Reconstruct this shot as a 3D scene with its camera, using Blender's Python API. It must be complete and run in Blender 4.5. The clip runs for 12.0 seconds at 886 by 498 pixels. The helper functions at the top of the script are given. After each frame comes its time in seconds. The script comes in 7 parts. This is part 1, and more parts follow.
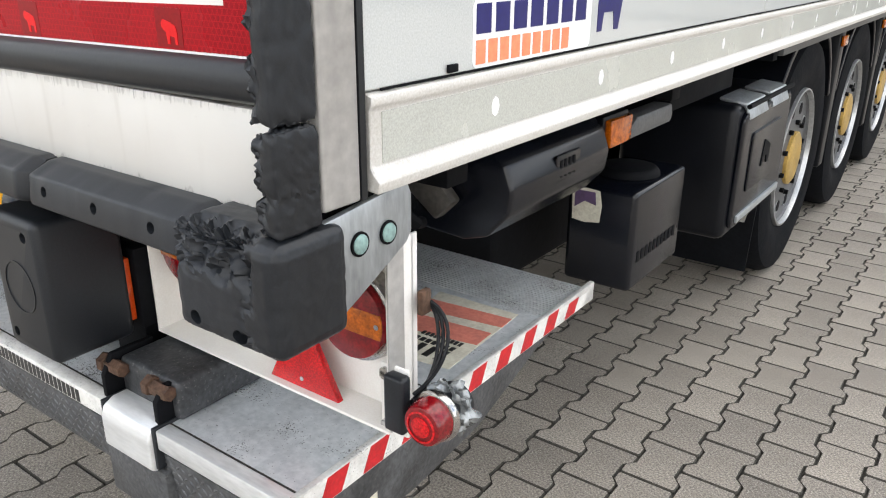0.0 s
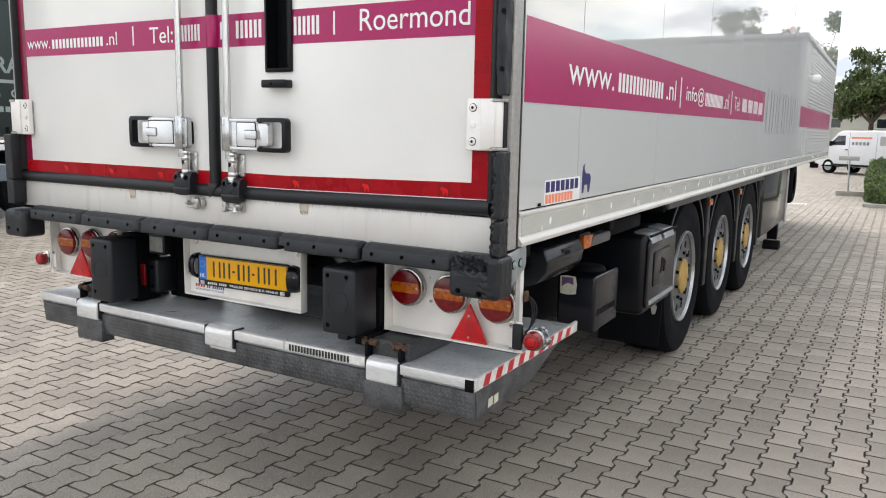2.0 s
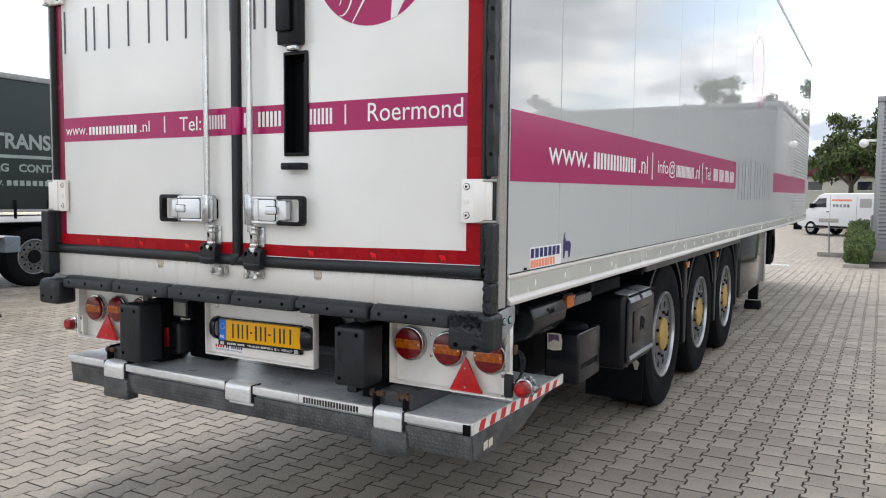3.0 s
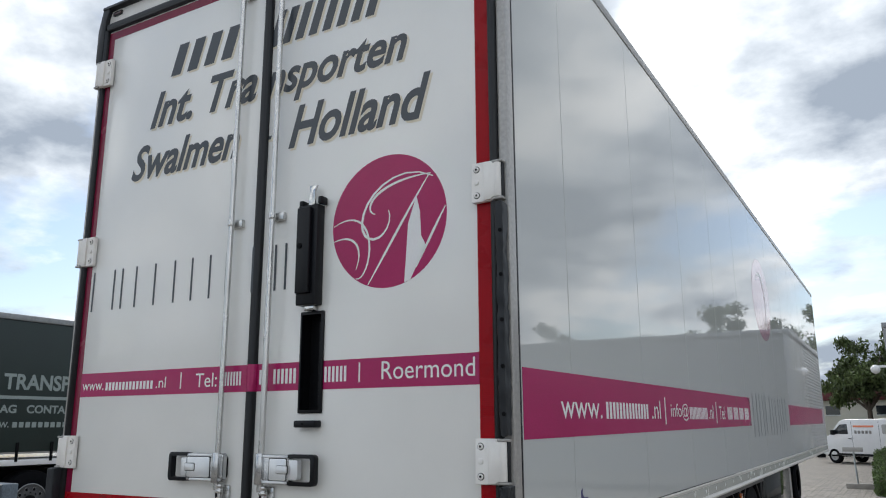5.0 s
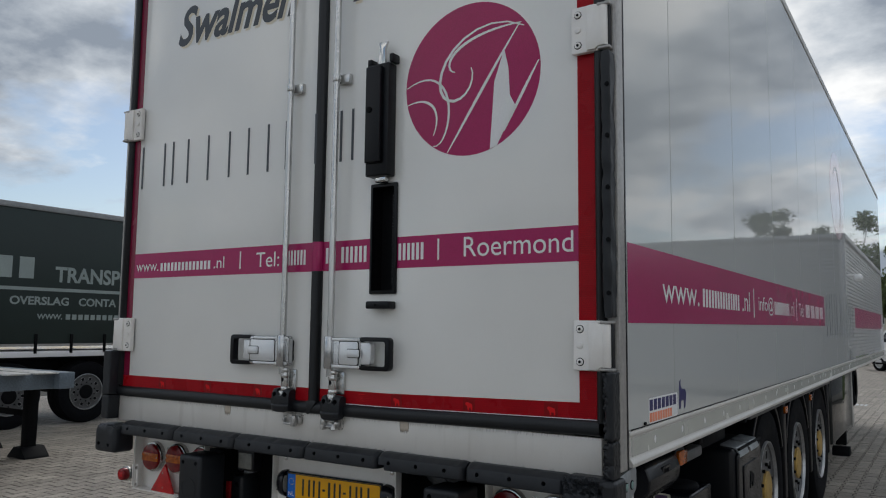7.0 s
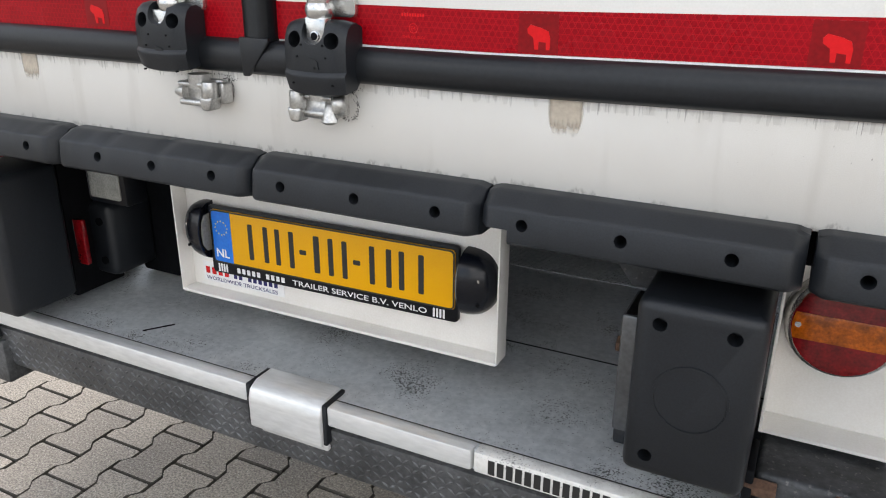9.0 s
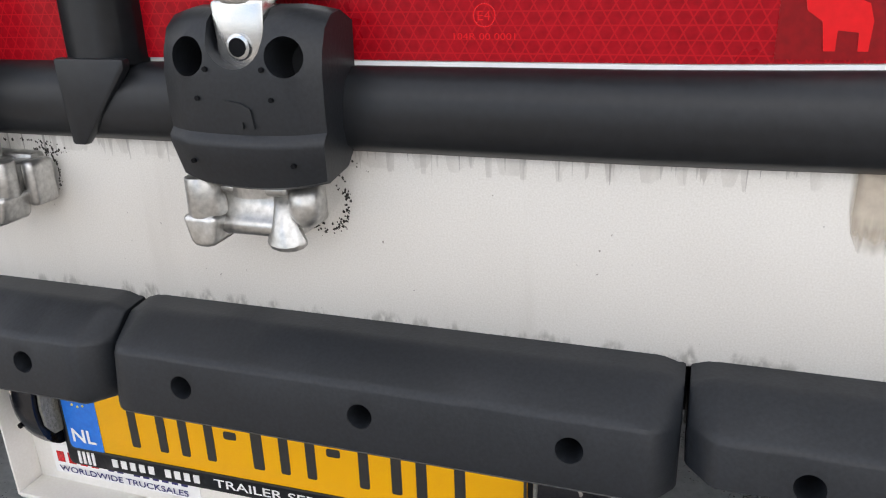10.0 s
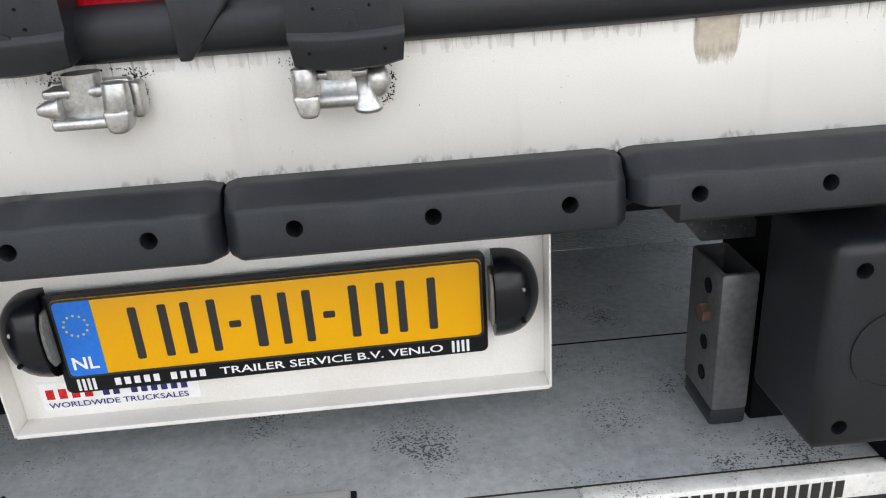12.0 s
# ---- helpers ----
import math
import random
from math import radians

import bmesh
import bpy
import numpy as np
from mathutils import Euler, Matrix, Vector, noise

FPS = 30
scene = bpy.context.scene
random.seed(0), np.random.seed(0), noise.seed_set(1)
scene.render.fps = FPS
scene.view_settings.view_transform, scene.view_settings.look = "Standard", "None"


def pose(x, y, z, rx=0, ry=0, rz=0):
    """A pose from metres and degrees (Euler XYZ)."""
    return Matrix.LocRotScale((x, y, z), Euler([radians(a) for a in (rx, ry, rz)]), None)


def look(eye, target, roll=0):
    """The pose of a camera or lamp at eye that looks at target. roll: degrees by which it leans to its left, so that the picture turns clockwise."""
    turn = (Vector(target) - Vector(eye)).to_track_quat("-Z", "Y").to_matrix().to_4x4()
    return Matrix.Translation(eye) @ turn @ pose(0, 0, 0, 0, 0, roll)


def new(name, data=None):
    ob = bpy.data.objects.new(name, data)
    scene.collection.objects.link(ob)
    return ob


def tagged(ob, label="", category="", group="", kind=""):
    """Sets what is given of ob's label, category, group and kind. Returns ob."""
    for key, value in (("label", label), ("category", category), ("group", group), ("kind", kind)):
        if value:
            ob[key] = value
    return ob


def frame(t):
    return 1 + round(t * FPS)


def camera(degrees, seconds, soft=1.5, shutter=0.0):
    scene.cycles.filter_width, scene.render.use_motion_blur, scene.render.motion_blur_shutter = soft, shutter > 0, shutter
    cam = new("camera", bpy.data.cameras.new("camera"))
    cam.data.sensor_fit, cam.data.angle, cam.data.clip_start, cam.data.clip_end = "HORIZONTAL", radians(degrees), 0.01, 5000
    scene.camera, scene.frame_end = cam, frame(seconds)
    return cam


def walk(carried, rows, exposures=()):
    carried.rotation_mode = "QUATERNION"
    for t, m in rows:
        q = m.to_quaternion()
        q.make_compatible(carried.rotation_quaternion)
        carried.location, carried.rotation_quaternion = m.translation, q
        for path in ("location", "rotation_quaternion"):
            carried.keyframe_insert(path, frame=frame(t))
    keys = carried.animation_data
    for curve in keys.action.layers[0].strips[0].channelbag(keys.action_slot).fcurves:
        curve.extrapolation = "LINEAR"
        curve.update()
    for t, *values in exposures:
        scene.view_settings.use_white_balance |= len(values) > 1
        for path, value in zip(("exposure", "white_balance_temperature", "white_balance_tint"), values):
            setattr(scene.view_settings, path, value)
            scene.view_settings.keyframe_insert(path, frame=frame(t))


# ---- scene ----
cam = camera(60.0, 12.0, soft=1.1)
PATH = [
    (0, (1.872, -0.563, 1.365), (0.774, 0.948, 0.648), 0.5),
    (0.5, (1.985, -1.046, 1.411), (0.918, 0.544, 0.832), 0.8),
    (1, (2.191, -1.47, 1.436), (1.158, 0.176, 0.961), 1.3),
    (1.5, (2.277, -1.861, 1.449), (1.267, -0.178, 1.062), 1.4),
    (2, (2.346, -2.19, 1.48), (1.347, -0.485, 1.172), 1.2),
    (2.5, (2.483, -2.43, 1.478), (1.488, -0.711, 1.247), 1.0),
    (2.7, (2.506, -2.495, 1.489), (1.515, -0.77, 1.29), 0.8),
    (4.3, (2.518, -2.569, 1.601), (1.513, -0.856, 1.833), 0.1),
    (4.5, (2.516, -2.581, 1.599), (1.518, -0.872, 1.892), -0.1),
    (5, (2.527, -2.588, 1.63), (1.539, -0.907, 2.075), -0.2),
    (5.5, (2.547, -2.614, 1.668), (1.564, -0.962, 2.221), -0.1),
    (6, (2.54, -2.611, 1.697), (1.547, -0.971, 2.267), -0.1),
    (6.5, (2.492, -2.575, 1.665), (1.459, -0.93, 2.143), 0.2),
    (7, (2.176, -2.377, 1.549), (1.088, -0.711, 1.753), 0.7),
    (7.5, (1.841, -2.107, 1.485), (0.764, -0.425, 1.368), 1.3),
    (7.7, (1.706, -1.951, 1.444), (0.649, -0.269, 1.207), 1.3),
    (9.3, (0.588, -0.729, 1.335), (-0.188, 0.958, 0.592), 0.2),
    (9.5, (0.513, -0.641, 1.313), (-0.225, 1.062, 0.568), -0.1),
    (10, (0.363, -0.409, 1.3), (-0.235, 1.361, 0.586), -1.7),
    (10.5, (0.343, -0.343, 1.337), (-0.098, 1.443, 0.553), -3.4),
    (11, (0.388, -0.353, 1.305), (0.112, 1.479, 0.552), -3.9),
    (11.5, (0.316, -0.596, 1.289), (0.16, 1.252, 0.539), -4.1),
    (12, (0.168, -0.699, 1.288), (0.251, 1.141, 0.508), -3.9),
]
EXPOSURES = [(0, 1.72, 6950, 11), (0.7, 1.58, 6950, 11), (1.5, 1.27, 6950, 11), (2.5, 1.02, 6850, 12), (4.5, 0.47, 6450, 9), (5.0, 0.16, 6400, 9), (5.5, -0.2, 6400, 9), (6.0, -0.5, 6400, 9), (6.5, -0.75, 6400, 9), (7.0, -0.38, 6450, 9), (7.5, 0.27, 6550, 10), (9.5, 1.4, 6850, 12), (10.5, 1.44, 6900, 14), (11.0, 1.31, 6950, 14), (11.6, 1.55, 6850, 12), (12, 1.58, 6850, 11)]
walk(cam, [(t, look(eye, target, roll)) for t, eye, target, roll in PATH], EXPOSURES)

# ---- world and light ----
SUN_ELEV, SUN_FROM = radians(46), Vector((-0.45, 1.0, 0)).normalized()
world = bpy.data.worlds.new("cloudy_sky")
scene.world = world
world.use_nodes = True


def build_world(tree):
    n, ln = tree.nodes, tree.links
    n.clear()
    out = n.new("ShaderNodeOutputWorld")
    sky = n.new("ShaderNodeTexSky")
    sky.sky_type, sky.sun_disc = "NISHITA", False
    sky.sun_elevation, sky.sun_rotation = SUN_ELEV, math.atan2(SUN_FROM.x, SUN_FROM.y)
    blue = n.new("ShaderNodeBackground")
    blue.inputs["Strength"].default_value = 0.13
    ln.new(sky.outputs[0], blue.inputs["Color"])
    tc = n.new("ShaderNodeTexCoord")
    sep = n.new("ShaderNodeSeparateXYZ")
    ln.new(tc.outputs["Generated"], sep.inputs[0])
    up = n.new("ShaderNodeMath")
    up.operation = "MAXIMUM"
    up.inputs[1].default_value = 0.0
    ln.new(sep.outputs["Z"], up.inputs[0])
    lift = n.new("ShaderNodeMath")
    lift.inputs[1].default_value = 0.28
    ln.new(up.outputs[0], lift.inputs[0])
    flat = n.new("ShaderNodeVectorMath")
    flat.operation = "DIVIDE"
    ln.new(tc.outputs["Generated"], flat.inputs[0])
    ln.new(lift.outputs[0], flat.inputs[1])
    cover = n.new("ShaderNodeTexNoise")
    cover.inputs["Scale"].default_value, cover.inputs["Detail"].default_value = 1.15, 9
    cover.inputs["Roughness"].default_value, cover.inputs["Distortion"].default_value = 0.55, 0.25
    ln.new(flat.outputs[0], cover.inputs["Vector"])
    mask = n.new("ShaderNodeValToRGB")
    mask.color_ramp.elements[0].position, mask.color_ramp.elements[1].position = 0.41, 0.49
    ln.new(cover.outputs["Fac"], mask.inputs["Fac"])
    body = n.new("ShaderNodeTexNoise")
    body.inputs["Scale"].default_value, body.inputs["Detail"].default_value = 1.9, 8
    body.inputs["Roughness"].default_value = 0.55
    shift = n.new("ShaderNodeVectorMath")
    shift.inputs[1].default_value = (3.1, 7.7, 0.4)
    ln.new(flat.outputs[0], shift.inputs[0])
    ln.new(shift.outputs[0], body.inputs["Vector"])
    tone = n.new("ShaderNodeValToRGB")
    e = tone.color_ramp.elements
    e[0].position, e[0].color = 0.41, (0.27, 0.31, 0.37, 1)
    e[1].position, e[1].color = 0.60, (0.97, 0.97, 0.97, 1)
    mid = e.new(0.5)
    mid.color = (0.55, 0.59, 0.64, 1)
    ln.new(body.outputs["Fac"], tone.inputs["Fac"])
    cloud = n.new("ShaderNodeBackground")
    cloud.inputs["Strength"].default_value = CLOUDS
    ln.new(tone.outputs["Color"], cloud.inputs["Color"])
    mix = n.new("ShaderNodeMixShader")
    ln.new(mask.outputs["Color"], mix.inputs["Fac"])
    ln.new(blue.outputs[0], mix.inputs[1])
    ln.new(cloud.outputs[0], mix.inputs[2])
    ln.new(mix.outputs[0], out.inputs["Surface"])


CLOUDS = 1.34
build_world(world.node_tree)

sun = new("sun", bpy.data.lights.new("sun", "SUN"))
sun.data.energy, sun.data.angle, sun.data.color = 1.15, radians(24), (1.0, 0.96, 0.90)
sun.matrix_world = look(SUN_FROM * 50 * math.cos(SUN_ELEV) + Vector((0, 0, 50 * math.sin(SUN_ELEV))), (0, 0, 0))

# ---- materials ----


def mat(name, color, rough=0.5, metal=0.0, vary=0.12, scale=6.0, fine=90.0, bump=0.05, coat=0.0, tint=None, spots=0.0, stretch=(1, 1, 1), piece=0.0, spec=0.5, cluster=False, grit=False, flecks=0.0):
    """A surface with broad and fine variation of colour, gloss and relief."""
    m = bpy.data.materials.new(name)
    m.use_nodes = True
    n, ln = m.node_tree.nodes, m.node_tree.links
    p = n["Principled BSDF"]
    tc = n.new("ShaderNodeTexCoord")
    mp = n.new("ShaderNodeMapping")
    mp.inputs["Scale"].default_value = stretch
    ln.new(tc.outputs["Object"], mp.inputs["Vector"])
    big = n.new("ShaderNodeTexNoise")
    big.inputs["Scale"].default_value, big.inputs["Detail"].default_value = scale, 6
    small = n.new("ShaderNodeTexNoise")
    small.inputs["Scale"].default_value, small.inputs["Detail"].default_value = fine, 3
    for k in (big, small):
        ln.new(mp.outputs[0], k.inputs["Vector"])
    ramp = n.new("ShaderNodeMapRange")
    ramp.inputs["From Min"].default_value, ramp.inputs["From Max"].default_value = 0.3, 0.7
    ln.new(big.outputs["Fac"], ramp.inputs["Value"])
    c = Vector(color[:3])
    dark = Vector(tint) if tint else c * (1 - vary)
    lite = c * (1 + vary * 0.6)
    mix = n.new("ShaderNodeMix")
    mix.data_type = "RGBA"
    mix.inputs["A"].default_value, mix.inputs["B"].default_value = (*dark, 1), (*lite, 1)
    ln.new(ramp.outputs[0], mix.inputs["Factor"])
    grain = n.new("ShaderNodeMix")
    grain.data_type, grain.blend_type = "RGBA", "OVERLAY"
    grain.inputs["Factor"].default_value = min(1.0, 0.25 + vary)
    ln.new(mix.outputs["Result"], grain.inputs["A"])
    if grit:
        crisp = n.new("ShaderNodeMapRange")
        crisp.inputs["From Min"].default_value, crisp.inputs["From Max"].default_value = 0.36, 0.64
        crisp.inputs["To Min"].default_value, crisp.inputs["To Max"].default_value = 0.12, 0.92
        ln.new(small.outputs["Fac"], crisp.inputs["Value"])
        ln.new(crisp.outputs[0], grain.inputs["B"])
    else:
        ln.new(small.outputs["Fac"], grain.inputs["B"])
    last = grain.outputs["Result"]
    if piece:
        geo, info, add, fr = n.new("ShaderNodeNewGeometry"), n.new("ShaderNodeObjectInfo"), n.new("ShaderNodeMath"), n.new("ShaderNodeMath")
        fr.operation = "FRACT"
        ln.new(geo.outputs["Random Per Island"], add.inputs[0])
        ln.new(info.outputs["Random"], add.inputs[1])
        ln.new(add.outputs[0], fr.inputs[0])
        rng = n.new("ShaderNodeMapRange")
        rng.inputs["To Min"].default_value, rng.inputs["To Max"].default_value = 1 - piece, 1 + piece
        ln.new(fr.outputs[0], rng.inputs["Value"])
        mul = n.new("ShaderNodeVectorMath")
        mul.operation = "SCALE"
        ln.new(last, mul.inputs[0])
        ln.new(rng.outputs[0], mul.inputs["Scale"])
        last = mul.outputs[0]
    if spots:
        vo = n.new("ShaderNodeTexNoise")
        vo.inputs["Scale"].default_value, vo.inputs["Detail"].default_value = (330 if cluster else 160), 2
        ln.new(tc.outputs["Object"], vo.inputs["Vector"])
        step = n.new("ShaderNodeMapRange")
        step.inputs["From Min"].default_value, step.inputs["From Max"].default_value = 0.62, 0.70
        step.inputs["To Max"].default_value = spots
        if cluster:
            patch = n.new("ShaderNodeTexNoise")
            patch.inputs["Scale"].default_value, patch.inputs["Detail"].default_value = 9, 4
            ln.new(tc.outputs["Object"], patch.inputs["Vector"])
            low = n.new("ShaderNodeMapRange")
            low.inputs["From Min"].default_value, low.inputs["From Max"].default_value = 0.47, 0.72
            low.inputs["To Min"].default_value, low.inputs["To Max"].default_value = 0.70, 0.50
            ln.new(patch.outputs["Fac"], low.inputs["Value"])
            ln.new(low.outputs[0], step.inputs["From Min"])
            high = n.new("ShaderNodeMath")
            high.inputs[1].default_value = 0.05
            ln.new(low.outputs[0], high.inputs[0])
            ln.new(high.outputs[0], step.inputs["From Max"])
        ln.new(vo.outputs["Fac"], step.inputs["Value"])
        sp = n.new("ShaderNodeMix")
        sp.data_type = "RGBA"
        sp.inputs["B"].default_value = (0.03, 0.028, 0.025, 1) if c.length > 0.25 else (0.5, 0.48, 0.44, 1)
        ln.new(step.outputs[0], sp.inputs["Factor"])
        ln.new(last, sp.inputs["A"])
        last = sp.outputs["Result"]
    if flecks:
        fl = n.new("ShaderNodeTexNoise")
        fl.inputs["Scale"].default_value, fl.inputs["Detail"].default_value = 210, 1
        ln.new(tc.outputs["Object"], fl.inputs["Vector"])
        fs = n.new("ShaderNodeMapRange")
        fs.inputs["From Min"].default_value, fs.inputs["From Max"].default_value = 0.62, 0.72
        fs.inputs["To Max"].default_value = flecks
        ln.new(fl.outputs["Fac"], fs.inputs["Value"])
        fm = n.new("ShaderNodeMix")
        fm.data_type = "RGBA"
        fm.inputs["B"].default_value = (0.62, 0.58, 0.52, 1)
        ln.new(fs.outputs[0], fm.inputs["Factor"])
        ln.new(last, fm.inputs["A"])
        last = fm.outputs["Result"]
    ln.new(last, p.inputs["Base Color"])
    rr = n.new("ShaderNodeMapRange")
    rr.inputs["To Min"].default_value, rr.inputs["To Max"].default_value = max(0.0, rough * 0.8), min(1.0, rough * 1.2)
    ln.new(big.outputs["Fac"], rr.inputs["Value"])
    ln.new(rr.outputs[0], p.inputs["Roughness"])
    p.inputs["Metallic"].default_value, p.inputs["Specular IOR Level"].default_value = metal, spec
    p.inputs["Coat Weight"].default_value, p.inputs["Coat Roughness"].default_value = coat, 0.04
    if bump:
        b = n.new("ShaderNodeBump")
        b.inputs["Strength"].default_value, b.inputs["Distance"].default_value = bump, 0.01
        ln.new(small.outputs["Fac"], b.inputs["Height"])
        ln.new(b.outputs[0], p.inputs["Normal"])
    return m


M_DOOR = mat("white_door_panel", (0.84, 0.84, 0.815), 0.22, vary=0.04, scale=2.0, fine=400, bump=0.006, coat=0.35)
# white paint greyed: the side's dimmer light is put into its base colour
M_SIDE = mat("dimmed_gloss_panel", (0.52, 0.535, 0.525), 0.02, vary=0.012, scale=1.2, fine=400, bump=0.0, coat=0.0, spec=0.62)


def wavy_sheet(m, height=0.00009):
    """The long shallow ripples of a thin laminated sheet, seen in what it mirrors."""
    n, ln = m.node_tree.nodes, m.node_tree.links
    tc, mp, tex, b = n.new("ShaderNodeTexCoord"), n.new("ShaderNodeMapping"), n.new("ShaderNodeTexNoise"), n.new("ShaderNodeBump")
    mp.inputs["Scale"].default_value = (1, 1.4, 7.0)
    ln.new(tc.outputs["Object"], mp.inputs["Vector"])
    ln.new(mp.outputs[0], tex.inputs["Vector"])
    tex.inputs["Scale"].default_value, tex.inputs["Detail"].default_value = 1.6, 1.5
    b.inputs["Distance"].default_value = height
    ln.new(tex.outputs["Fac"], b.inputs["Height"])
    ln.new(b.outputs[0], n["Principled BSDF"].inputs["Normal"])


wavy_sheet(M_SIDE)
M_STEEL = mat("brushed_stainless", (0.82, 0.805, 0.775), 0.40, 0.12, vary=0.05, scale=7, fine=320, bump=0.015, tint=(0.75, 0.72, 0.68))
M_POST = mat("grey_post_paint", (0.40, 0.39, 0.375), 0.36, 0.3, vary=0.05, scale=3, fine=60, bump=0.004)
M_RUBBER = mat("black_rubber", (0.0120, 0.0142, 0.0178), 0.44, vary=0.30, scale=5, fine=420, bump=0.03, spec=0.38)
M_SEAL = mat("seal_rubber", (0.010, 0.0115, 0.014), 0.42, vary=0.25, scale=9, fine=150, bump=0.02, spec=0.38)
M_PLASTIC = mat("black_plastic", (0.0032, 0.0040, 0.0062), 0.36, vary=0.3, scale=8, fine=160, bump=0.05, spec=0.26)
M_DARK = mat("chassis_black", (0.0032, 0.0036, 0.0048), 0.7, vary=0.4, scale=6, fine=60, bump=0.06, spec=0.12)
M_CHROME = mat("polished_steel", (0.60, 0.595, 0.58), 0.14, 1.0, vary=0.12, scale=20, fine=160, bump=0.004)
M_ROD = mat("drawn_steel_rod", (0.58, 0.58, 0.57), 0.27, 0.92, vary=0.03, scale=2, fine=40, bump=0.0, stretch=(1, 1, 0.15))
M_BRIGHT = mat("bright_bent_aluminium", (0.72, 0.725, 0.72), 0.32, 0.40, vary=0.18, scale=14, fine=150, bump=0.03, stretch=(0.25, 1, 1))
M_INSET = mat("pale_handle_plate", (0.74, 0.75, 0.76), 0.32, 0.55, vary=0.05, scale=12, fine=200, bump=0.0)
M_SILVER = mat("silver_handle", (0.52, 0.53, 0.54), 0.24, 1.0, vary=0.06, scale=12, fine=200, bump=0.01)
M_GALV = mat("galvanised_steel", (0.42, 0.45, 0.47), 0.42, 0.7, vary=0.14, scale=16, fine=120, bump=0.015, stretch=(1, 1, 0.3))
M_TREAD = mat("worn_tread_steel", (0.090, 0.093, 0.097), 0.42, 0.35, vary=0.45, scale=14, fine=110, bump=0.12, spots=0.08)
M_LUG = mat("rubbed_lug_steel", (0.105, 0.108, 0.112), 0.42, 0.4, vary=0.6, scale=14, fine=120, bump=0.05)
M_ARM = mat("dark_arm_steel", (0.055, 0.058, 0.062), 0.5, 0.35, vary=0.4, scale=18, fine=110, bump=0.15, spots=0.15)
M_ALU = mat("worn_aluminium", (0.66, 0.655, 0.63), 0.38, 0.4, vary=0.22, scale=22, fine=140, bump=0.06, spots=0.6, cluster=True)
M_DECK = mat("deck_aluminium", (0.56, 0.585, 0.60), 0.36, 0.26, vary=0.16, scale=7, fine=90, bump=0.06, spots=0.85, cluster=True)
M_RUST = mat("rusty_bolt", (0.10, 0.055, 0.035), 0.8, 0.2, vary=0.4, scale=40, fine=180, bump=0.2)
M_MAGENTA = mat("magenta_vinyl", (0.385, 0.014, 0.110), 0.25, vary=0.05, scale=3, fine=200, bump=0.006, coat=0.05, spec=0.3)
M_INK = mat("slate_lettering", (0.045, 0.055, 0.068), 0.3, vary=0.06, scale=6, fine=120, bump=0.0)
M_CREAM = mat("cream_lettering", (0.72, 0.66, 0.52), 0.3, vary=0.04, scale=6, fine=120, bump=0.0)
M_WHITE = mat("white_lettering", (0.80, 0.80, 0.80), 0.3, vary=0.03, scale=6, fine=120, bump=0.0)
M_BLACKINK = mat("black_lettering", (0.02, 0.02, 0.02), 0.4, vary=0.1, scale=6, fine=120, bump=0.0)
M_BLUE = mat("blue_vinyl", (0.012, 0.012, 0.12), 0.3, vary=0.05, scale=6, fine=120, bump=0.0)
M_ORANGEV = mat("orange_vinyl", (0.85, 0.26, 0.13), 0.3, vary=0.05, scale=6, fine=120, bump=0.0)
M_YELLOW = mat("yellow_plate", (0.80, 0.395, 0.001), 0.36, vary=0.02, scale=9, fine=1200, bump=0.0, spec=0.3)
M_EUBLUE = mat("plate_blue", (0.004, 0.165, 0.68), 0.32, vary=0.05, scale=9, fine=160, bump=0.0)
M_STAR = mat("plate_star", (0.75, 0.55, 0.08), 0.4, vary=0.05)
M_STAIN = mat("brown_stain", (0.55, 0.485, 0.40), 0.45, 0.0, vary=0.06, scale=60, fine=150, bump=0.0)


def soft_border(m):
    """Lets a dried stain thin out towards its sides and its lower end."""
    n, ln = m.node_tree.nodes, m.node_tree.links
    tc, sep, streak, mp = n.new("ShaderNodeTexCoord"), n.new("ShaderNodeSeparateXYZ"), n.new("ShaderNodeTexNoise"), n.new("ShaderNodeMapping")
    ln.new(tc.outputs["Generated"], sep.inputs[0])
    mp.inputs["Scale"].default_value = (9, 1, 1.2)
    ln.new(tc.outputs["Generated"], mp.inputs["Vector"])
    ln.new(mp.outputs[0], streak.inputs["Vector"])
    streak.inputs["Scale"].default_value = 1.6

    def calc(op, a, b):
        k = n.new("ShaderNodeMath")
        k.operation = op
        for i, v in enumerate((a, b)):
            if isinstance(v, (int, float)):
                k.inputs[i].default_value = v
            else:
                ln.new(v, k.inputs[i])
        return k.outputs[0]

    def ramp(v, lo, hi):
        k = n.new("ShaderNodeMapRange")
        k.interpolation_type = "SMOOTHSTEP"
        k.inputs["From Min"].default_value, k.inputs["From Max"].default_value = lo, hi
        ln.new(v, k.inputs["Value"])
        return k.outputs[0]

    side = ramp(calc("MINIMUM", sep.outputs["X"], calc("SUBTRACT", 1.0, sep.outputs["X"])), 0.0, 0.16)
    low = ramp(calc("SUBTRACT", sep.outputs["Z"], calc("MULTIPLY", streak.outputs["Fac"], 0.35)), -0.12, 0.40)
    ln.new(calc("MULTIPLY", calc("MULTIPLY", side, low), 0.9), n["Principled BSDF"].inputs["Alpha"])


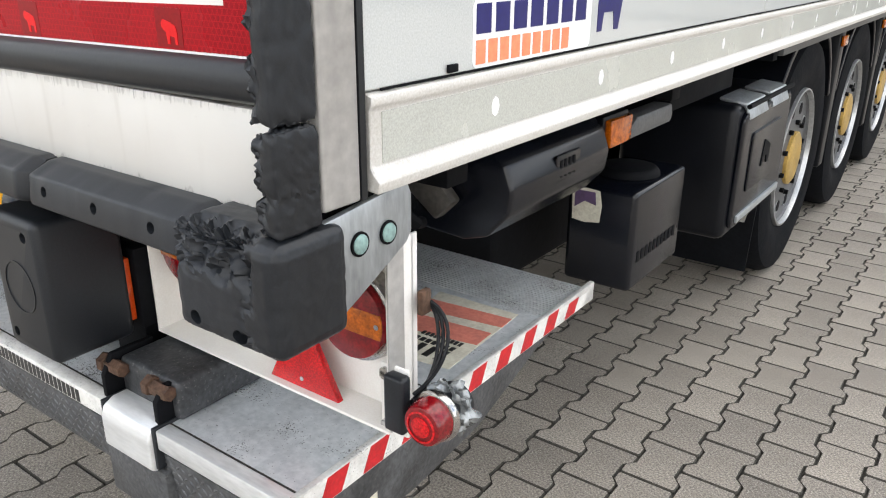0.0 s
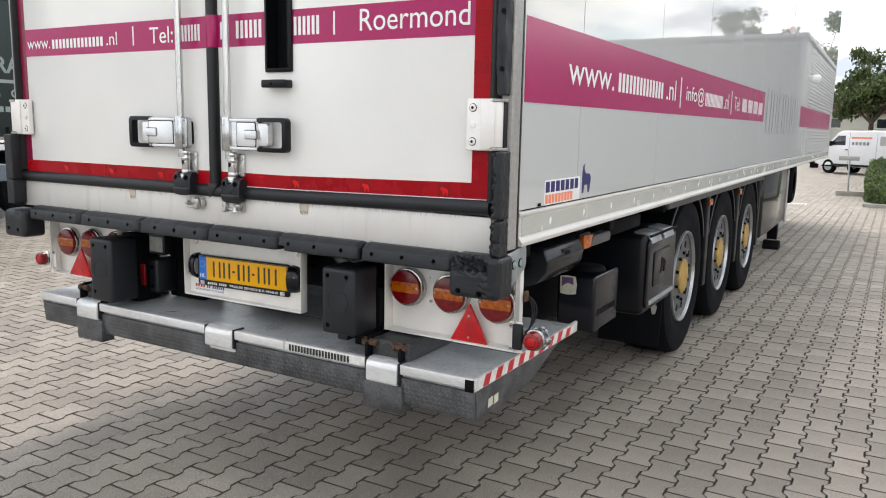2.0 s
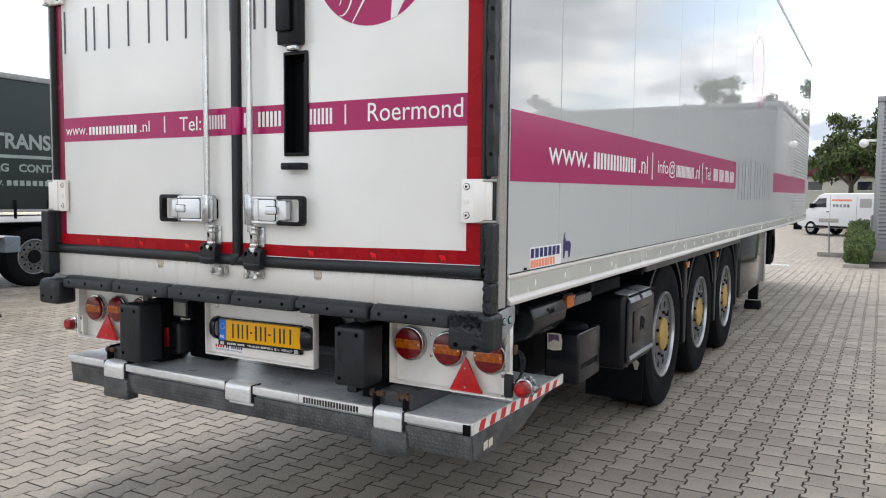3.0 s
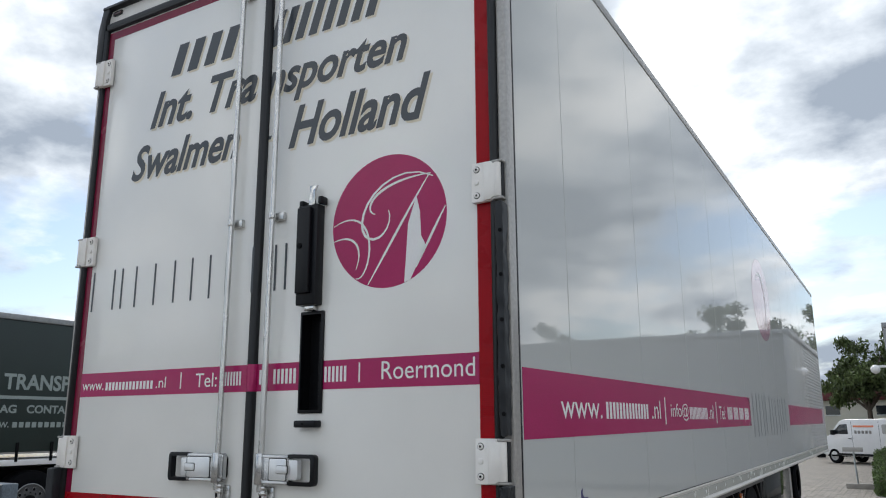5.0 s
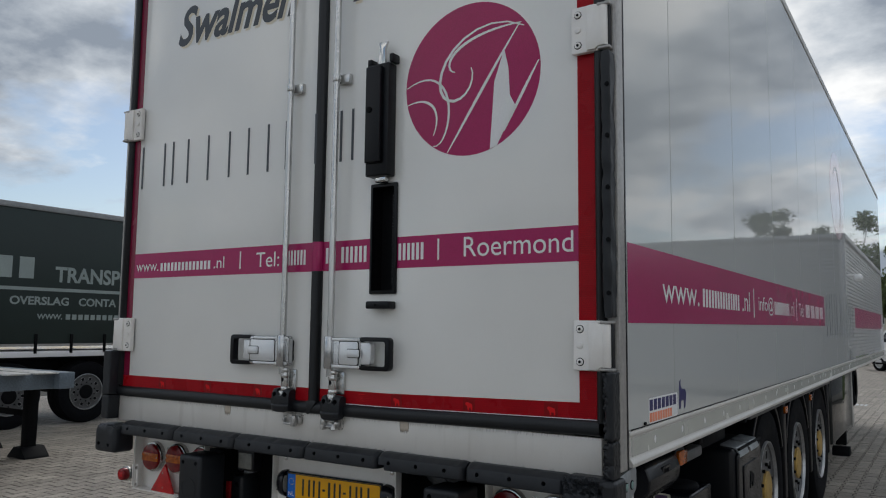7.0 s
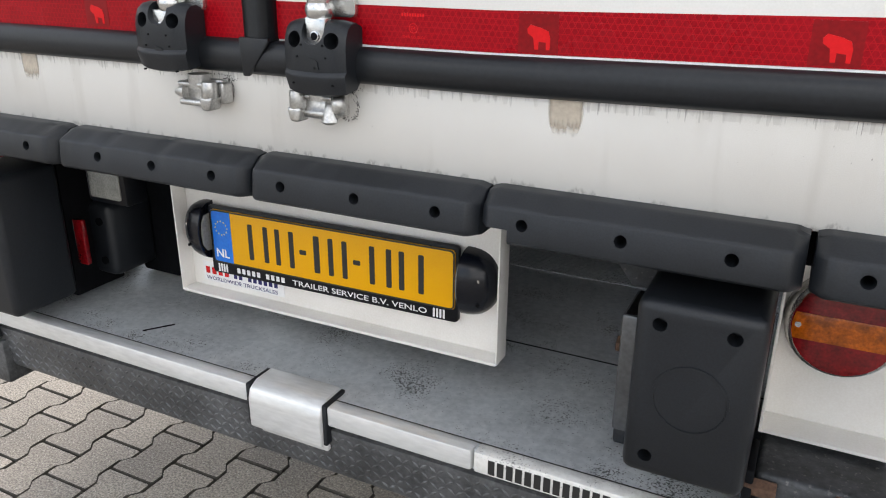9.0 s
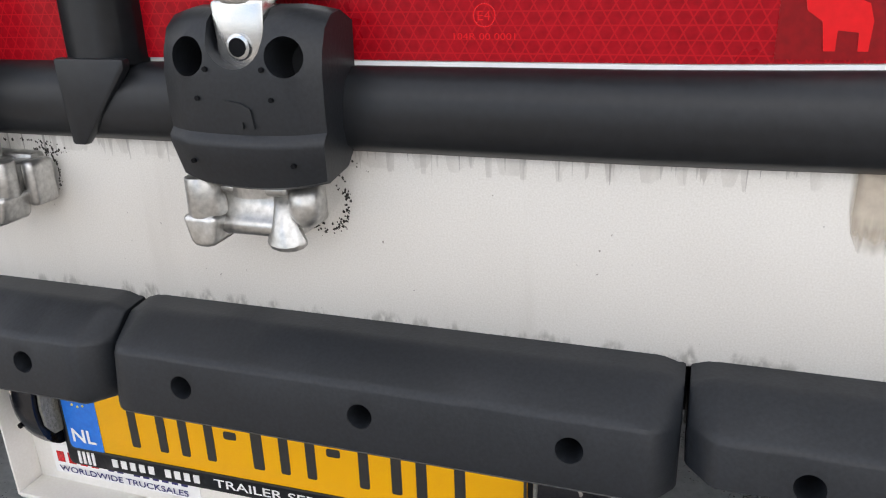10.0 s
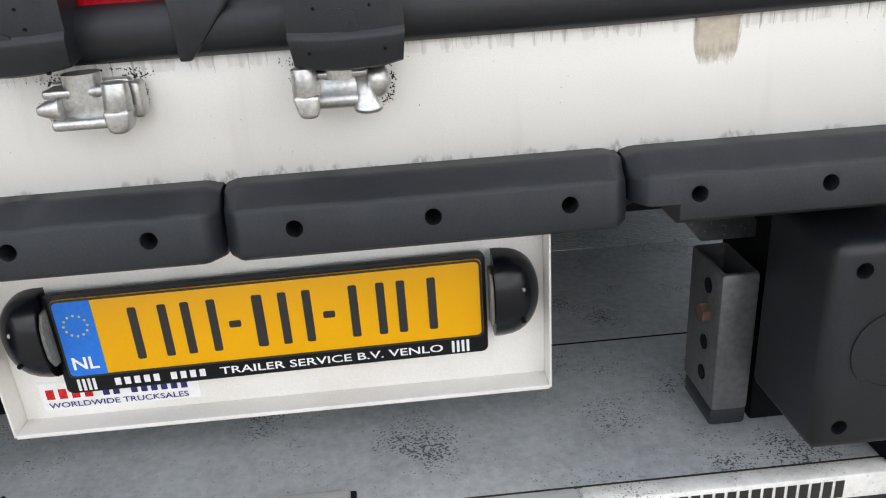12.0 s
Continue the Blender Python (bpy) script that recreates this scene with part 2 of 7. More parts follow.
soft_border(M_STAIN)
M_REDFLAT = mat("red_reflector", (0.50, 0.004, 0.008), 0.24, vary=0.25, scale=14, fine=330, bump=0.12, coat=0.1, grit=True)
M_REDLENS = mat("red_lens", (0.19, 0.004, 0.007), 0.14, vary=0.45, scale=60, fine=260, bump=0.06, coat=0.15)
M_AMBER = mat("amber_lens", (0.46, 0.10, 0.004), 0.14, vary=0.45, scale=60, fine=260, bump=0.06, coat=0.15)
M_SLOTLENS = mat("unlit_dark_lens", (0.035, 0.006, 0.006), 0.2, vary=0.3, scale=60, fine=260, bump=0.04)
# red tape as seen aslant: darkening and purple sky sheen put into the colour
M_WINE = mat("sky_tinted_wine_tape", (0.20, 0.010, 0.040), 0.26, vary=0.14, scale=8, fine=200, bump=0.0, spec=0.32)
M_TYRE = mat("tyre_rubber", (0.0050, 0.0056, 0.0072), 0.75, vary=0.35, scale=12, fine=80, bump=0.15, spec=0.08)
M_RIM = mat("silver_rim", (0.46, 0.47, 0.48), 0.32, 0.75, vary=0.15, scale=10, fine=90, bump=0.03)
M_DISC = mat("grey_wheel_disc", (0.10, 0.102, 0.106), 0.45, 0.3, vary=0.3, scale=12, fine=90, bump=0.05)
M_RAILPAINT = mat("pale_rail_paint", (0.58, 0.56, 0.525), 0.35, 0.1, vary=0.08, scale=3, fine=300, bump=0.0)
M_TUBE = mat("bare_tube_steel", (0.115, 0.117, 0.121), 0.36, 0.5, vary=0.18, scale=16, fine=120, bump=0.06)
M_RING = mat("dulled_lamp_ring", (0.48, 0.47, 0.455), 0.18, 1.0, vary=0.25, scale=20, fine=160, bump=0.03)
M_CAST = mat("cast_steel", (0.50, 0.495, 0.48), 0.33, 0.9, vary=0.2, scale=45, fine=260, bump=0.02)
M_COVER = mat("moulded_black_cover", (0.0032, 0.0042, 0.0075), 0.24, vary=0.3, scale=8, fine=240, bump=0.03, spec=0.38)
M_BRACKET = mat("dusty_bracket", (0.085, 0.078, 0.070), 0.6, 0.2, vary=0.35, scale=14, fine=100, bump=0.08)
M_GUARD = mat("dark_grey_guard", (0.10, 0.103, 0.105), 0.45, 0.2, vary=0.25, scale=9, fine=120, bump=0.05)
M_TAPEDARK = mat("dull_red_field", (0.24, 0.004, 0.007), 0.3, vary=0.1, scale=20, fine=200, bump=0.0, spec=0.2)
M_TAPEBADGE = mat("bright_red_badge", (0.70, 0.010, 0.014), 0.3, vary=0.06, scale=20, fine=200, bump=0.0, spec=0.2)
M_GRIME = mat("black_grime", (0.035, 0.032, 0.028), 0.8, vary=0.4, scale=60, fine=250, bump=0.1)
M_SOIL = mat("soiled_arris", (0.070, 0.064, 0.054), 0.95, vary=0.3, scale=7, fine=90, bump=0.2)
M_GOLD = mat("ochre_hub", (0.42, 0.27, 0.07), 0.45, 0.2, vary=0.2, scale=14, fine=90, bump=0.05)
M_GLOSSBLACK = mat("glossy_dark_skirt", (0.020, 0.022, 0.022), 0.06, vary=0.1, scale=3, fine=8, bump=0.01, coat=0.0, spec=0.28)
M_WARN = mat("red_tape", (0.55, 0.012, 0.018), 0.35, vary=0.15, scale=30, fine=150, bump=0.03, spots=0.6, cluster=True)
M_WARNW = mat("white_tape", (0.70, 0.69, 0.66), 0.35, vary=0.15, scale=30, fine=150, bump=0.03, spots=0.6, cluster=True)
M_STICKER = mat("worn_sticker", (0.60, 0.57, 0.47), 0.5, vary=0.15, scale=20, fine=120, bump=0.03, spots=0.2)
M_TAPEGREY = mat("grey_reflective_tape", (0.50, 0.51, 0.47), 0.26, 0.15, vary=0.07, scale=5, fine=420, bump=0.04)
M_CLEAR = mat("clear_lens", (0.20, 0.20, 0.18), 0.15, vary=0.2, scale=40, fine=260, bump=0.3)
M_TARP = mat("green_tarpaulin", (0.010, 0.022, 0.020), 0.45, vary=0.15, scale=1.5, fine=60, bump=0.06)
M_TARPTXT = mat("pale_tarp_lettering", (0.28, 0.33, 0.32), 0.5, vary=0.08, scale=4, fine=80, bump=0.0)
M_VAN = mat("white_van_paint", (0.80, 0.80, 0.80), 0.2, vary=0.03, coat=0.5, bump=0.0)
M_GLASS = mat("dark_window", (0.02, 0.025, 0.03), 0.05, vary=0.05, bump=0.0, coat=0.6)
M_BLUEGREY = mat("bluegrey_paint", (0.16, 0.20, 0.24), 0.5, 0.2, vary=0.2, scale=5, fine=60, bump=0.05)
M_PAVER = mat("concrete_paver", (0.250, 0.222, 0.189), 0.62, vary=0.26, scale=2.2, fine=170, bump=0.35, spots=0.16, piece=0.19, grit=True, flecks=0.55)
M_JOINT = mat("sandy_joint", (0.040, 0.037, 0.031), 0.95, vary=0.3, scale=7, fine=90, bump=0.4)
M_KERB = mat("pale_kerb", (0.36, 0.34, 0.31), 0.85, vary=0.15, scale=4, fine=90, bump=0.2)
M_CLAD = mat("grey_cladding", (0.29, 0.30, 0.31), 0.4, 0.1, vary=0.06, scale=0.7, fine=20, bump=0.01)
M_CLADDARK = mat("grey_trim", (0.26, 0.27, 0.28), 0.5, vary=0.1, scale=2, fine=20, bump=0.01)
M_PLASTER = mat("cream_plaster", (0.60, 0.56, 0.49), 0.8, vary=0.08, scale=0.8, fine=20, bump=0.05)
M_MAROON = mat("maroon_fascia", (0.13, 0.022, 0.025), 0.5, vary=0.1, scale=1, fine=20, bump=0.02)
M_BARK = mat("tree_bark", (0.10, 0.08, 0.06), 0.9, vary=0.35, scale=5, fine=50, bump=0.5)
M_LEAF = mat("leaf_green", (0.085, 0.120, 0.035), 0.6, vary=0.45, scale=0.6, fine=9, bump=0.0, piece=0.45)
M_HEDGE = mat("hedge_green", (0.095, 0.150, 0.040), 0.6, vary=0.4, scale=2.0, fine=12, bump=0.0, piece=0.4)
M_GRASS = mat("verge_grass", (0.060, 0.10, 0.03), 0.9, vary=0.35, scale=2, fine=60, bump=0.3)


def hex_tape():
    """Red retroreflective tape: paler lines in three directions, as of small cubes."""
    m = mat("red_retro_tape", (0.30, 0.003, 0.009), 0.28, vary=0.16, scale=8, fine=200, bump=0.0, coat=0.0, spec=0.14)
    n, ln = m.node_tree.nodes, m.node_tree.links
    p = n["Principled BSDF"]
    base = p.inputs["Base Color"].links[0].from_socket
    tc = n.new("ShaderNodeTexCoord")
    acc = None
    for ang in (90, 30, 150):
        d = n.new("ShaderNodeVectorMath")
        d.operation = "DOT_PRODUCT"
        d.inputs[1].default_value = (math.cos(radians(ang)) / 0.0072, 0, math.sin(radians(ang)) / 0.0072)
        ln.new(tc.outputs["Object"], d.inputs[0])
        f = n.new("ShaderNodeMath")
        f.operation = "FRACT"
        ln.new(d.outputs["Value"], f.inputs[0])
        c = n.new("ShaderNodeMath")
        c.operation = "COMPARE"
        c.inputs[1].default_value, c.inputs[2].default_value = 0.5, 0.055
        ln.new(f.outputs[0], c.inputs[0])
        if acc:
            mx = n.new("ShaderNodeMath")
            mx.operation = "MAXIMUM"
            ln.new(acc, mx.inputs[0])
            ln.new(c.outputs[0], mx.inputs[1])
            acc = mx.outputs[0]
        else:
            acc = c.outputs[0]
    mix = n.new("ShaderNodeMix")
    mix.data_type = "RGBA"
    mix.inputs["B"].default_value = (0.52, 0.010, 0.016, 1)
    half = n.new("ShaderNodeMath")
    half.operation = "MULTIPLY"
    half.inputs[1].default_value = 0.6
    ln.new(acc, half.inputs[0])
    ln.new(half.outputs[0], mix.inputs["Factor"])
    ln.new(base, mix.inputs["A"])
    ln.new(mix.outputs["Result"], p.inputs["Base Color"])
    return m


M_RETRO = hex_tape()


def sill_steel():
    """Pale steel sill: short drip marks of uneven length under its upper edge, dark specks of grime along the lower one."""
    m = mat("streaked_sill_steel", (0.66, 0.645, 0.615), 0.42, 0.2, vary=0.05, scale=5, fine=900, bump=0.0, tint=(0.615, 0.595, 0.56))
    n, ln = m.node_tree.nodes, m.node_tree.links
    p = n["Principled BSDF"]
    last = p.inputs["Base Color"].links[0].from_socket
    tc = n.new("ShaderNodeTexCoord")
    sep = n.new("ShaderNodeSeparateXYZ")
    ln.new(tc.outputs["Object"], sep.inputs[0])

    def calc(op, a, b):
        k = n.new("ShaderNodeMath")
        k.operation = op
        for q, v in enumerate((a, b)):
            if isinstance(v, (int, float)):
                k.inputs[q].default_value = v
            else:
                ln.new(v, k.inputs[q])
        return k.outputs[0]

    def ramp(v, lo, hi, top=1.0):
        k = n.new("ShaderNodeMapRange")
        k.interpolation_type = "SMOOTHSTEP"
        for key, val in (("From Min", lo), ("From Max", hi), ("To Max", top)):
            k.inputs[key].default_value = val
        ln.new(v, k.inputs["Value"])
        return k.outputs[0]

    def cloud(sx, sz, shift, detail=2):
        mp = n.new("ShaderNodeMapping")
        mp.inputs["Scale"].default_value, mp.inputs["Location"].default_value = (sx, 1, sz), (shift, 0, shift)
        ln.new(tc.outputs["Object"], mp.inputs["Vector"])
        k = n.new("ShaderNodeTexNoise")
        k.inputs["Scale"].default_value, k.inputs["Detail"].default_value = 1.0, detail
        ln.new(mp.outputs[0], k.inputs["Vector"])
        return k.outputs["Fac"]

    def over(below, color, fac):
        k = n.new("ShaderNodeMix")
        k.data_type = "RGBA"
        k.inputs["B"].default_value = (*color, 1)
        ln.new(fac, k.inputs["Factor"])
        ln.new(below, k.inputs["A"])
        return k.outputs["Result"]

    edge = calc("ADD", calc("MULTIPLY", calc("MAXIMUM", calc("SUBTRACT", sep.outputs["X"], 0.36), 0.0), 0.016), 1.3460)
    under = calc("SUBTRACT", edge, sep.outputs["Z"])
    # pale drips, then a few dark thin ones
    for wide, lo, hi, reach, color, top, shift in ((70, 0.42, 0.56, 0.013, (0.47, 0.45, 0.42), 0.50, 0.0), (150, 0.50, 0.60, 0.015, (0.33, 0.31, 0.29), 0.45, 7.3), (260, 0.62, 0.68, 0.017, (0.10, 0.09, 0.08), 0.55, 3.1)):
        length = calc("MULTIPLY", ramp(cloud(wide, 0.5, shift), lo, hi), reach)
        last = over(last, color, calc("MULTIPLY", ramp(calc("SUBTRACT", length, under), 0.0, 0.0015, top), ramp(cloud(90, 12, shift + 2), 0.30, 0.6)))
    # long faint runs down the whole sill
    last = over(last, (0.50, 0.475, 0.435), ramp(cloud(24, 2.5, 11.0, 3), 0.55, 0.75, 0.45))
    # grime along the lower edge
    above = calc("SUBTRACT", sep.outputs["Z"], 1.2315)
    height = calc("MULTIPLY", ramp(cloud(60, 0.5, 5.0, 4), 0.36, 0.72), 0.012)
    last = over(last, (0.16, 0.145, 0.13), calc("MULTIPLY", ramp(calc("SUBTRACT", height, above), 0.0, 0.007, 0.50), ramp(cloud(300, 160, 1.0), 0.30, 0.62)))
    # stray specks
    last = over(last, (0.14, 0.12, 0.11), ramp(cloud(260, 200, 8.0, 1), 0.755, 0.80, 0.7))
    ln.new(last, p.inputs["Base Color"])
    return m


M_SILL = sill_steel()

# ---- building helpers ----


def part(name, bm, material, parent, label="", smooth=False):
    me = bpy.data.meshes.new(name)
    bm.normal_update()
    bm.to_mesh(me)
    bm.free()
    me.materials.append(material)
    if smooth:
        me.polygons.foreach_set("use_smooth", [True] * len(me.polygons))
        me.set_sharp_from_angle(angle=radians(38))
    ob = new(name, me)
    while parent and parent.parent and parent.parent.parent:
        parent = parent.parent
    if parent:
        ob.parent = parent
    if label:
        ob["label"] = label
    return ob


def root(name, label, category, group="", kind=""):
    return tagged(new(name), label, category, group, kind)


def add_box(bm, x0, x1, y0, y1, z0, z1, bevel=0.0, seg=2):
    vs = [bm.verts.new((x, y, z)) for x in (x0, x1) for y in (y0, y1) for z in (z0, z1)]
    quads = ((0, 1, 3, 2), (4, 6, 7, 5), (0, 4, 5, 1), (2, 3, 7, 6), (0, 2, 6, 4), (1, 5, 7, 3))
    fs = [bm.faces.new([vs[i] for i in q]) for q in quads]
    if bevel:
        es = list({e for f in fs for e in f.edges})
        bmesh.ops.bevel(bm, geom=es, offset=bevel, segments=seg, profile=0.5, affect="EDGES")
    return bm


def box(name, dims, material, parent, bevel=0.003, seg=2, label=""):
    return part(name, add_box(bmesh.new(), *dims, bevel, seg), material, parent, label, smooth=bevel > 0)


def add_cyl(bm, a, b, r, seg=20, r2=None, bevel=0.0):
    a, b = Vector(a), Vector(b)
    m = Matrix.Translation((a + b) / 2) @ (b - a).to_track_quat("Z", "Y").to_matrix().to_4x4()
    made = bmesh.ops.create_cone(bm, cap_ends=True, segments=seg, radius1=r, radius2=r if r2 is None else r2, depth=(b - a).length, matrix=m)
    if bevel:
        caps = {e for v in made["verts"] for e in v.link_edges if any(len(f.verts) > 4 for f in e.link_faces)}
        bmesh.ops.bevel(bm, geom=list(caps), offset=bevel, segments=2, profile=0.5, affect="EDGES")
    return bm


def cyl(name, a, b, r, material, parent, seg=20, r2=None, bevel=0.0, label=""):
    return part(name, add_cyl(bmesh.new(), a, b, r, seg, r2, bevel), material, parent, label, smooth=True)


def add_prism(bm, pts, place, depth):
    """A flat outline pts (u, v), thickened: place maps (u, v, w) to the world, w from 0 to depth."""
    lo = [bm.verts.new(place(u, v, 0)) for u, v in pts]
    hi = [bm.verts.new(place(u, v, depth)) for u, v in pts]
    bm.faces.new(lo)
    bm.faces.new(hi[::-1])
    k = len(pts)
    for i in range(k):
        bm.faces.new((lo[i], hi[i], hi[(i + 1) % k], lo[(i + 1) % k]))
    bmesh.ops.recalc_face_normals(bm, faces=bm.faces[:])
    return bm


def prism(name, pts, place, depth, material, parent, bevel=0.0, label="", seg=2):
    bm = add_prism(bmesh.new(), pts, place, depth)
    if bevel:
        bmesh.ops.bevel(bm, geom=bm.edges[:], offset=bevel, segments=seg, profile=0.5, affect="EDGES")
    return part(name, bm, material, parent, label, smooth=True)


def rear(y):
    """Outline (x, z) on a plane facing the rear, growing towards it."""
    return lambda u, v, w: (u, y - w, v)


def side(x):
    """Outline (y, z) on a plane facing +x, growing towards it."""
    return lambda u, v, w: (x + w, u, v)


def round_rect(u0, u1, v0, v1, r, k=5):
    pts = []
    for cu, cv, a0 in ((u1 - r, v1 - r, 0), (u0 + r, v1 - r, 90), (u0 + r, v0 + r, 180), (u1 - r, v0 + r, 270)):
        for i in range(k + 1):
            a = radians(a0 + 90 * i / k)
            pts.append((cu + r * math.cos(a), cv + r * math.sin(a)))
    return pts


def disc(u, v, r, k=28, ru=None):
    return [(u + (ru or r) * math.cos(2 * math.pi * i / k), v + r * math.sin(2 * math.pi * i / k)) for i in range(k)]


def add_tube(bm, pts, r, seg=8):
    """A round rod along pts."""
    rings = []
    pts = [Vector(p) for p in pts]
    for i, p in enumerate(pts):
        d = (pts[min(i + 1, len(pts) - 1)] - pts[max(i - 1, 0)]).normalized()
        q = d.to_track_quat("Z", "Y")
        rings.append([bm.verts.new(p + q @ Vector((r * math.cos(2 * math.pi * k / seg), r * math.sin(2 * math.pi * k / seg), 0))) for k in range(seg)])
    for a, b in zip(rings, rings[1:]):
        for k in range(seg):
            bm.faces.new((a[k], a[(k + 1) % seg], b[(k + 1) % seg], b[k]))
    bm.faces.new(rings[0][::-1])
    bm.faces.new(rings[-1])
    return bm


def cut(ob, cutter_bm):
    """Cuts the cutter out of ob for good."""
    me = bpy.data.meshes.new("cutter")
    bmesh.ops.recalc_face_normals(cutter_bm, faces=cutter_bm.faces[:])
    cutter_bm.to_mesh(me)
    cutter_bm.free()
    tool = bpy.data.objects.new("cutter", me)
    scene.collection.objects.link(tool)
    tool.parent = ob.parent
    mod = ob.modifiers.new("holes", "BOOLEAN")
    mod.object, mod.operation, mod.solver = tool, "DIFFERENCE", "EXACT"
    bpy.context.view_layer.update()
    got = bpy.data.meshes.new_from_object(ob.evaluated_get(bpy.context.evaluated_depsgraph_get()))
    ob.modifiers.clear()
    ob.data = got
    bpy.data.objects.remove(tool)
    got.polygons.foreach_set("use_smooth", [True] * len(got.polygons))
    got.set_sharp_from_angle(angle=radians(38))


def lettering(name, text, place, u0, u1, v0, v1, material, parent, lean=0.0, bold=0.0, depth=0.0008, label=""):
    """Words set in the built-in font, fitted to a box on a plane."""
    cu = bpy.data.curves.new("words", "FONT")
    cu.body, cu.shear, cu.offset, cu.resolution_u = text, lean, bold, 4
    ob = bpy.data.objects.new("words", cu)
    scene.collection.objects.link(ob)
    bpy.context.view_layer.update()
    me = bpy.data.meshes.new_from_object(ob.evaluated_get(bpy.context.evaluated_depsgraph_get()))
    bpy.data.objects.remove(ob)
    co = np.array([v.co[:] for v in me.vertices])
    lo, hi = co.min(0), co.max(0)
    bm = bmesh.new()
    bm.from_mesh(me)
    for v in bm.verts:
        u = u0 + (v.co.x - lo[0]) / (hi[0] - lo[0]) * (u1 - u0)
        w = v0 + (v.co.y - lo[1]) / (hi[1] - lo[1]) * (v1 - v0)
        v.co = place(u, w, depth)
    # one part for each piece of a letter
    left = set(bm.verts)
    while left:
        isle, todo = [], [left.pop()]
        while todo:
            v = todo.pop()
            isle.append(v)
            for e in v.link_edges:
                o = e.other_vert(v)
                if o in left:
                    left.remove(o)
                    todo.append(o)
        keep = set(isle)
        faces = {f for v in isle for f in v.link_faces}
        one = bmesh.new()
        at = {v: one.verts.new(v.co) for v in keep}
        for f in faces:
            one.faces.new([at[v] for v in f.verts])
        part("letter", one, material, parent, label)
    bm.free()


def strip_bars(name, word_lengths, place, u0, u1, v0, v1, material, parent, lean=0.0, fill=0.62, depth=0.0008, strokes=1, label=""):
    """Plain bars, each a part, in the rhythm of a line of writing."""
    total = sum(word_lengths) + 0.8 * (len(word_lengths) - 1)
    cell = (u1 - u0) / total
    u = u0
    for n in word_lengths:
        for _ in range(n):
            for s in range(strokes):
                a = u + cell * (s / strokes)
                b = a + cell * fill / strokes
                q = [(a, v0), (b, v0), (b + lean * (v1 - v0), v1), (a + lean * (v1 - v0), v1)]
                bm = bmesh.new()
                add_prism(bm, q, place, depth)
                part(name, bm, material, parent, label)
            u += cell
        u += 0.8 * cell


def decal(name, pts, place, material, parent, depth=0.0015, label=""):
    return prism(name, pts, place, depth, material, parent, label=label)

def spun(profile, seg=48):
    """A ring turned round the x axis from (x, r) pairs."""
    bm = bmesh.new()
    rings = [[bm.verts.new((x, r * math.cos(2 * math.pi * k / seg), r * math.sin(2 * math.pi * k / seg))) for k in range(seg)] for x, r in profile]
    for a, b in zip(rings, rings[1:]):
        for k in range(seg):
            bm.faces.new((a[k], a[(k + 1) % seg], b[(k + 1) % seg], b[k]))
    bmesh.ops.recalc_face_normals(bm, faces=bm.faces[:])
    return bm



# ---- ground ----
gb = bmesh.new()
bmesh.ops.create_grid(gb, x_segments=2, y_segments=2, size=900, matrix=Matrix.Translation((0, 300, -0.012)))
ground = tagged(part("ground", gb, M_JOINT, None), "sandy bed of the yard under the paving", "ground", kind="structure")

# ---- semi-trailer ----
trailer = root("semi_trailer", "white refrigerated semi-trailer with magenta stripe, parked on pavers", "semi-trailer")
trailer.location, trailer.rotation_euler = (0, 0, -0.15), (0.0022, 0, 0.0038)
XL, XR, TOP, LEN = -1.325, 1.30, 4.13, 13.4

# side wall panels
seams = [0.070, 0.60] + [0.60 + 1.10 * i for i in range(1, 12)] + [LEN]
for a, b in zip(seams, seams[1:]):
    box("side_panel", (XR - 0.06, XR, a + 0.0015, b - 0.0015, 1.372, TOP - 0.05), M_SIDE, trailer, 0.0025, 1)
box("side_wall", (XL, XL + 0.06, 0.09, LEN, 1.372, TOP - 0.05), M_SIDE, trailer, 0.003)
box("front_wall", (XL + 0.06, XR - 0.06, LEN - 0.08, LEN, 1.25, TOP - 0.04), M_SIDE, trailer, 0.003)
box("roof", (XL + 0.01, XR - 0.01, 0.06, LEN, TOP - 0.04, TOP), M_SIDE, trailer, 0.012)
box("floor_pan", (XL + 0.06, XR - 0.06, 0.05, LEN - 0.09, 1.255, 1.36), M_DARK, trailer, 0.0)
# cant rails along the roof edge
for x0, x1 in ((XR - 0.05, XR + 0.006), (XL - 0.006, XL + 0.05)):
    box("cant_rail", (x0, x1, 0.09, LEN, TOP - 0.055, TOP + 0.004), M_POST, trailer, 0.006, label="grey aluminium roof edge rail")
# lower aluminium rail with a stepped profile
rail_pts = [(0, 1.256), (0.016, 1.254), (0.020, 1.268), (0.012, 1.276), (0.006, 1.285), (0.006, 1.350), (0.010, 1.356), (0.010, 1.366), (0.0, 1.370), (-0.05, 1.370), (-0.05, 1.256)]
prism("lower_rail", rail_pts, lambda u, v, w: (XR - 0.004 + u, 0.078 + w, v), LEN - 0.078, M_RAILPAINT, trailer, 0.0015, "pale painted aluminium lower rail", 1)
box("lower_rail", (XL - 0.01, XL + 0.05, 0.09, LEN, 1.255, 1.37), M_VAN, trailer, 0.004)
tape = box("reflective_tape", (XR + 0.002, XR + 0.0035, 0.098, LEN - 0.1, 1.287, 1.347), M_TAPEGREY, trailer, 0.0, label="grey reflective tape along the rail")
for i in range(24):
    y = 0.34 + 0.34 * i
    decal("tape_mark", disc(y, 1.318, 0.014, 8, 0.010), side(XR + 0.0035), M_WHITE, tape, 0.0005)
box("side_gap", (XR - 0.05, XR + 0.003, 0.0605, 0.0700, 1.25, TOP - 0.05), M_SEAL, trailer, 0.0)

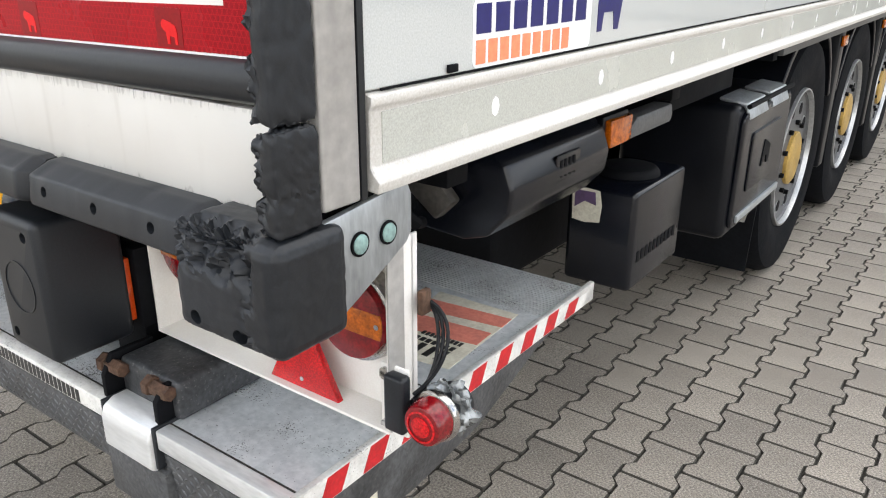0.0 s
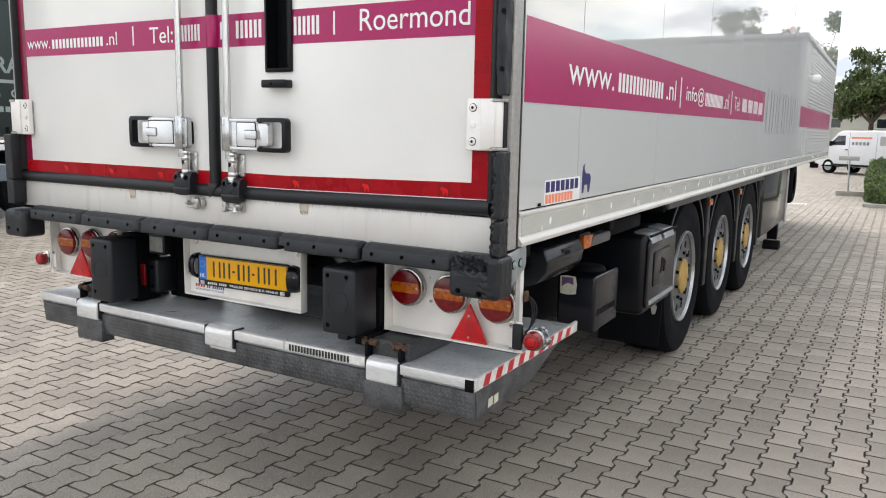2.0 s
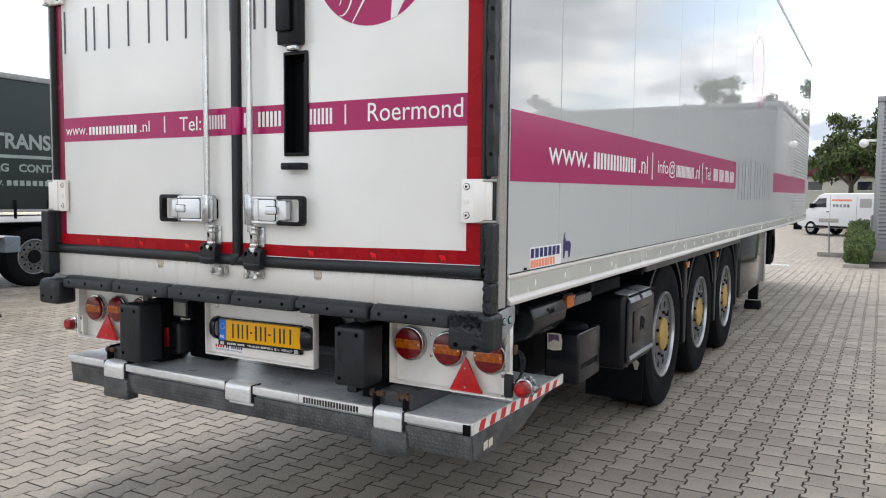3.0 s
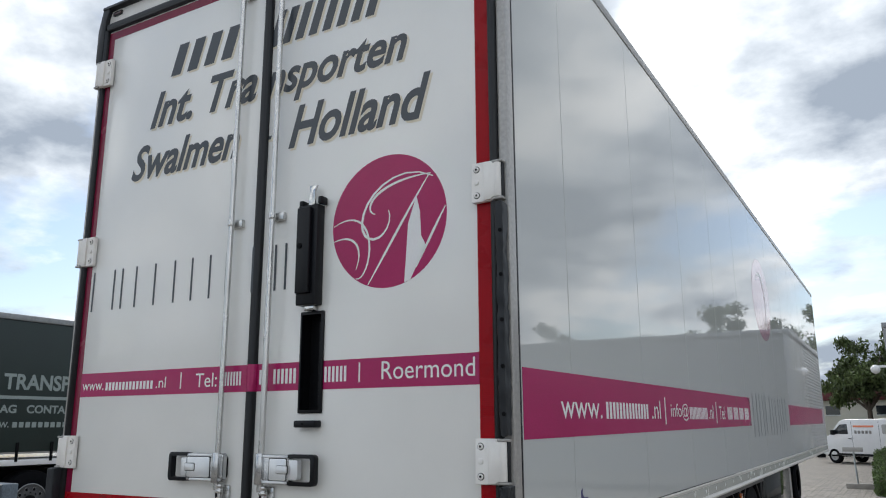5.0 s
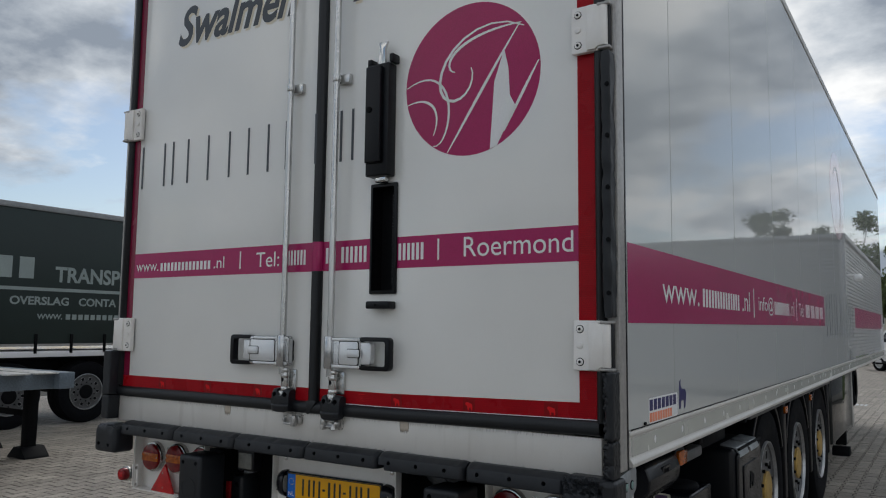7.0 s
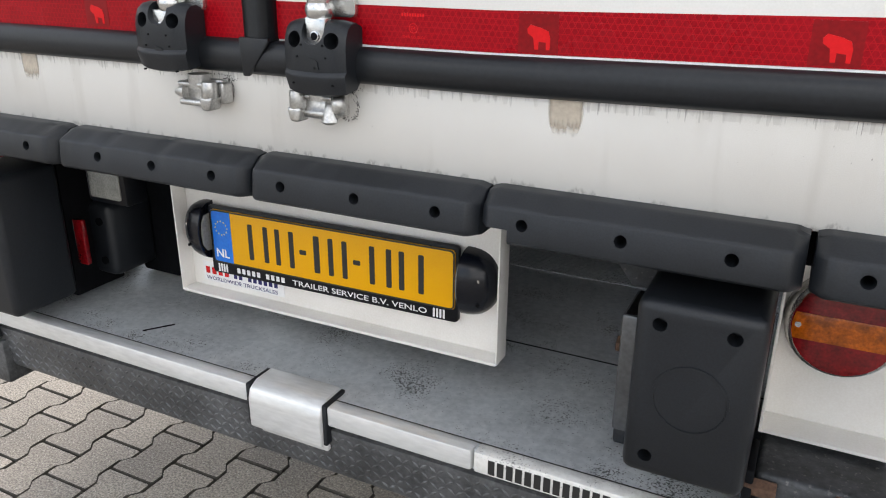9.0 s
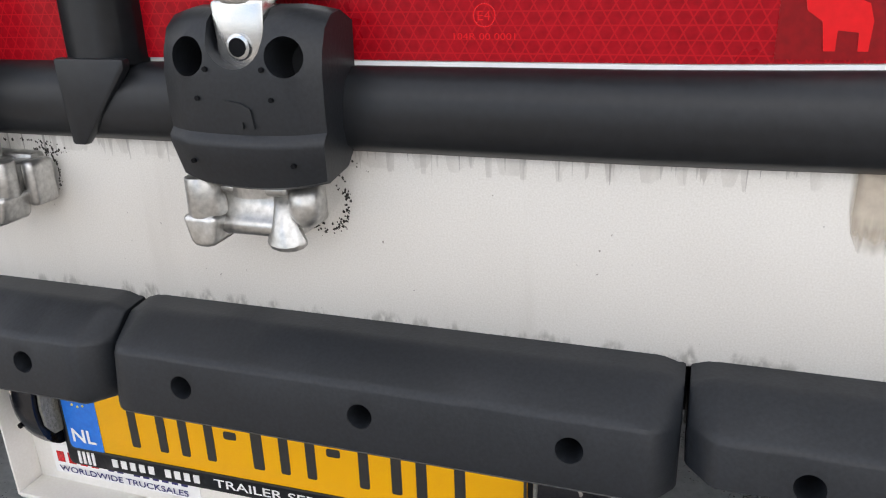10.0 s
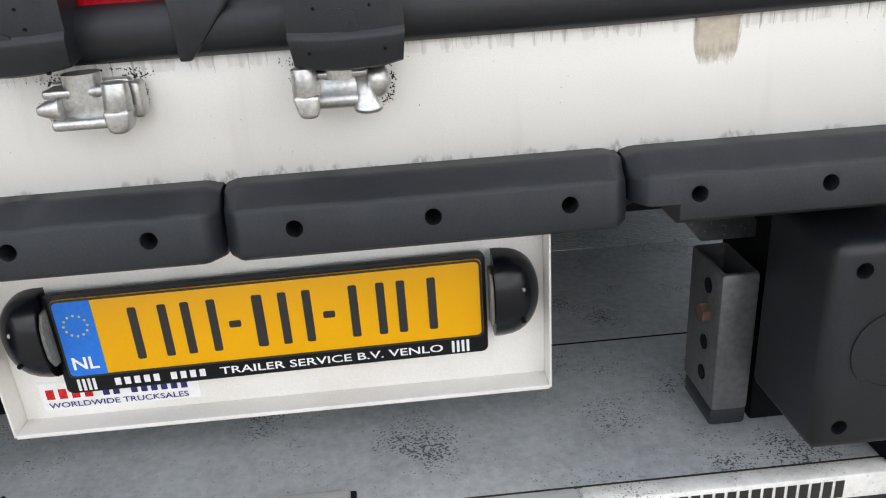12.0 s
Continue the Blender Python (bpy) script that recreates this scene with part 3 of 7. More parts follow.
# rear frame
sill = box("rear_sill", (XL + 0.03, 1.238, 0.0, 0.10, 1.226, 1.352), M_SILL, trailer, 0.003, label="pale stainless sill with grey drip marks")
box("corner_post", (1.262, 1.3025, 0.0, 0.060, 1.250, TOP - 0.02), M_POST, trailer, 0.004, 3, "grey corner post")
box("corner_post", (XL, XL + 0.042, -0.006, 0.074, 1.232, TOP - 0.06), M_POST, trailer, 0.010, 3, "grey corner post")
header = box("header", (XL + 0.045, 1.2615, 0.0, 0.10, 4.062, 4.186), M_STEEL, trailer, 0.004, label="grey steel header over the doors")
prism("header_edge", [(0.0, 4.1765), (-0.030, 4.186), (-0.030, 4.203), (0.10, 4.207), (0.10, 4.1765)], lambda u, v, w: (XL + 0.015 + w, u, v), XR - XL - 0.03, M_RUBBER, trailer, 0.003)
for sx, x in ((-1, XL), (1, XR)):
    pts = [(x + sx * 0.016, 3.852), (x + sx * 0.018, 4.06), (x - sx * 0.014, 4.200), (x - sx * 0.075, 4.200), (x - sx * 0.045, 4.11), (x - sx * 0.040, 3.852)]
    prism("top_corner", pts, rear(0.08), 0.105, M_RUBBER, trailer, 0.006, "black rubber roof corner")
for x in (-1.205, -0.798, -0.380, -0.040, 0.380, 0.798, 1.170):
    lampseat = prism("clearance_lamp", round_rect(x - 0.043, x + 0.043, 4.138, 4.168, 0.014), rear(0.001), 0.006, M_PLASTIC, trailer, 0.001)
    prism("lens", round_rect(x - 0.034, x + 0.034, 4.145, 4.161, 0.007), rear(-0.005), 0.004, M_SLOTLENS, lampseat, 0.001)

# doors
DZ0, DZ1 = 1.392, 4.048
door_l = box("door", (-1.262, -0.012, 0.002, 0.085, DZ0, DZ1), M_DOOR, trailer, 0.004, label="white rear door leaf")
door_r = box("door", (0.010, 1.226, 0.002, 0.085, DZ0, DZ1), M_DOOR, trailer, 0.004, label="white rear door leaf")


def bulge_seal(name, u0, u1, at, size, vertical=False):
    """A rubber lip, domed towards the rear."""
    pts = [(-size / 2, 0.004), (-size / 2, -0.008), (-size * 0.38, -0.017), (-size * 0.15, -0.021), (size * 0.15, -0.021), (size * 0.40, -0.015), (size / 2, -0.006), (size / 2, 0.004)]
    if vertical:
        place = lambda u, v, w: (at + u, v, u0 + w)
    else:
        place = lambda u, v, w: (u0 + w, v, at + u)
    return prism(name, pts, place, u1 - u0, M_SEAL, trailer, 0.001, seg=1)


def sag(x):
    """The lower edge of the right leaf climbs a little towards its hinges."""
    return 0.0160 * max(0.0, x - 0.36)


def lower_seal():
    size = 0.048
    prof = [(-size / 2, 0.004), (-size / 2, -0.008), (-size * 0.38, -0.017), (-size * 0.15, -0.021), (size * 0.15, -0.0205), (size * 0.36, -0.0165), (size / 2, -0.007), (size / 2, 0.004)]
    bm = bmesh.new()
    rings = [[bm.verts.new((x, y, 1.3695 + sag(x) + u)) for u, y in prof] for x in (-1.30, -0.6, 0.0, 0.2, 0.34, 0.40, 0.55, 0.8, 1.0, 1.236)]
    for ra, rb in zip(rings, rings[1:]):
        for k in range(len(prof)):
            bm.faces.new((ra[k], ra[(k + 1) % len(prof)], rb[(k + 1) % len(prof)], rb[k]))
    bm.faces.new(rings[0][::-1])
    bm.faces.new(rings[-1])
    bmesh.ops.recalc_face_normals(bm, faces=bm.faces[:])
    part("door_seal", bm, M_SEAL, trailer, "", True)


lower_seal()
bulge_seal("door_seal", -1.27, 1.236, 4.069, 0.054)
bulge_seal("door_seal", 1.393, DZ1, 0.010, 0.052, True)
bulge_seal("door_seal", 1.40, DZ1, 1.244, 0.034, True)
bulge_seal("door_seal", 1.40, DZ1, -1.278, 0.034, True)
# mitred foot of the middle lip
prism("seal_mitre", [(-0.016, 1.398), (0.036, 1.398), (0.036, 1.392), (-0.003, 1.344), (-0.013, 1.344)], rear(-0.016), 0.0075, M_SEAL, trailer, 0.002)

# red tape round the doors
P0 = rear(0.002)


def tape_strip(x0, x1, z0, z1, parent):
    return decal("red_tape", [(x0, z0), (x1, z0), (x1, z1), (x0, z1)], P0, M_RETRO, parent, 0.0012, "dark red reflective tape")


decal("red_tape", [(0.034, 1.3962), (0.36, 1.3962), (1.224, 1.4100), (1.224, 1.461), (1.163, 1.461), (0.36, 1.4460), (0.034, 1.4470)], P0, M_RETRO, door_r, 0.0012, "dark red reflective tape")
tape_strip(-1.260, -0.015, 1.3935, 1.447, door_l)
tape_strip(1.163, 1.224, 1.460, 3.985, door_r)
# left and top strips take the copy with the sky sheen painted in
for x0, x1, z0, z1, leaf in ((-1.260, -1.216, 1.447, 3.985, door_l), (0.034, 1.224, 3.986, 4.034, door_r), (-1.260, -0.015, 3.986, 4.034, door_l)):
    decal("red_tape", [(x0, z0), (x1, z0), (x1, z1), (x0, z1)], P0, M_WINE, leaf, 0.0012, "wine-red reflective tape, sky sheen put into its colour")
for x in (0.420, 0.740, 1.06, -0.32, -0.64, -0.96):
    dr = door_r if x > 0 else door_l
    zb = -0.0065 + sag(x)
    decal("tape_square", [(x - 0.024, zb + 1.4045), (x + 0.026, zb + 1.4045), (x + 0.026, zb + 1.450), (x - 0.024, zb + 1.450)], rear(0.0008), M_TAPEDARK, dr, 0.0004)
    body = [(x - 0.013, 1.432), (x - 0.009, 1.437), (x + 0.006, 1.4335), (x + 0.014, 1.430), (x + 0.0165, 1.422), (x + 0.016, 1.4085), (x + 0.0115, 1.4085), (x + 0.011, 1.417), (x + 0.002, 1.418), (x + 0.002, 1.4085), (x - 0.003, 1.4085), (x - 0.005, 1.422), (x - 0.012, 1.427)]
    decal("tape_badge", [(u, v + zb) for u, v in body], rear(0.0004), M_TAPEBADGE, dr, 0.0006, "bright red plain shape")
# approval marks printed on the tape
PT = rear(0.0008)
mark = decal("approval_mark", disc(0.252, 1.4200, 0.0062, 24), PT, M_TAPEBADGE, door_r, 0.0004)
cb = bmesh.new()
add_prism(cb, disc(0.252, 1.4200, 0.0056, 24), rear(0.02), 0.05)
cut(mark, cb)
lettering("lettering", "E4", PT, 0.2485, 0.2555, 1.4175, 1.4225, M_TAPEBADGE, door_r, depth=0.0004)
lettering("lettering", "104R 00 0001", PT, 0.2350, 0.2690, 1.4075, 1.4110, M_TAPEBADGE, door_r, depth=0.0004)
strip_bars("maker_bar", [9], PT, 0.2350, 0.2690, 1.4345, 1.4385, M_TAPEBADGE, door_r, fill=0.6, depth=0.0004)
# tape that runs out past the edge of the white panel
decal("white_edge", [(0.17, 1.3932), (0.36, 1.3932), (1.224, 1.4070), (1.224, 1.4097), (0.36, 1.3958), (0.17, 1.3958)], rear(-0.0005), M_WHITE, door_r, 0.001)

# magenta band and writing on the doors
Z0, Z1 = 1.925, 2.046
band_l = decal("magenta_band", [(-1.2155, Z0), (-0.014, Z0), (-0.014, Z1), (-1.2155, Z1)], P0, M_MAGENTA, door_l, 0.001, "magenta vinyl band")
band_r = decal("magenta_band", [(0.034, Z0), (1.1625, Z0), (1.1625, Z1), (0.034, Z1)], P0, M_MAGENTA, door_r, 0.001, "magenta vinyl band")
PB = rear(0.0008)
lettering("lettering", "www.", PB, -1.200, -1.028, 1.957, 1.992, M_WHITE, band_l)
strip_bars("address_bar", [7], PB, -1.012, -0.645, 1.955, 1.995, M_WHITE, band_l, fill=0.62, strokes=2)
lettering("lettering", ".nl", PB, -0.630, -0.560, 1.957, 2.010, M_WHITE, band_l)
strip_bars("address_bar", [1], PB, -0.46, -0.448, 1.950, 2.028, M_WHITE, band_l)
lettering("lettering", "Tel:", PB, -0.355, -0.215, 1.953, 2.018, M_WHITE, band_l)
strip_bars("number_bar", [3], PB, -0.165, -0.055, 1.955, 2.018, M_WHITE, band_l, fill=0.6, strokes=2)
strip_bars("number_bar", [1, 3], PB, 0.05, 0.272, 1.955, 2.020, M_WHITE, band_r, fill=0.6, strokes=2)
strip_bars("number_bar", [3], PB, 0.42, 0.545, 1.955, 2.020, M_WHITE, band_r, fill=0.6, strokes=2)
cb = bmesh.new()
add_box(cb, 0.289, 0.412, -0.03, 0.03, 1.831, 2.257)
cut(band_r, cb)
cb = bmesh.new()
add_box(cb, 0.292, 0.409, -0.03, 0.058, 1.834, 2.254)
cut(door_r, cb)
strip_bars("number_bar", [1], PB, 0.60, 0.612, 1.950, 2.030, M_WHITE, band_r)
lettering("lettering", "Roermond", PB, 0.715, 1.145, 1.957, 2.030, M_WHITE, band_r)
wrap = [(-0.0268, 0.003), (-0.0268, -0.0085), (-0.0204, -0.0180), (-0.0080, -0.0220), (0.0080, -0.0220), (0.0212, -0.0160), (0.0268, -0.0065), (0.0268, 0.003)]
prism("magenta_band", wrap, lambda u, v, w: (0.010 + u, v, Z0 + w), Z1 - Z0, M_MAGENTA, trailer, 0.0005, "magenta vinyl across the middle lip", 1)

for dx, dz, y, m in ((0.012, -0.012, 0.0016, M_CREAM), (0.0, 0.0, 0.0008, M_INK)):
    pl = rear(y)
    strip_bars("name_bar", [4], pl, -0.70 + dx, -0.20 + dx, 3.625 + dz, 3.80 + dz, m, door_l, lean=0.32, fill=0.60)
    strip_bars("name_bar", [8], pl, -0.02 + dx + 0.03, 0.68 + dx, 3.605 + dz, 3.79 + dz, m, door_r, lean=0.32, fill=0.60)
    lettering("lettering", "Int. Tra", pl, -0.835 + dx, -0.055 + dx, 3.345 + dz, 3.552 + dz, m, door_l, 0.35, 0.025)
    lettering("lettering", "nsporten", pl, 0.006 + dx, 0.830 + dx, 3.285 + dz, 3.50 + dz, m, door_r, 0.35, 0.025)
    lettering("lettering", "Swalmen", pl, -0.955 + dx, -0.155 + dx, 3.065 + dz, 3.262 + dz, m, door_l, 0.35, 0.025)
    lettering("lettering", "-", pl, 0.004 + dx, 0.058 + dx, 3.118 + dz, 3.136 + dz, m, door_r, 0.35, 0.01)
    lettering("lettering", "Holland", pl, 0.165 + dx, 0.950 + dx, 3.045 + dz, 3.255 + dz, m, door_r, 0.35, 0.025)

# brand name as thin plain uprights, and the round badge
for u0, u1, dr in ((-1.19, -1.02, door_l), (-0.955, -0.845, door_l), (-0.70, -0.555, door_l), (-0.305, -0.195, door_l)):
    for u in (u0, u1):
        decal("brand_bar", [(u - 0.006, 2.375), (u + 0.006, 2.375), (u + 0.006, 2.59), (u - 0.006, 2.59)], PB, M_INK, dr, 0.001)
for u in (-0.43,):
    decal("brand_bar", [(u - 0.006, 2.375), (u + 0.006, 2.375), (u + 0.006, 2.59), (u - 0.006, 2.59)], PB, M_INK, door_l, 0.001)
decal("brand_bar", [(-0.010, 2.375), (0.002, 2.375), (0.002, 2.59), (-0.010, 2.59)], rear(-0.0195), M_INK, trailer, 0.002)
decal("brand_bar", [(0.11, 2.375), (0.122, 2.375), (0.122, 2.59), (0.11, 2.59)], PB, M_INK, door_r, 0.001)
decal("brand_bar", [(0.172, 2.375), (0.184, 2.375), (0.184, 2.59), (0.172, 2.59)], PB, M_INK, door_r, 0.001)
BX, BZ, BR = 0.735, 2.622, 0.29
badge = decal("round_badge", disc(BX, BZ, BR, 64), P0, M_MAGENTA, door_r, 0.001, "round magenta badge with white curves")


def swoosh(pts, wide, parent, place, material=M_WHITE, taper=True):
    """A curved white stroke through pts, thin at its ends."""
    out, back = [], []
    k = len(pts)
    n = 18
    path = []
    for i in range(n + 1):
        t = i / n
        # Bezier of any order
        p = [Vector(q) for q in pts]
        while len(p) > 1:
            p = [a.lerp(b, t) for a, b in zip(p, p[1:])]
        path.append(p[0])
    for i, p in enumerate(path):
        d = (path[min(i + 1, n)] - path[max(i - 1, 0)]).normalized()
        w = wide * ((0.35 + 0.65 * math.sin(math.pi * i / n)) if taper else 1)
        out.append((p.x - d.y * w, p.y + d.x * w))
        back.append((p.x + d.y * w, p.y - d.x * w))
    bm = bmesh.new()
    for i in range(n):
        q = [out[i], out[i + 1], back[i + 1], back[i]]
        bm.faces.new([bm.verts.new(place(u, v, 0.001)) for u, v in q])
    bmesh.ops.recalc_face_normals(bm, faces=bm.faces[:])
    return part("badge_stroke", bm, material, parent)


def B(u, v):
    return (BX + BR * u, BZ + BR * v)


swoosh([B(0.78, 0.55), B(0.1, 0.95), B(-0.75, 0.5), B(-0.95, -0.55), B(0.0, -0.6), B(0.12, -0.05), B(0.02, 0.15)], 0.006, badge, PB)
swoosh([B(0.74, 0.60), B(0.2, 0.62), B(-0.4, 0.5), B(-0.4, 0.15), B(-0.22, 0.12)], 0.006, badge, PB)
swoosh([B(-0.98, 0.02), B(-0.5, 0.25), B(-0.1, 0.0), B(-0.3, -0.9), B(-0.55, -0.82)], 0.005, badge, PB)
swoosh([B(-0.98, -0.22), B(-0.6, -0.1), B(-0.4, -0.35), B(-0.55, -0.68)], 0.005, badge, PB)
swoosh([B(0.72, 0.60), B(0.35, 0.1), B(-0.1, -0.6), B(-0.33, -0.93)], 0.006, badge, PB)
swoosh([B(0.98, 0.08), B(0.75, -0.3), B(0.50, -0.75)], 0.006, badge, PB)
decal("badge_leaf", [B(0.50, 0.30), B(0.56, 0.05), B(0.58, -0.30), B(0.66, -0.45), B(0.40, -0.92), B(0.30, -0.95), B(0.33, -0.55), B(0.36, -0.10)], PB, M_WHITE, badge, 0.001)


# lock rods with handles, guides, covers and keepers
def lock_rod(x, sx, door):
    rod = cyl("lock_rod", (x, -0.040, 1.50), (x, -0.040, 4.06), 0.0135, M_ROD, door, 20)
    for z in (2.717,):
        box("rod_bracket", (x - 0.020, x + 0.050, -0.020, 0.001, z - 0.020, z + 0.020), M_ROD, rod, 0.004)
        cyl("rod_clamp", (x, -0.040, z - 0.016), (x, -0.040, z + 0.016), 0.0175, M_ROD, rod, 20, None, 0.003)
    for z0, z1 in ((1.430, 1.520), (3.905, 4.000)):
        gx = x + 0.008
        prism("guide_plate", round_rect(x - 0.016, x + 0.050, z0, z1, 0.008), rear(0.001), 0.010, M_ROD, rod, 0.002)
        cyl("guide_barrel", (gx, -0.028, z0 + 0.004), (gx, -0.028, z1), 0.0165, M_ROD, rod, 24, None, 0.003)
        prism("barrel_slot", round_rect(gx - 0.0065, gx + 0.0055, (z0 + z1) / 2 - 0.006, (z0 + z1) / 2 + 0.020, 0.0055), rear(-0.0415), 0.0037, M_DARK, rod)
        cyl("rivet", (x + 0.038, -0.008, z1 - 0.02), (x + 0.038, -0.013, z1 - 0.02), 0.007, M_SILVER, rod, 14, None, 0.001)
        for zc in (z0 + 0.010, z1 - 0.026, z1 - 0.004):
            bead = spun([(-0.010, 0.0005), (-0.010, 0.0160), (-0.006, 0.0186), (0.000, 0.0196), (0.006, 0.0186), (0.010, 0.0160), (0.010, 0.0005)], 28)
            bmesh.ops.transform(bead, matrix=Matrix.Translation((gx, -0.028, zc)) @ Matrix.Rotation(radians(-90), 4, "Y"), verts=bead.verts[:])
            part("barrel_bead", bead, M_ROD, rod, "", True)
    # flattened tongue with a pin eye below the guide
    cx, lift = (x + 0.009, 0.0) if sx > 0 else (x - 0.002, 0.014)
    tongue = [(cx - 0.0165, 1.432), (cx - 0.0150, 1.412)] + [(cx + 0.015 * math.cos(radians(a)), 1.404 + 0.015 * math.sin(radians(a))) for a in range(190, 351, 20)] + [(cx + 0.0150, 1.412), (cx + 0.0165, 1.432)]
    prism("rod_foot", tongue, rear(-0.027), 0.016, M_ROD, rod, 0.003)
    cyl("eye_rim", (cx, -0.0415, 1.408), (cx, -0.0455, 1.408), 0.0072, M_SILVER, rod, 18, None, 0.001)
    cyl("pin_hole", (cx, -0.0435, 1.408), (cx, -0.0462, 1.408), 0.0050, M_DARK, rod, 14)
    # moulded rubber cover: domed front, a ridge, a flared lower lip with a bowed edge
    prof = [(-0.004, 1.422), (-0.026, 1.4285), (-0.037, 1.427), (-0.0455, 1.421), (-0.0510, 1.409), (-0.0530, 1.394), (-0.0530, 1.372), (-0.0525, 1.3635), (-0.0560, 1.3600), (-0.0568, 1.3565), (-0.0540, 1.346), (-0.0515, 1.3355), (-0.0480, 1.3335), (-0.024, 1.3370), (-0.004, 1.353)]
    bm = bmesh.new()
    rings = []
    for k in range(13):
        u = -1 + k / 6
        edge = 0.0045 * max(0.0, abs(u) - 0.72) / 0.28
        ring = []
        for py, pz in prof:
            half = 0.0480 if pz > 1.36 else 0.0480 - 0.0030 * (1.36 - pz) / 0.027
            bow = 0.0042 * (u * u - 0.6) if pz < 1.34 else (0.0016 * (u * u - 0.5) if pz < 1.366 else 0.0)
            ring.append(bm.verts.new((cx + u * half, py + (edge + 0.0028 * u * u if py < -0.02 else 0.0), pz + bow - (edge * 0.8 if pz > 1.40 else 0.0))))
        rings.append(ring)
    for ra, rb in zip(rings, rings[1:]):
        for k in range(len(prof)):
            bm.faces.new((ra[k], ra[(k + 1) % len(prof)], rb[(k + 1) % len(prof)], rb[k]))
    bm.faces.new(rings[0][::-1])
    bm.faces.new(rings[-1])
    bmesh.ops.recalc_face_normals(bm, faces=bm.faces[:])
    cover = part("latch_cover", bm, M_RUBBER, door, "black moulded rubber latch cover", True)
    for h in (-0.029, 0.029):
        cb = bmesh.new()
        add_cyl(cb, (cx + h, -0.11, 1.416), (cx + h, -0.022, 1.398), 0.0106, 22)
        cut(cover, cb)
    cb = bmesh.new()
    notch = [(cx + 0.0172, 1.47), (cx - 0.0172, 1.47)] + [(cx + 0.0172 * math.cos(radians(a)), 1.4145 + 0.0172 * math.sin(radians(a))) for a in range(180, 361, 15)]
    add_prism(cb, notch, rear(-0.026), 0.12)
    cut(cover, cb)
    for h, z in ((-0.017, 1.3975), (0.017, 1.3975), (-0.024, 1.382), (0.021, 1.382), (-0.031, 1.3475), (0.031, 1.3475)):
        py = -0.0513 if z > 1.36 else -0.0526
        cyl("dimple", (cx + h, py + 0.002, z), (cx + h, py - 0.0024, z), 0.0014, M_DARK, cover, 8)
    badge_pts = [(cx - 0.007, 1.3815), (cx + 0.003, 1.3800), (cx + 0.0085, 1.3770), (cx + 0.0100, 1.3665), (cx + 0.0070, 1.3665), (cx + 0.0060, 1.3700), (cx + 0.0030, 1.3700), (cx + 0.0030, 1.3665), (cx - 0.0002, 1.3665), (cx - 0.0030, 1.3750), (cx - 0.0070, 1.3775)]
    decal("moulded_badge", badge_pts, rear(-0.0520), M_SEAL, cover, 0.0022)
    for ob in (cover, *cover.children):
        ob.data.transform(Matrix.Translation((0, 0, lift)))
    # cast keeper on the sill
    kx = -0.094 if sx < 0 else 0.118

    def at(d):
        return kx + sx * d

    def span(d0, d1):
        return min(at(d0), at(d1)), max(at(d0), at(d1))

    keeper = box("keeper", (*span(-0.032, 0.034), -0.012, 0.001, 1.299, 1.333), M_CAST, trailer, 0.003, label="cast steel latch keeper")
    grng = random.Random(21 + sx)
    bm = bmesh.new()
    for _ in range(420):
        d0, gz, rx, rz = grng.choice(((0.031, 1.314, 0.0150, 0.0180), (0.031, 1.308, 0.0150, 0.0150), (-0.030, 1.318, 0.0110, 0.0150), (0.0, 1.334, 0.040, 0.0050)))
        a = grng.uniform(0, 2 * math.pi)
        t = 1 + abs(grng.gauss(0, 0.13)) * (1.0 if d0 else 1.6)
        u, v, q = at(d0) + rx * t * math.cos(a), gz + rz * t * math.sin(a), grng.uniform(0.0003, 0.0011) / t
        k, turn = grng.randint(4, 6), grng.uniform(0, 6.28)
        if v < 1.3435:
            bm.faces.new([bm.verts.new((u + q * grng.uniform(0.6, 1.4) * math.cos(turn + 2 * math.pi * m / k), -0.0003, v + q * grng.uniform(0.6, 1.6) * math.sin(turn + 2 * math.pi * m / k))) for m in range(k)])
    bmesh.ops.recalc_face_normals(bm, faces=bm.faces[:])
    tagged(part("grime_specks", bm, M_GRIME, sill, "black grime round the keeper"), kind="stuff")
    # two-tier prong: a round shoulder above a tapered toe
    cyl("prong", (at(-0.028), -0.036, 1.334), (at(-0.027), -0.036, 1.310), 0.0108, M_CAST, keeper, 24, 0.0120, 0.0012)
    prism("prong_toe", [(at(u), v) for u, v in ((-0.0390, 1.3118), (-0.0155, 1.3118), (-0.0180, 1.2950), (-0.0215, 1.2920), (-0.0315, 1.2920), (-0.0350, 1.2955))], rear(-0.022), 0.026, M_CAST, keeper, 0.0035, "", 3)
    box("prong_web", (*span(-0.034, -0.020), -0.034, -0.006, 1.300, 1.330), M_CAST, keeper, 0.003)
    if sx > 0:
        # rounded saddle with one rib, a waisted spout and the bulb behind it
        prism("saddle", [(-0.008, 1.2965), (-0.030, 1.2960), (-0.037, 1.2990), (-0.039, 1.3050), (-0.034, 1.3110), (-0.0305, 1.3180), (-0.030, 1.3300), (-0.008, 1.3320)], lambda u, v, w: (min(span(-0.020, 0.030)) + w, u, v), 0.050, M_CAST, keeper, 0.003, "", 3)
        box("saddle_rib", (*span(-0.020, 0.026), -0.036, -0.008, 1.3225, 1.3300), M_CAST, keeper, 0.003, 3)
        bm = bmesh.new()
        rings = []
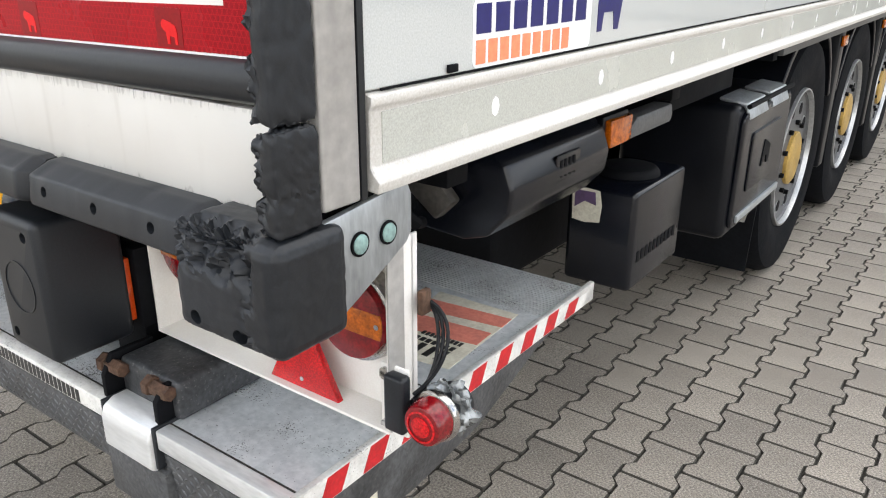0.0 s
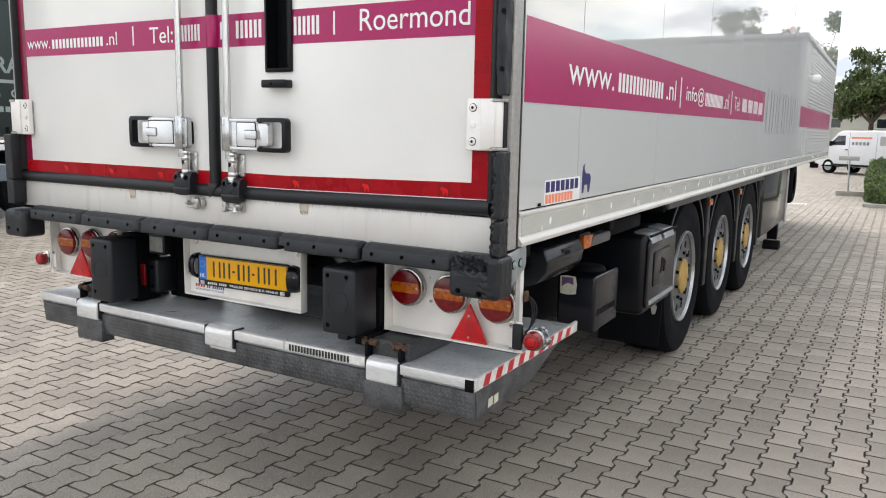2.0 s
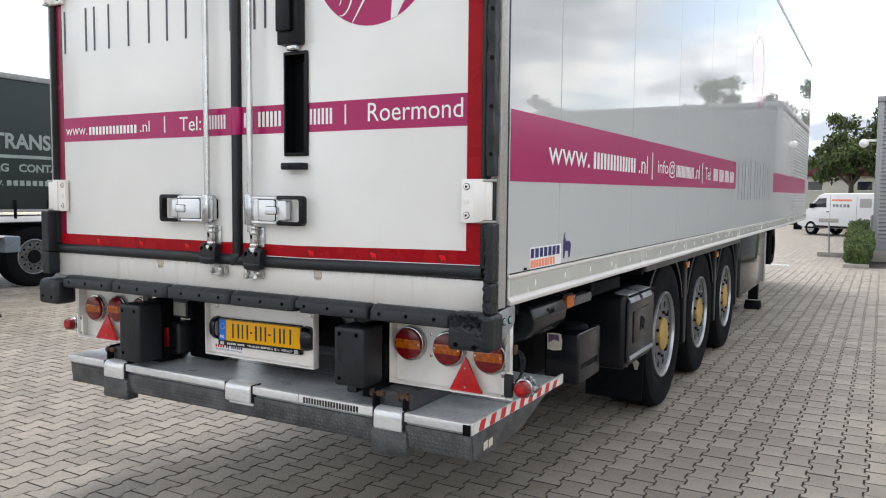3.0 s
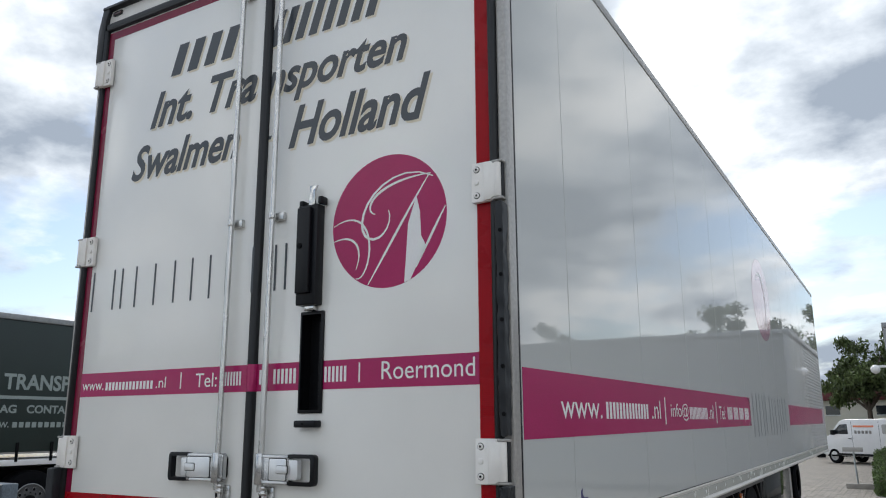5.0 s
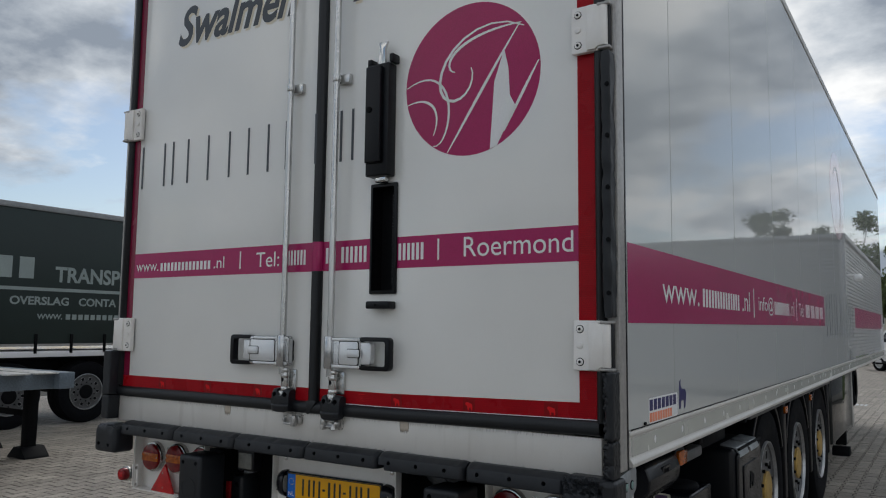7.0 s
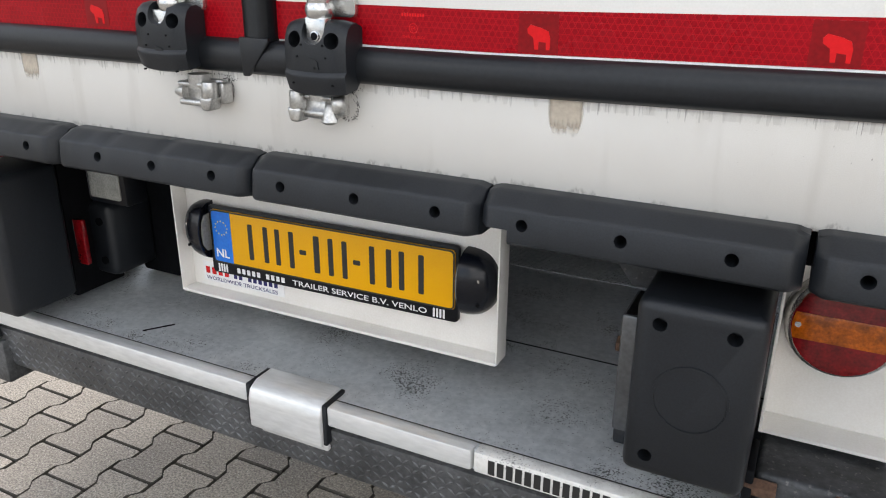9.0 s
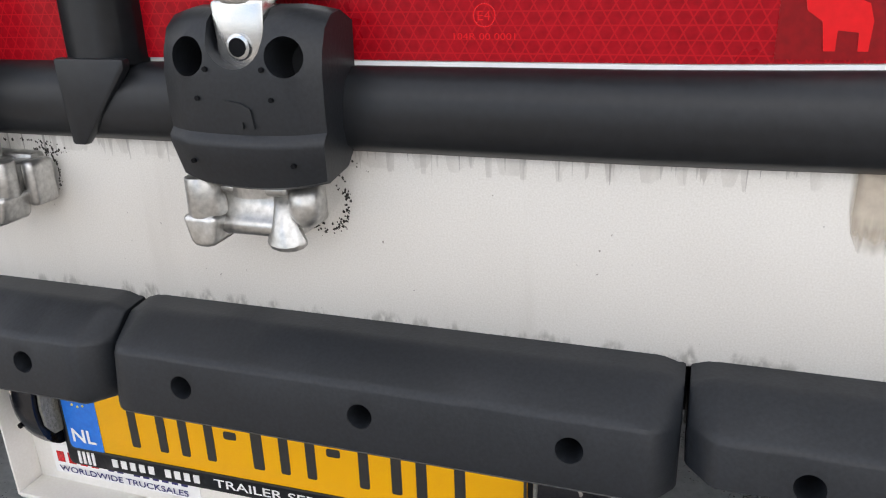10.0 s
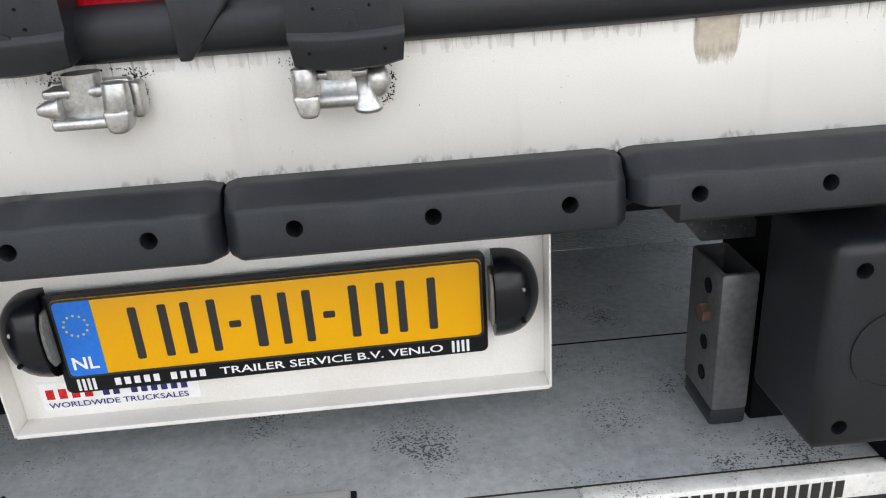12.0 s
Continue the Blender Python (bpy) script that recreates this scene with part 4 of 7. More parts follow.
        for d, z, y, hw, th in ((0.0180, 1.3360, -0.022, 0.0135, 0.010), (0.0200, 1.3280, -0.029, 0.0090, 0.011), (0.0215, 1.3190, -0.036, 0.0062, 0.011), (0.0225, 1.3110, -0.040, 0.0068, 0.011), (0.0235, 1.3040, -0.042, 0.0090, 0.012), (0.0240, 1.2985, -0.043, 0.0122, 0.012), (0.0242, 1.2955, -0.041, 0.0126, 0.010)):
            rings.append([bm.verts.new((at(d + hw * math.cos(k * math.pi / 7)), y + th * (0.5 - math.sin(k * math.pi / 7) * 0.62), z - 0.0035 * math.sin(k * math.pi / 7))) for k in range(8)] + [bm.verts.new((at(d - hw * 0.8), y + th, z)), bm.verts.new((at(d + hw * 0.8), y + th, z))])
        for ra, rb in zip(rings, rings[1:]):
            for k in range(10):
                bm.faces.new((ra[k], ra[(k + 1) % 10], rb[(k + 1) % 10], rb[k]))
        bm.faces.new(rings[0][::-1])
        bm.faces.new(rings[-1])
        bmesh.ops.recalc_face_normals(bm, faces=bm.faces[:])
        part("spout", bm, M_CAST, keeper, "", True)
        bm = bmesh.new()
        bmesh.ops.create_uvsphere(bm, u_segments=24, v_segments=16, radius=1, matrix=Matrix.Translation((at(0.034), -0.026, 1.3175)) @ Matrix.Diagonal((0.0110, 0.0130, 0.0150, 1)))
        part("keeper_bulb", bm, M_CAST, keeper, "", True)
    else:
        # wide ridged block with a pointed stud on its far side
        box("saddle", (*span(-0.018, 0.026), -0.029, -0.008, 1.299, 1.331), M_CAST, keeper, 0.003, 3)
        box("saddle_rib", (*span(-0.020, 0.033), -0.038, -0.010, 1.3235, 1.3310), M_CAST, keeper, 0.003, 3)
        box("saddle_rib", (*span(-0.020, 0.030), -0.042, -0.010, 1.2965, 1.3060), M_CAST, keeper, 0.004, 3)
        cyl("stud", (at(0.020), -0.032, 1.3150), (at(0.041), -0.034, 1.3140), 0.0125, M_CAST, keeper, 20, 0.0035, 0.0015)
        box("lug", (*span(-0.044, -0.034), -0.026, -0.004, 1.300, 1.331), M_CAST, keeper, 0.004, 3)
    cyl("cam", (at(0.002), -0.024, 1.322), (at(0.002), -0.024, 1.342), 0.016, M_CAST, keeper, 18)
    # upper cam and cover
    tx = x + (-0.006 if sx < 0 else 0.0)
    prof = [(-0.022, 4.092), (-0.060, 4.086), (-0.070, 4.066), (-0.070, 4.030), (-0.062, 4.006), (-0.046, 3.994), (-0.022, 3.990)]
    bm = bmesh.new()
    add_prism(bm, prof, lambda u, v, w: (tx - 0.078 + w, u, v), 0.156)
    for v in bm.verts:
        v.co.x = tx + (v.co.x - tx) * (1.0 if v.co.z > 4.05 else 0.72)
    bmesh.ops.bevel(bm, geom=bm.edges[:], offset=0.007, segments=2, profile=0.5, affect="EDGES")
    top = part("latch_cover", bm, M_COVER, door, "black moulded rubber latch cover", True)
    keep = box("upper_keeper", (tx - 0.034, tx + 0.036, -0.050, 0.001, 4.098, 4.146), M_CAST, trailer, 0.008, 3, "cast steel latch keeper")
    cyl("keeper_knob", (tx - 0.024, -0.050, 4.100), (tx - 0.024, -0.050, 4.152), 0.013, M_CAST, keep, 14, 0.010, 0.002)
    cyl("keeper_knob", (tx + 0.020, -0.046, 4.110), (tx + 0.020, -0.046, 4.158), 0.010, M_CAST, keep, 14, 0.012, 0.002)
    # flat lever handle in its seat
    a, b = (x - 0.019, x + 0.299) if sx > 0 else (x - 0.308, x + 0.036)
    z0, z1 = 1.531, 1.660
    g0, g1 = (b - 0.150, b) if sx > 0 else (a, a + 0.126)
    lever0, lever1 = (a, g0 + 0.012) if sx > 0 else (g1 - 0.012, b)
    seat = prism("handle", round_rect(lever0 + 0.012, lever1 - 0.012, z0 + 0.018, z1 - 0.018, 0.010), rear(0.003), 0.019, M_DARK, door, 0.002, "silver lever handle with a black grip")
    prism("lever", round_rect(lever0, lever1, z0 + 0.004, z1 - 0.004, 0.012), rear(-0.014), 0.034, M_SILVER, seat, 0.009, "", 4)
    for zr in (z0 + 0.012, z1 - 0.012):
        prism("lever_fold", round_rect(lever0 + 0.030, lever1 - 0.004, zr - 0.0055, zr + 0.0055, 0.0052), rear(-0.0450), 0.0065, M_INSET, seat, 0.0025)
    inset = (lever0 + 0.075, lever1 - 0.012) if sx > 0 else (lever0 + 0.012, lever1 - 0.075)
    prism("lever_gap", round_rect(inset[0] - 0.0035, inset[1] + 0.0035, z0 + 0.0165, z1 - 0.0165, 0.009), rear(-0.0475), 0.0012, M_DARK, seat)
    prism("lever_inset", round_rect(*inset, z0 + 0.020, z1 - 0.020, 0.008), rear(-0.0475), 0.004, M_INSET, seat, 0.002)
    kc = (inset[1] - 0.02) if sx > 0 else (inset[0] + 0.02)
    prism("catch_gap", round_rect(kc - 0.0325, kc + 0.0325, 1.5780, 1.6130, 0.007), rear(-0.0510), 0.0012, M_DARK, seat)
    prism("catch", round_rect(kc - 0.030, kc + 0.030, 1.5805, 1.6105, 0.006), rear(-0.0510), 0.006, M_INSET, seat, 0.002)
    hoop = prism("grip", round_rect(g0, g1, z0 + 0.001, z1 - 0.001, 0.018), rear(-0.020), 0.028, M_PLASTIC, seat, 0.002, "black plastic grip hoop", 2)
    cb = bmesh.new()
    add_prism(cb, round_rect(g0 + 0.021 if sx < 0 else g0 - 0.03, g1 - 0.021 if sx > 0 else g1 + 0.03, z0 + 0.017, z1 - 0.017, 0.010), rear(0.02), 0.10)
    cut(hoop, cb)
    t0, t1 = (g0, g0 + 0.058) if sx > 0 else (g1 - 0.050, g1)
    prism("grip_tongue", round_rect(t0, t1, z0 + 0.022, z1 - 0.022, 0.012), rear(-0.016), 0.028, M_INSET, seat, 0.004, "", 3)
    cyl("handle_barrel", (x, -0.047, z0), (x, -0.047, z1), 0.020, M_SILVER, seat, 20, None, 0.004)


lock_rod(-0.138, -1, door_l)
lock_rod(0.121, 1, door_r)

# hinges
def hinge(xin, sx, z):
    def across(d0, d1):
        return min(xin + sx * d0, xin + sx * d1), max(xin + sx * d0, xin + sx * d1)

    h = prism("hinge", round_rect(*across(0.0, 0.104), z, z + 0.162, 0.006), rear(-0.004), 0.022, M_STEEL, door_r if sx > 0 else door_l, 0.003, "white-grey cast hinge plate")
    neck = [(xin + sx * u, z + v) for u, v in ((0.056, 0.003), (0.088, 0.003), (0.092, 0.010), (0.102, 0.013), (0.116, 0.013), (0.116, 0.149), (0.102, 0.149), (0.092, 0.152), (0.088, 0.159), (0.056, 0.159))]
    prism("hinge_step", neck, rear(-0.025), 0.010, M_STEEL, h, 0.003)
    cyl("hinge_barrel", (xin + sx * 0.114, -0.024, z + 0.012), (xin + sx * 0.114, -0.024, z + 0.150), 0.0145, M_STEEL, h, 20, None, 0.002)
    box("hinge_shadow_gap", (*across(0.122, 0.134), -0.020, 0.0, z + 0.006, z + 0.156), M_SEAL, h, 0.002)
    for zt in (z + 0.001, z + 0.151):
        box("hinge_lug", (*across(0.094, 0.138), -0.034, 0.0, zt, zt + 0.010), M_POST, h, 0.003)
    for dz in (0.028, 0.081, 0.134):
        cyl("hinge_bolt", (xin + sx * 0.024, -0.026, z + dz), (xin + sx * 0.024, -0.031, z + dz), 0.011, M_STEEL, h, 14, None, 0.001)
        if dz == 0.081:
            continue
        cyl("bolt_ring", (xin + sx * 0.024, -0.0255, z + dz), (xin + sx * 0.024, -0.0268, z + dz), 0.0135, M_DARK, h, 16)
        cyl("bolt_socket", (xin + sx * 0.024, -0.0305, z + dz), (xin + sx * 0.024, -0.0318, z + dz), 0.005, M_DARK, h, 6)


for z in (1.566, 2.626, 3.686):
    hinge(1.153, 1, z)
    hinge(-1.184, -1, z)

# torn rubber fenders on the corner posts
def worn(bm, amount, size, keep):
    """Bites and dents where keep(co) lets them."""
    for v in bm.verts:
        k = keep(v.co)
        if k > 0:
            d = noise.noise(v.co * size) * 0.6 + noise.noise(v.co * size * 2.7) * 0.4
            v.co += v.normal * amount * k * (d - 0.25)


def bite(bm, amount, size, keep):
    """Torn hollows, never bumps."""
    for v in bm.verts:
        k = keep(v.co)
        if k > 0:
            d = noise.noise(v.co * size) * 0.55 + noise.noise(v.co * size * 2.4) * 0.35 + noise.noise(v.co * size * 5) * 0.15
            v.co += v.normal * amount * k * min(0.0, d - 0.02)


def soft_box(dims, step, r):
    bm = add_box(bmesh.new(), *dims, r, 3)
    for _ in range(5):
        es = [e for e in bm.edges if e.calc_length() > step]
        if not es:
            break
        bmesh.ops.subdivide_edges(bm, edges=es, cuts=1, use_grid_fill=True)
    bmesh.ops.triangulate(bm, faces=bm.faces[:])
    bm.normal_update()
    return bm


def torn(bm, amount, size, keep):
    """Ragged hollows with sharp lips, as in torn rubber."""
    for v in bm.verts:
        k = keep(v.co)
        if k > 0:
            d = abs(noise.noise(v.co * size)) * 0.6 + abs(noise.noise(v.co * size * 2.3)) * 0.35 + noise.noise(v.co * size * 6) * 0.2
            v.co -= v.normal * amount * k * max(0.0, d - 0.05)


for x0, x1 in ((1.264, 1.302), (-1.333, -1.276)):
    for za, zb, seed in ((1.236, 1.3515, 0.0), (1.3525, 1.566, 3.7)):
        bm = soft_box((x0, x1, -0.066, -0.001, za, zb), 0.006 if x0 > 0 else 0.02, 0.005)
        if x0 > 0:
            torn(bm, 0.045, 30 + seed, lambda c: max(0.0, 1 - abs(c.x - 1.264) / 0.022) * (1.0 if c.y < -0.03 else 0.35))
            torn(bm, 0.012, 55, lambda c: 0.9 * max(0.0, 1 - min(abs(c.z - 1.352), abs(c.z - 1.278)) / 0.012))
        worn(bm, 0.004, 70, lambda c: 0.6)
        part("corner_fender", bm, M_RUBBER, trailer, "torn black rubber corner fender", True)
    for a, b in ((1.735, 2.615),):
        if x0 > 0:
            bm = soft_box((x0, x1 - 0.003, -0.055, -0.001, a, b), 0.03, 0.008)
            worn(bm, 0.010, 22, lambda c: 1.0)
            f = part("corner_fender", bm, M_RUBBER, trailer, "black rubber edge fender", True)
            for k in range(5):
                z = a + 0.08 + 0.17 * k
                cyl("fender_hole", ((x0 + x1) / 2 + 0.006, -0.053, z), ((x0 + x1) / 2 + 0.006, -0.0585, z), 0.008, M_DARK, f, 12)

# the empty document slot and the opened recorder box
slot = box("document_slot", (0.286, 0.415, -0.012, 0.004, 1.826, 2.262), M_PLASTIC, door_r, 0.006, 3, "open black recessed slot")
cb = bmesh.new()
add_box(cb, 0.298, 0.403, -0.05, 0.05, 1.840, 2.248)
cut(slot, cb)
tray = box("slot_tray", (0.2925, 0.4085, -0.004, 0.057, 1.8345, 2.2535), M_DARK, slot, 0.0)
cb = bmesh.new()
add_box(cb, 0.298, 0.403, -0.03, 0.052, 1.840, 2.248)
cut(tray, cb)
for z in [1.86 + 0.012 * i for i in range(30)]:
    box("slot_tooth", (0.390, 0.4035, -0.004, 0.050, z, z + 0.006), M_PLASTIC, slot, 0.0)
case = box("recorder_box", (0.288, 0.398, -0.052, 0.001, 2.285, 2.735), M_PLASTIC, door_r, 0.006, 3, "black recorder box with its lid hanging open")
box("box_lid", (0.300, 0.372, -0.075, -0.050, 2.335, 2.720), M_PLASTIC, case, 0.005, 3)
cyl("lock", (0.322, -0.074, 2.545), (0.322, -0.080, 2.545), 0.013, M_DARK, case, 18, None, 0.002)
box("lid_ear", (0.285, 0.305, -0.045, 0.0, 2.735, 2.762), M_PLASTIC, case, 0.004)
box("lid_ear", (0.392, 0.412, -0.045, 0.0, 2.735, 2.770), M_PLASTIC, case, 0.004)
prism("clip", [(0.325, 2.73), (0.365, 2.73), (0.362, 2.80), (0.375, 2.83), (0.330, 2.83), (0.332, 2.80)], rear(-0.02), 0.012, M_CHROME, case, 0.003)
box("lid_hinge", (0.325, 0.375, -0.035, -0.005, 2.262, 2.290), M_CHROME, case, 0.004)
catch = box("catch_block", (0.300, 0.412, -0.048, 0.001, 1.768, 1.797), M_PLASTIC, door_r, 0.005, label="small black catch under the slot")
cyl("screw", (0.350, -0.048, 1.782), (0.350, -0.051, 1.782), 0.005, M_DARK, catch, 10)

# stains and scratches on the sill
def drip(x, w, z0, z1, k):
    pts = [(x - w / 2, z1), (x + w / 2, z1)]
    for i in range(13):
        t = i / 12
        u = x + w / 2 - w * t
        pts.append((u, z0 + (z1 - z0) * (0.75 * abs(2 * t - 1) ** 5 + 0.16 * abs(noise.noise((k + 9 * t, 3.3, 1.7))) + 0.12 * max(0, 1 - 9 * abs(t - 0.5)))))
    decal("stain", pts, rear(-0.0001), M_STAIN, sill, 0.0004, "brownish drip stain")


drip(0.461, 0.047, 1.298, 1.3455, 1)
drip(-0.500, 0.045, 1.296, 1.3455, 9)

# ---- bumper ----
BLOCKS = [(-1.185, -0.805, (0.06, 0.19, 0.32)), (-0.800, -0.405, (0.07, 0.20, 0.33)), (-0.400, 0.000, (0.10, 0.219, 0.340)), (0.0035, 0.3695, (0.0635, 0.1865, 0.3095)),
          (0.3725, 0.750, (0.0595, 0.1815, 0.3045)), (0.757, 1.130, (0.053, 0.178, 0.303))]
for x0, x1, holes in BLOCKS:
    pts = [(0.045, 1.2325), (-0.0175, 1.2325), (-0.0225, 1.2318), (-0.0260, 1.2302), (-0.0515, 1.2195), (-0.0553, 1.2172), (-0.0565, 1.2146), (-0.0604, 1.1812), (-0.0600, 1.1758), (-0.0562, 1.1718), (-0.0505, 1.1700), (0.045, 1.170)]
    bm = bmesh.new()
    rings = []
    steps = [(x0, 0.020), (x0 + 0.0012, 0.0165), (x0 + 0.012, 0.0022), (x0 + 0.016, 0.0)]
    n = 34
    steps += [(x0 + 0.016 + (x1 - x0 - 0.032) * i / n, 0.0) for i in range(1, n)]
    steps += [(x1 - 0.016, 0.0), (x1 - 0.012, 0.0022), (x1 - 0.0012, 0.0165), (x1, 0.020)]
    for xx, pull in steps:
        ring = []
        for u, v in pts:
            wear = 0.0
            if 1.2 < v and -0.057 < u < -0.018:
                wear = 0.007 * max(0.0, noise.noise((xx * 26, u * 40, 5.1)) - 0.12) + 0.0010 * noise.noise((xx * 90, v * 60, 1.7))
            ring.append(bm.verts.new((xx, u + wear + pull * max(0.0, min(1.0, (-0.0185 - u) / 0.034)), v - wear * 0.6 - (pull * 0.25 if v > 1.2 and u < 0 else 0))))
        rings.append(ring)
    for ra, rb in zip(rings, rings[1:]):
        for k in range(len(pts)):
            bm.faces.new((ra[k], ra[(k + 1) % len(pts)], rb[(k + 1) % len(pts)], rb[k]))
    bm.faces.new(rings[0][::-1])
    bm.faces.new(rings[-1])
    bmesh.ops.recalc_face_normals(bm, faces=bm.faces[:])
    blk = part("bumper_block", bm, M_RUBBER, trailer, "black rubber bumper block with bolt holes", True)
    cb = bmesh.new()
    for h in holes:
        add_cyl(cb, (x0 + h, -0.10, 1.199), (x0 + h, 0.0, 1.199), 0.0078, 18)
    if x0 == 0.3725:
        add_box(cb, 0.35, 0.414, -0.12, 0.03, 1.15, 1.191)
    cut(blk, cb)
for sx, x0, x1 in ((1, 1.131, 1.312), (-1, -1.345, -1.185)):
    dims = (x0, x1, -0.085, 0.03, 1.098, 1.236) if sx > 0 else (x0, x1, -0.085, 0.03, 1.080, 1.212)
    bm = soft_box(dims, 0.0042 if sx > 0 else 0.02, 0.018)
    torn(bm, 0.046 if sx > 0 else 0.02, 34, lambda c: max(0.0, min(1.0, (c.z - 1.170) / 0.022)) * max(0.0, min(1.0, (-0.040 - c.y) / 0.02)) * max(0.0, min(1.0, (1.268 - c.x) / 0.012)))
    bite(bm, 0.04 if sx > 0 else 0.01, 42, lambda c: max(0.0, 1 - abs(c.x - 1.258) / 0.018) * max(0.0, min(1.0, (-0.06 - c.y) / 0.01)))
    worn(bm, 0.0025, 60, lambda c: 0.5)
    blk = part("bumper_corner", bm, M_RUBBER, trailer, "chewed black rubber bumper corner", True)
    cb = bmesh.new()
    for h, z in ((0.038, 1.120), (0.112, 1.116)):
        add_cyl(cb, (x0 + h, -0.12, z), (x0 + h, -0.05, z), 0.0095, 16)
    cut(blk, cb)
# galvanised end bracket
M_TEAL = mat("oxidised_bolt", (0.24, 0.37, 0.35), 0.4, 0.2, vary=0.3, scale=40, fine=150, bump=0.05)
bracket = prism("end_bracket", [(0.004, 1.236), (0.004, 1.135), (0.016, 1.112), (0.030, 1.114), (0.060, 1.128), (0.105, 1.150), (0.150, 1.172), (0.160, 1.185), (0.160, 1.235), (0.152, 1.252)], side(1.286), 0.010, M_GALV, trailer, 0.002, "galvanised bumper end bracket")
for y in (0.060, 0.112):
    cyl("bracket_bolt", (1.293, y, 1.196), (1.3005, y, 1.196), 0.0125, M_TEAL, bracket, 20, None, 0.002)
    cyl("bolt_rim", (1.293, y, 1.196), (1.2985, y, 1.196), 0.0155, M_DARK, bracket, 20)

# rear cross member behind the bumper
box("cross_member", (-1.20, 1.26, 0.046, 0.12, 1.168, 1.234), M_DARK, trailer, 0.004)

# ---- lamp plates ----
def lamp_plate(x0, x1, z0, xs, zs, tri):
    plate = box("lamp_plate", (x0, x1, 0.1900, 0.1960, z0, 1.165), M_STEEL, trailer, 0.001, label="stainless lamp plate")
    box("plate_flange", (x0, x1, 0.1360, 0.1940, z0 - 0.003, z0 + 0.002), M_STEEL, plate, 0.0008)
    inner, outer = (x0, x1) if x0 > 0 else (x1, x0)
    s = 1 if x0 > 0 else -1
    box("plate_flange", (min(inner, inner + s * 0.004), max(inner, inner + s * 0.004), 0.1360, 0.1940, z0, 1.165), M_STEEL, plate, 0.0008)
    box("plate_flange", (min(outer, outer - s * 0.004), max(outer, outer - s * 0.004), 0.1400, 0.2040, z0, 1.165), M_STEEL, plate, 0.0008)
    for x, z in zip(xs, zs):
        lamp = bmesh.new()
        add_cyl(lamp, (x, 0.1900, z), (x, 0.1620, z), 0.076, 40, 0.072, 0.004)
        lamp = part("tail_lamp", lamp, M_RING, trailer, "round tail lamp, red above and below amber, chrome ring", True)
        cyl("lamp_body", (x, 0.1740, z), (x, 0.1500, z), 0.067, M_REDLENS, lamp, 40, 0.064, 0.004)
        pts = [(x + 0.0625 * math.cos(radians(a)), z + 0.0625 * math.sin(radians(a))) for a in list(range(-18, 19, 4)) + list(range(162, 199, 4))]
        prism("amber_lens", pts, rear(0.1530), 0.0045, M_AMBER, lamp, 0.001)
        for h in (-0.055, 0.055):
            cyl("lens_screw", (x + h, 0.1520, z + 0.002), (x + h, 0.1465, z + 0.002), 0.0042, M_CHROME, lamp, 10)
    for x, z in ((xs[0] + 0.094, zs[0] + 0.045), (xs[0] + 0.094, zs[0] - 0.045)):
        cyl("plate_screw", (x, 0.1910, z), (x, 0.1860, z), 0.007, M_CHROME, plate, 12, None, 0.001)
    a, l, r = tri
    t = prism("reflector_triangle", [a, l, r], rear(0.1600), 0.012, M_REDFLAT, trailer, 0.002, "red triangular reflector")
    cx = (a[0] + l[0] + r[0]) / 3
    for z in (a[1] - 0.045, l[1] + 0.025):
        cyl("reflector_screw", (cx, 0.1500, z), (cx, 0.1460, z), 0.004, M_CHROME, t, 10)


lamp_plate(0.732, 1.270, 0.880, (0.812, 0.999, 1.187), (1.046, 1.042, 1.032), ((1.088, 1.022), (1.010, 0.874), (1.163, 0.880)))
lamp_plate(-1.335, -0.80, 0.868, (-1.225, -1.040, -0.855), (1.030, 1.038, 1.042), ((-1.104, 1.008), (-1.205, 0.868), (-1.030, 0.864)))
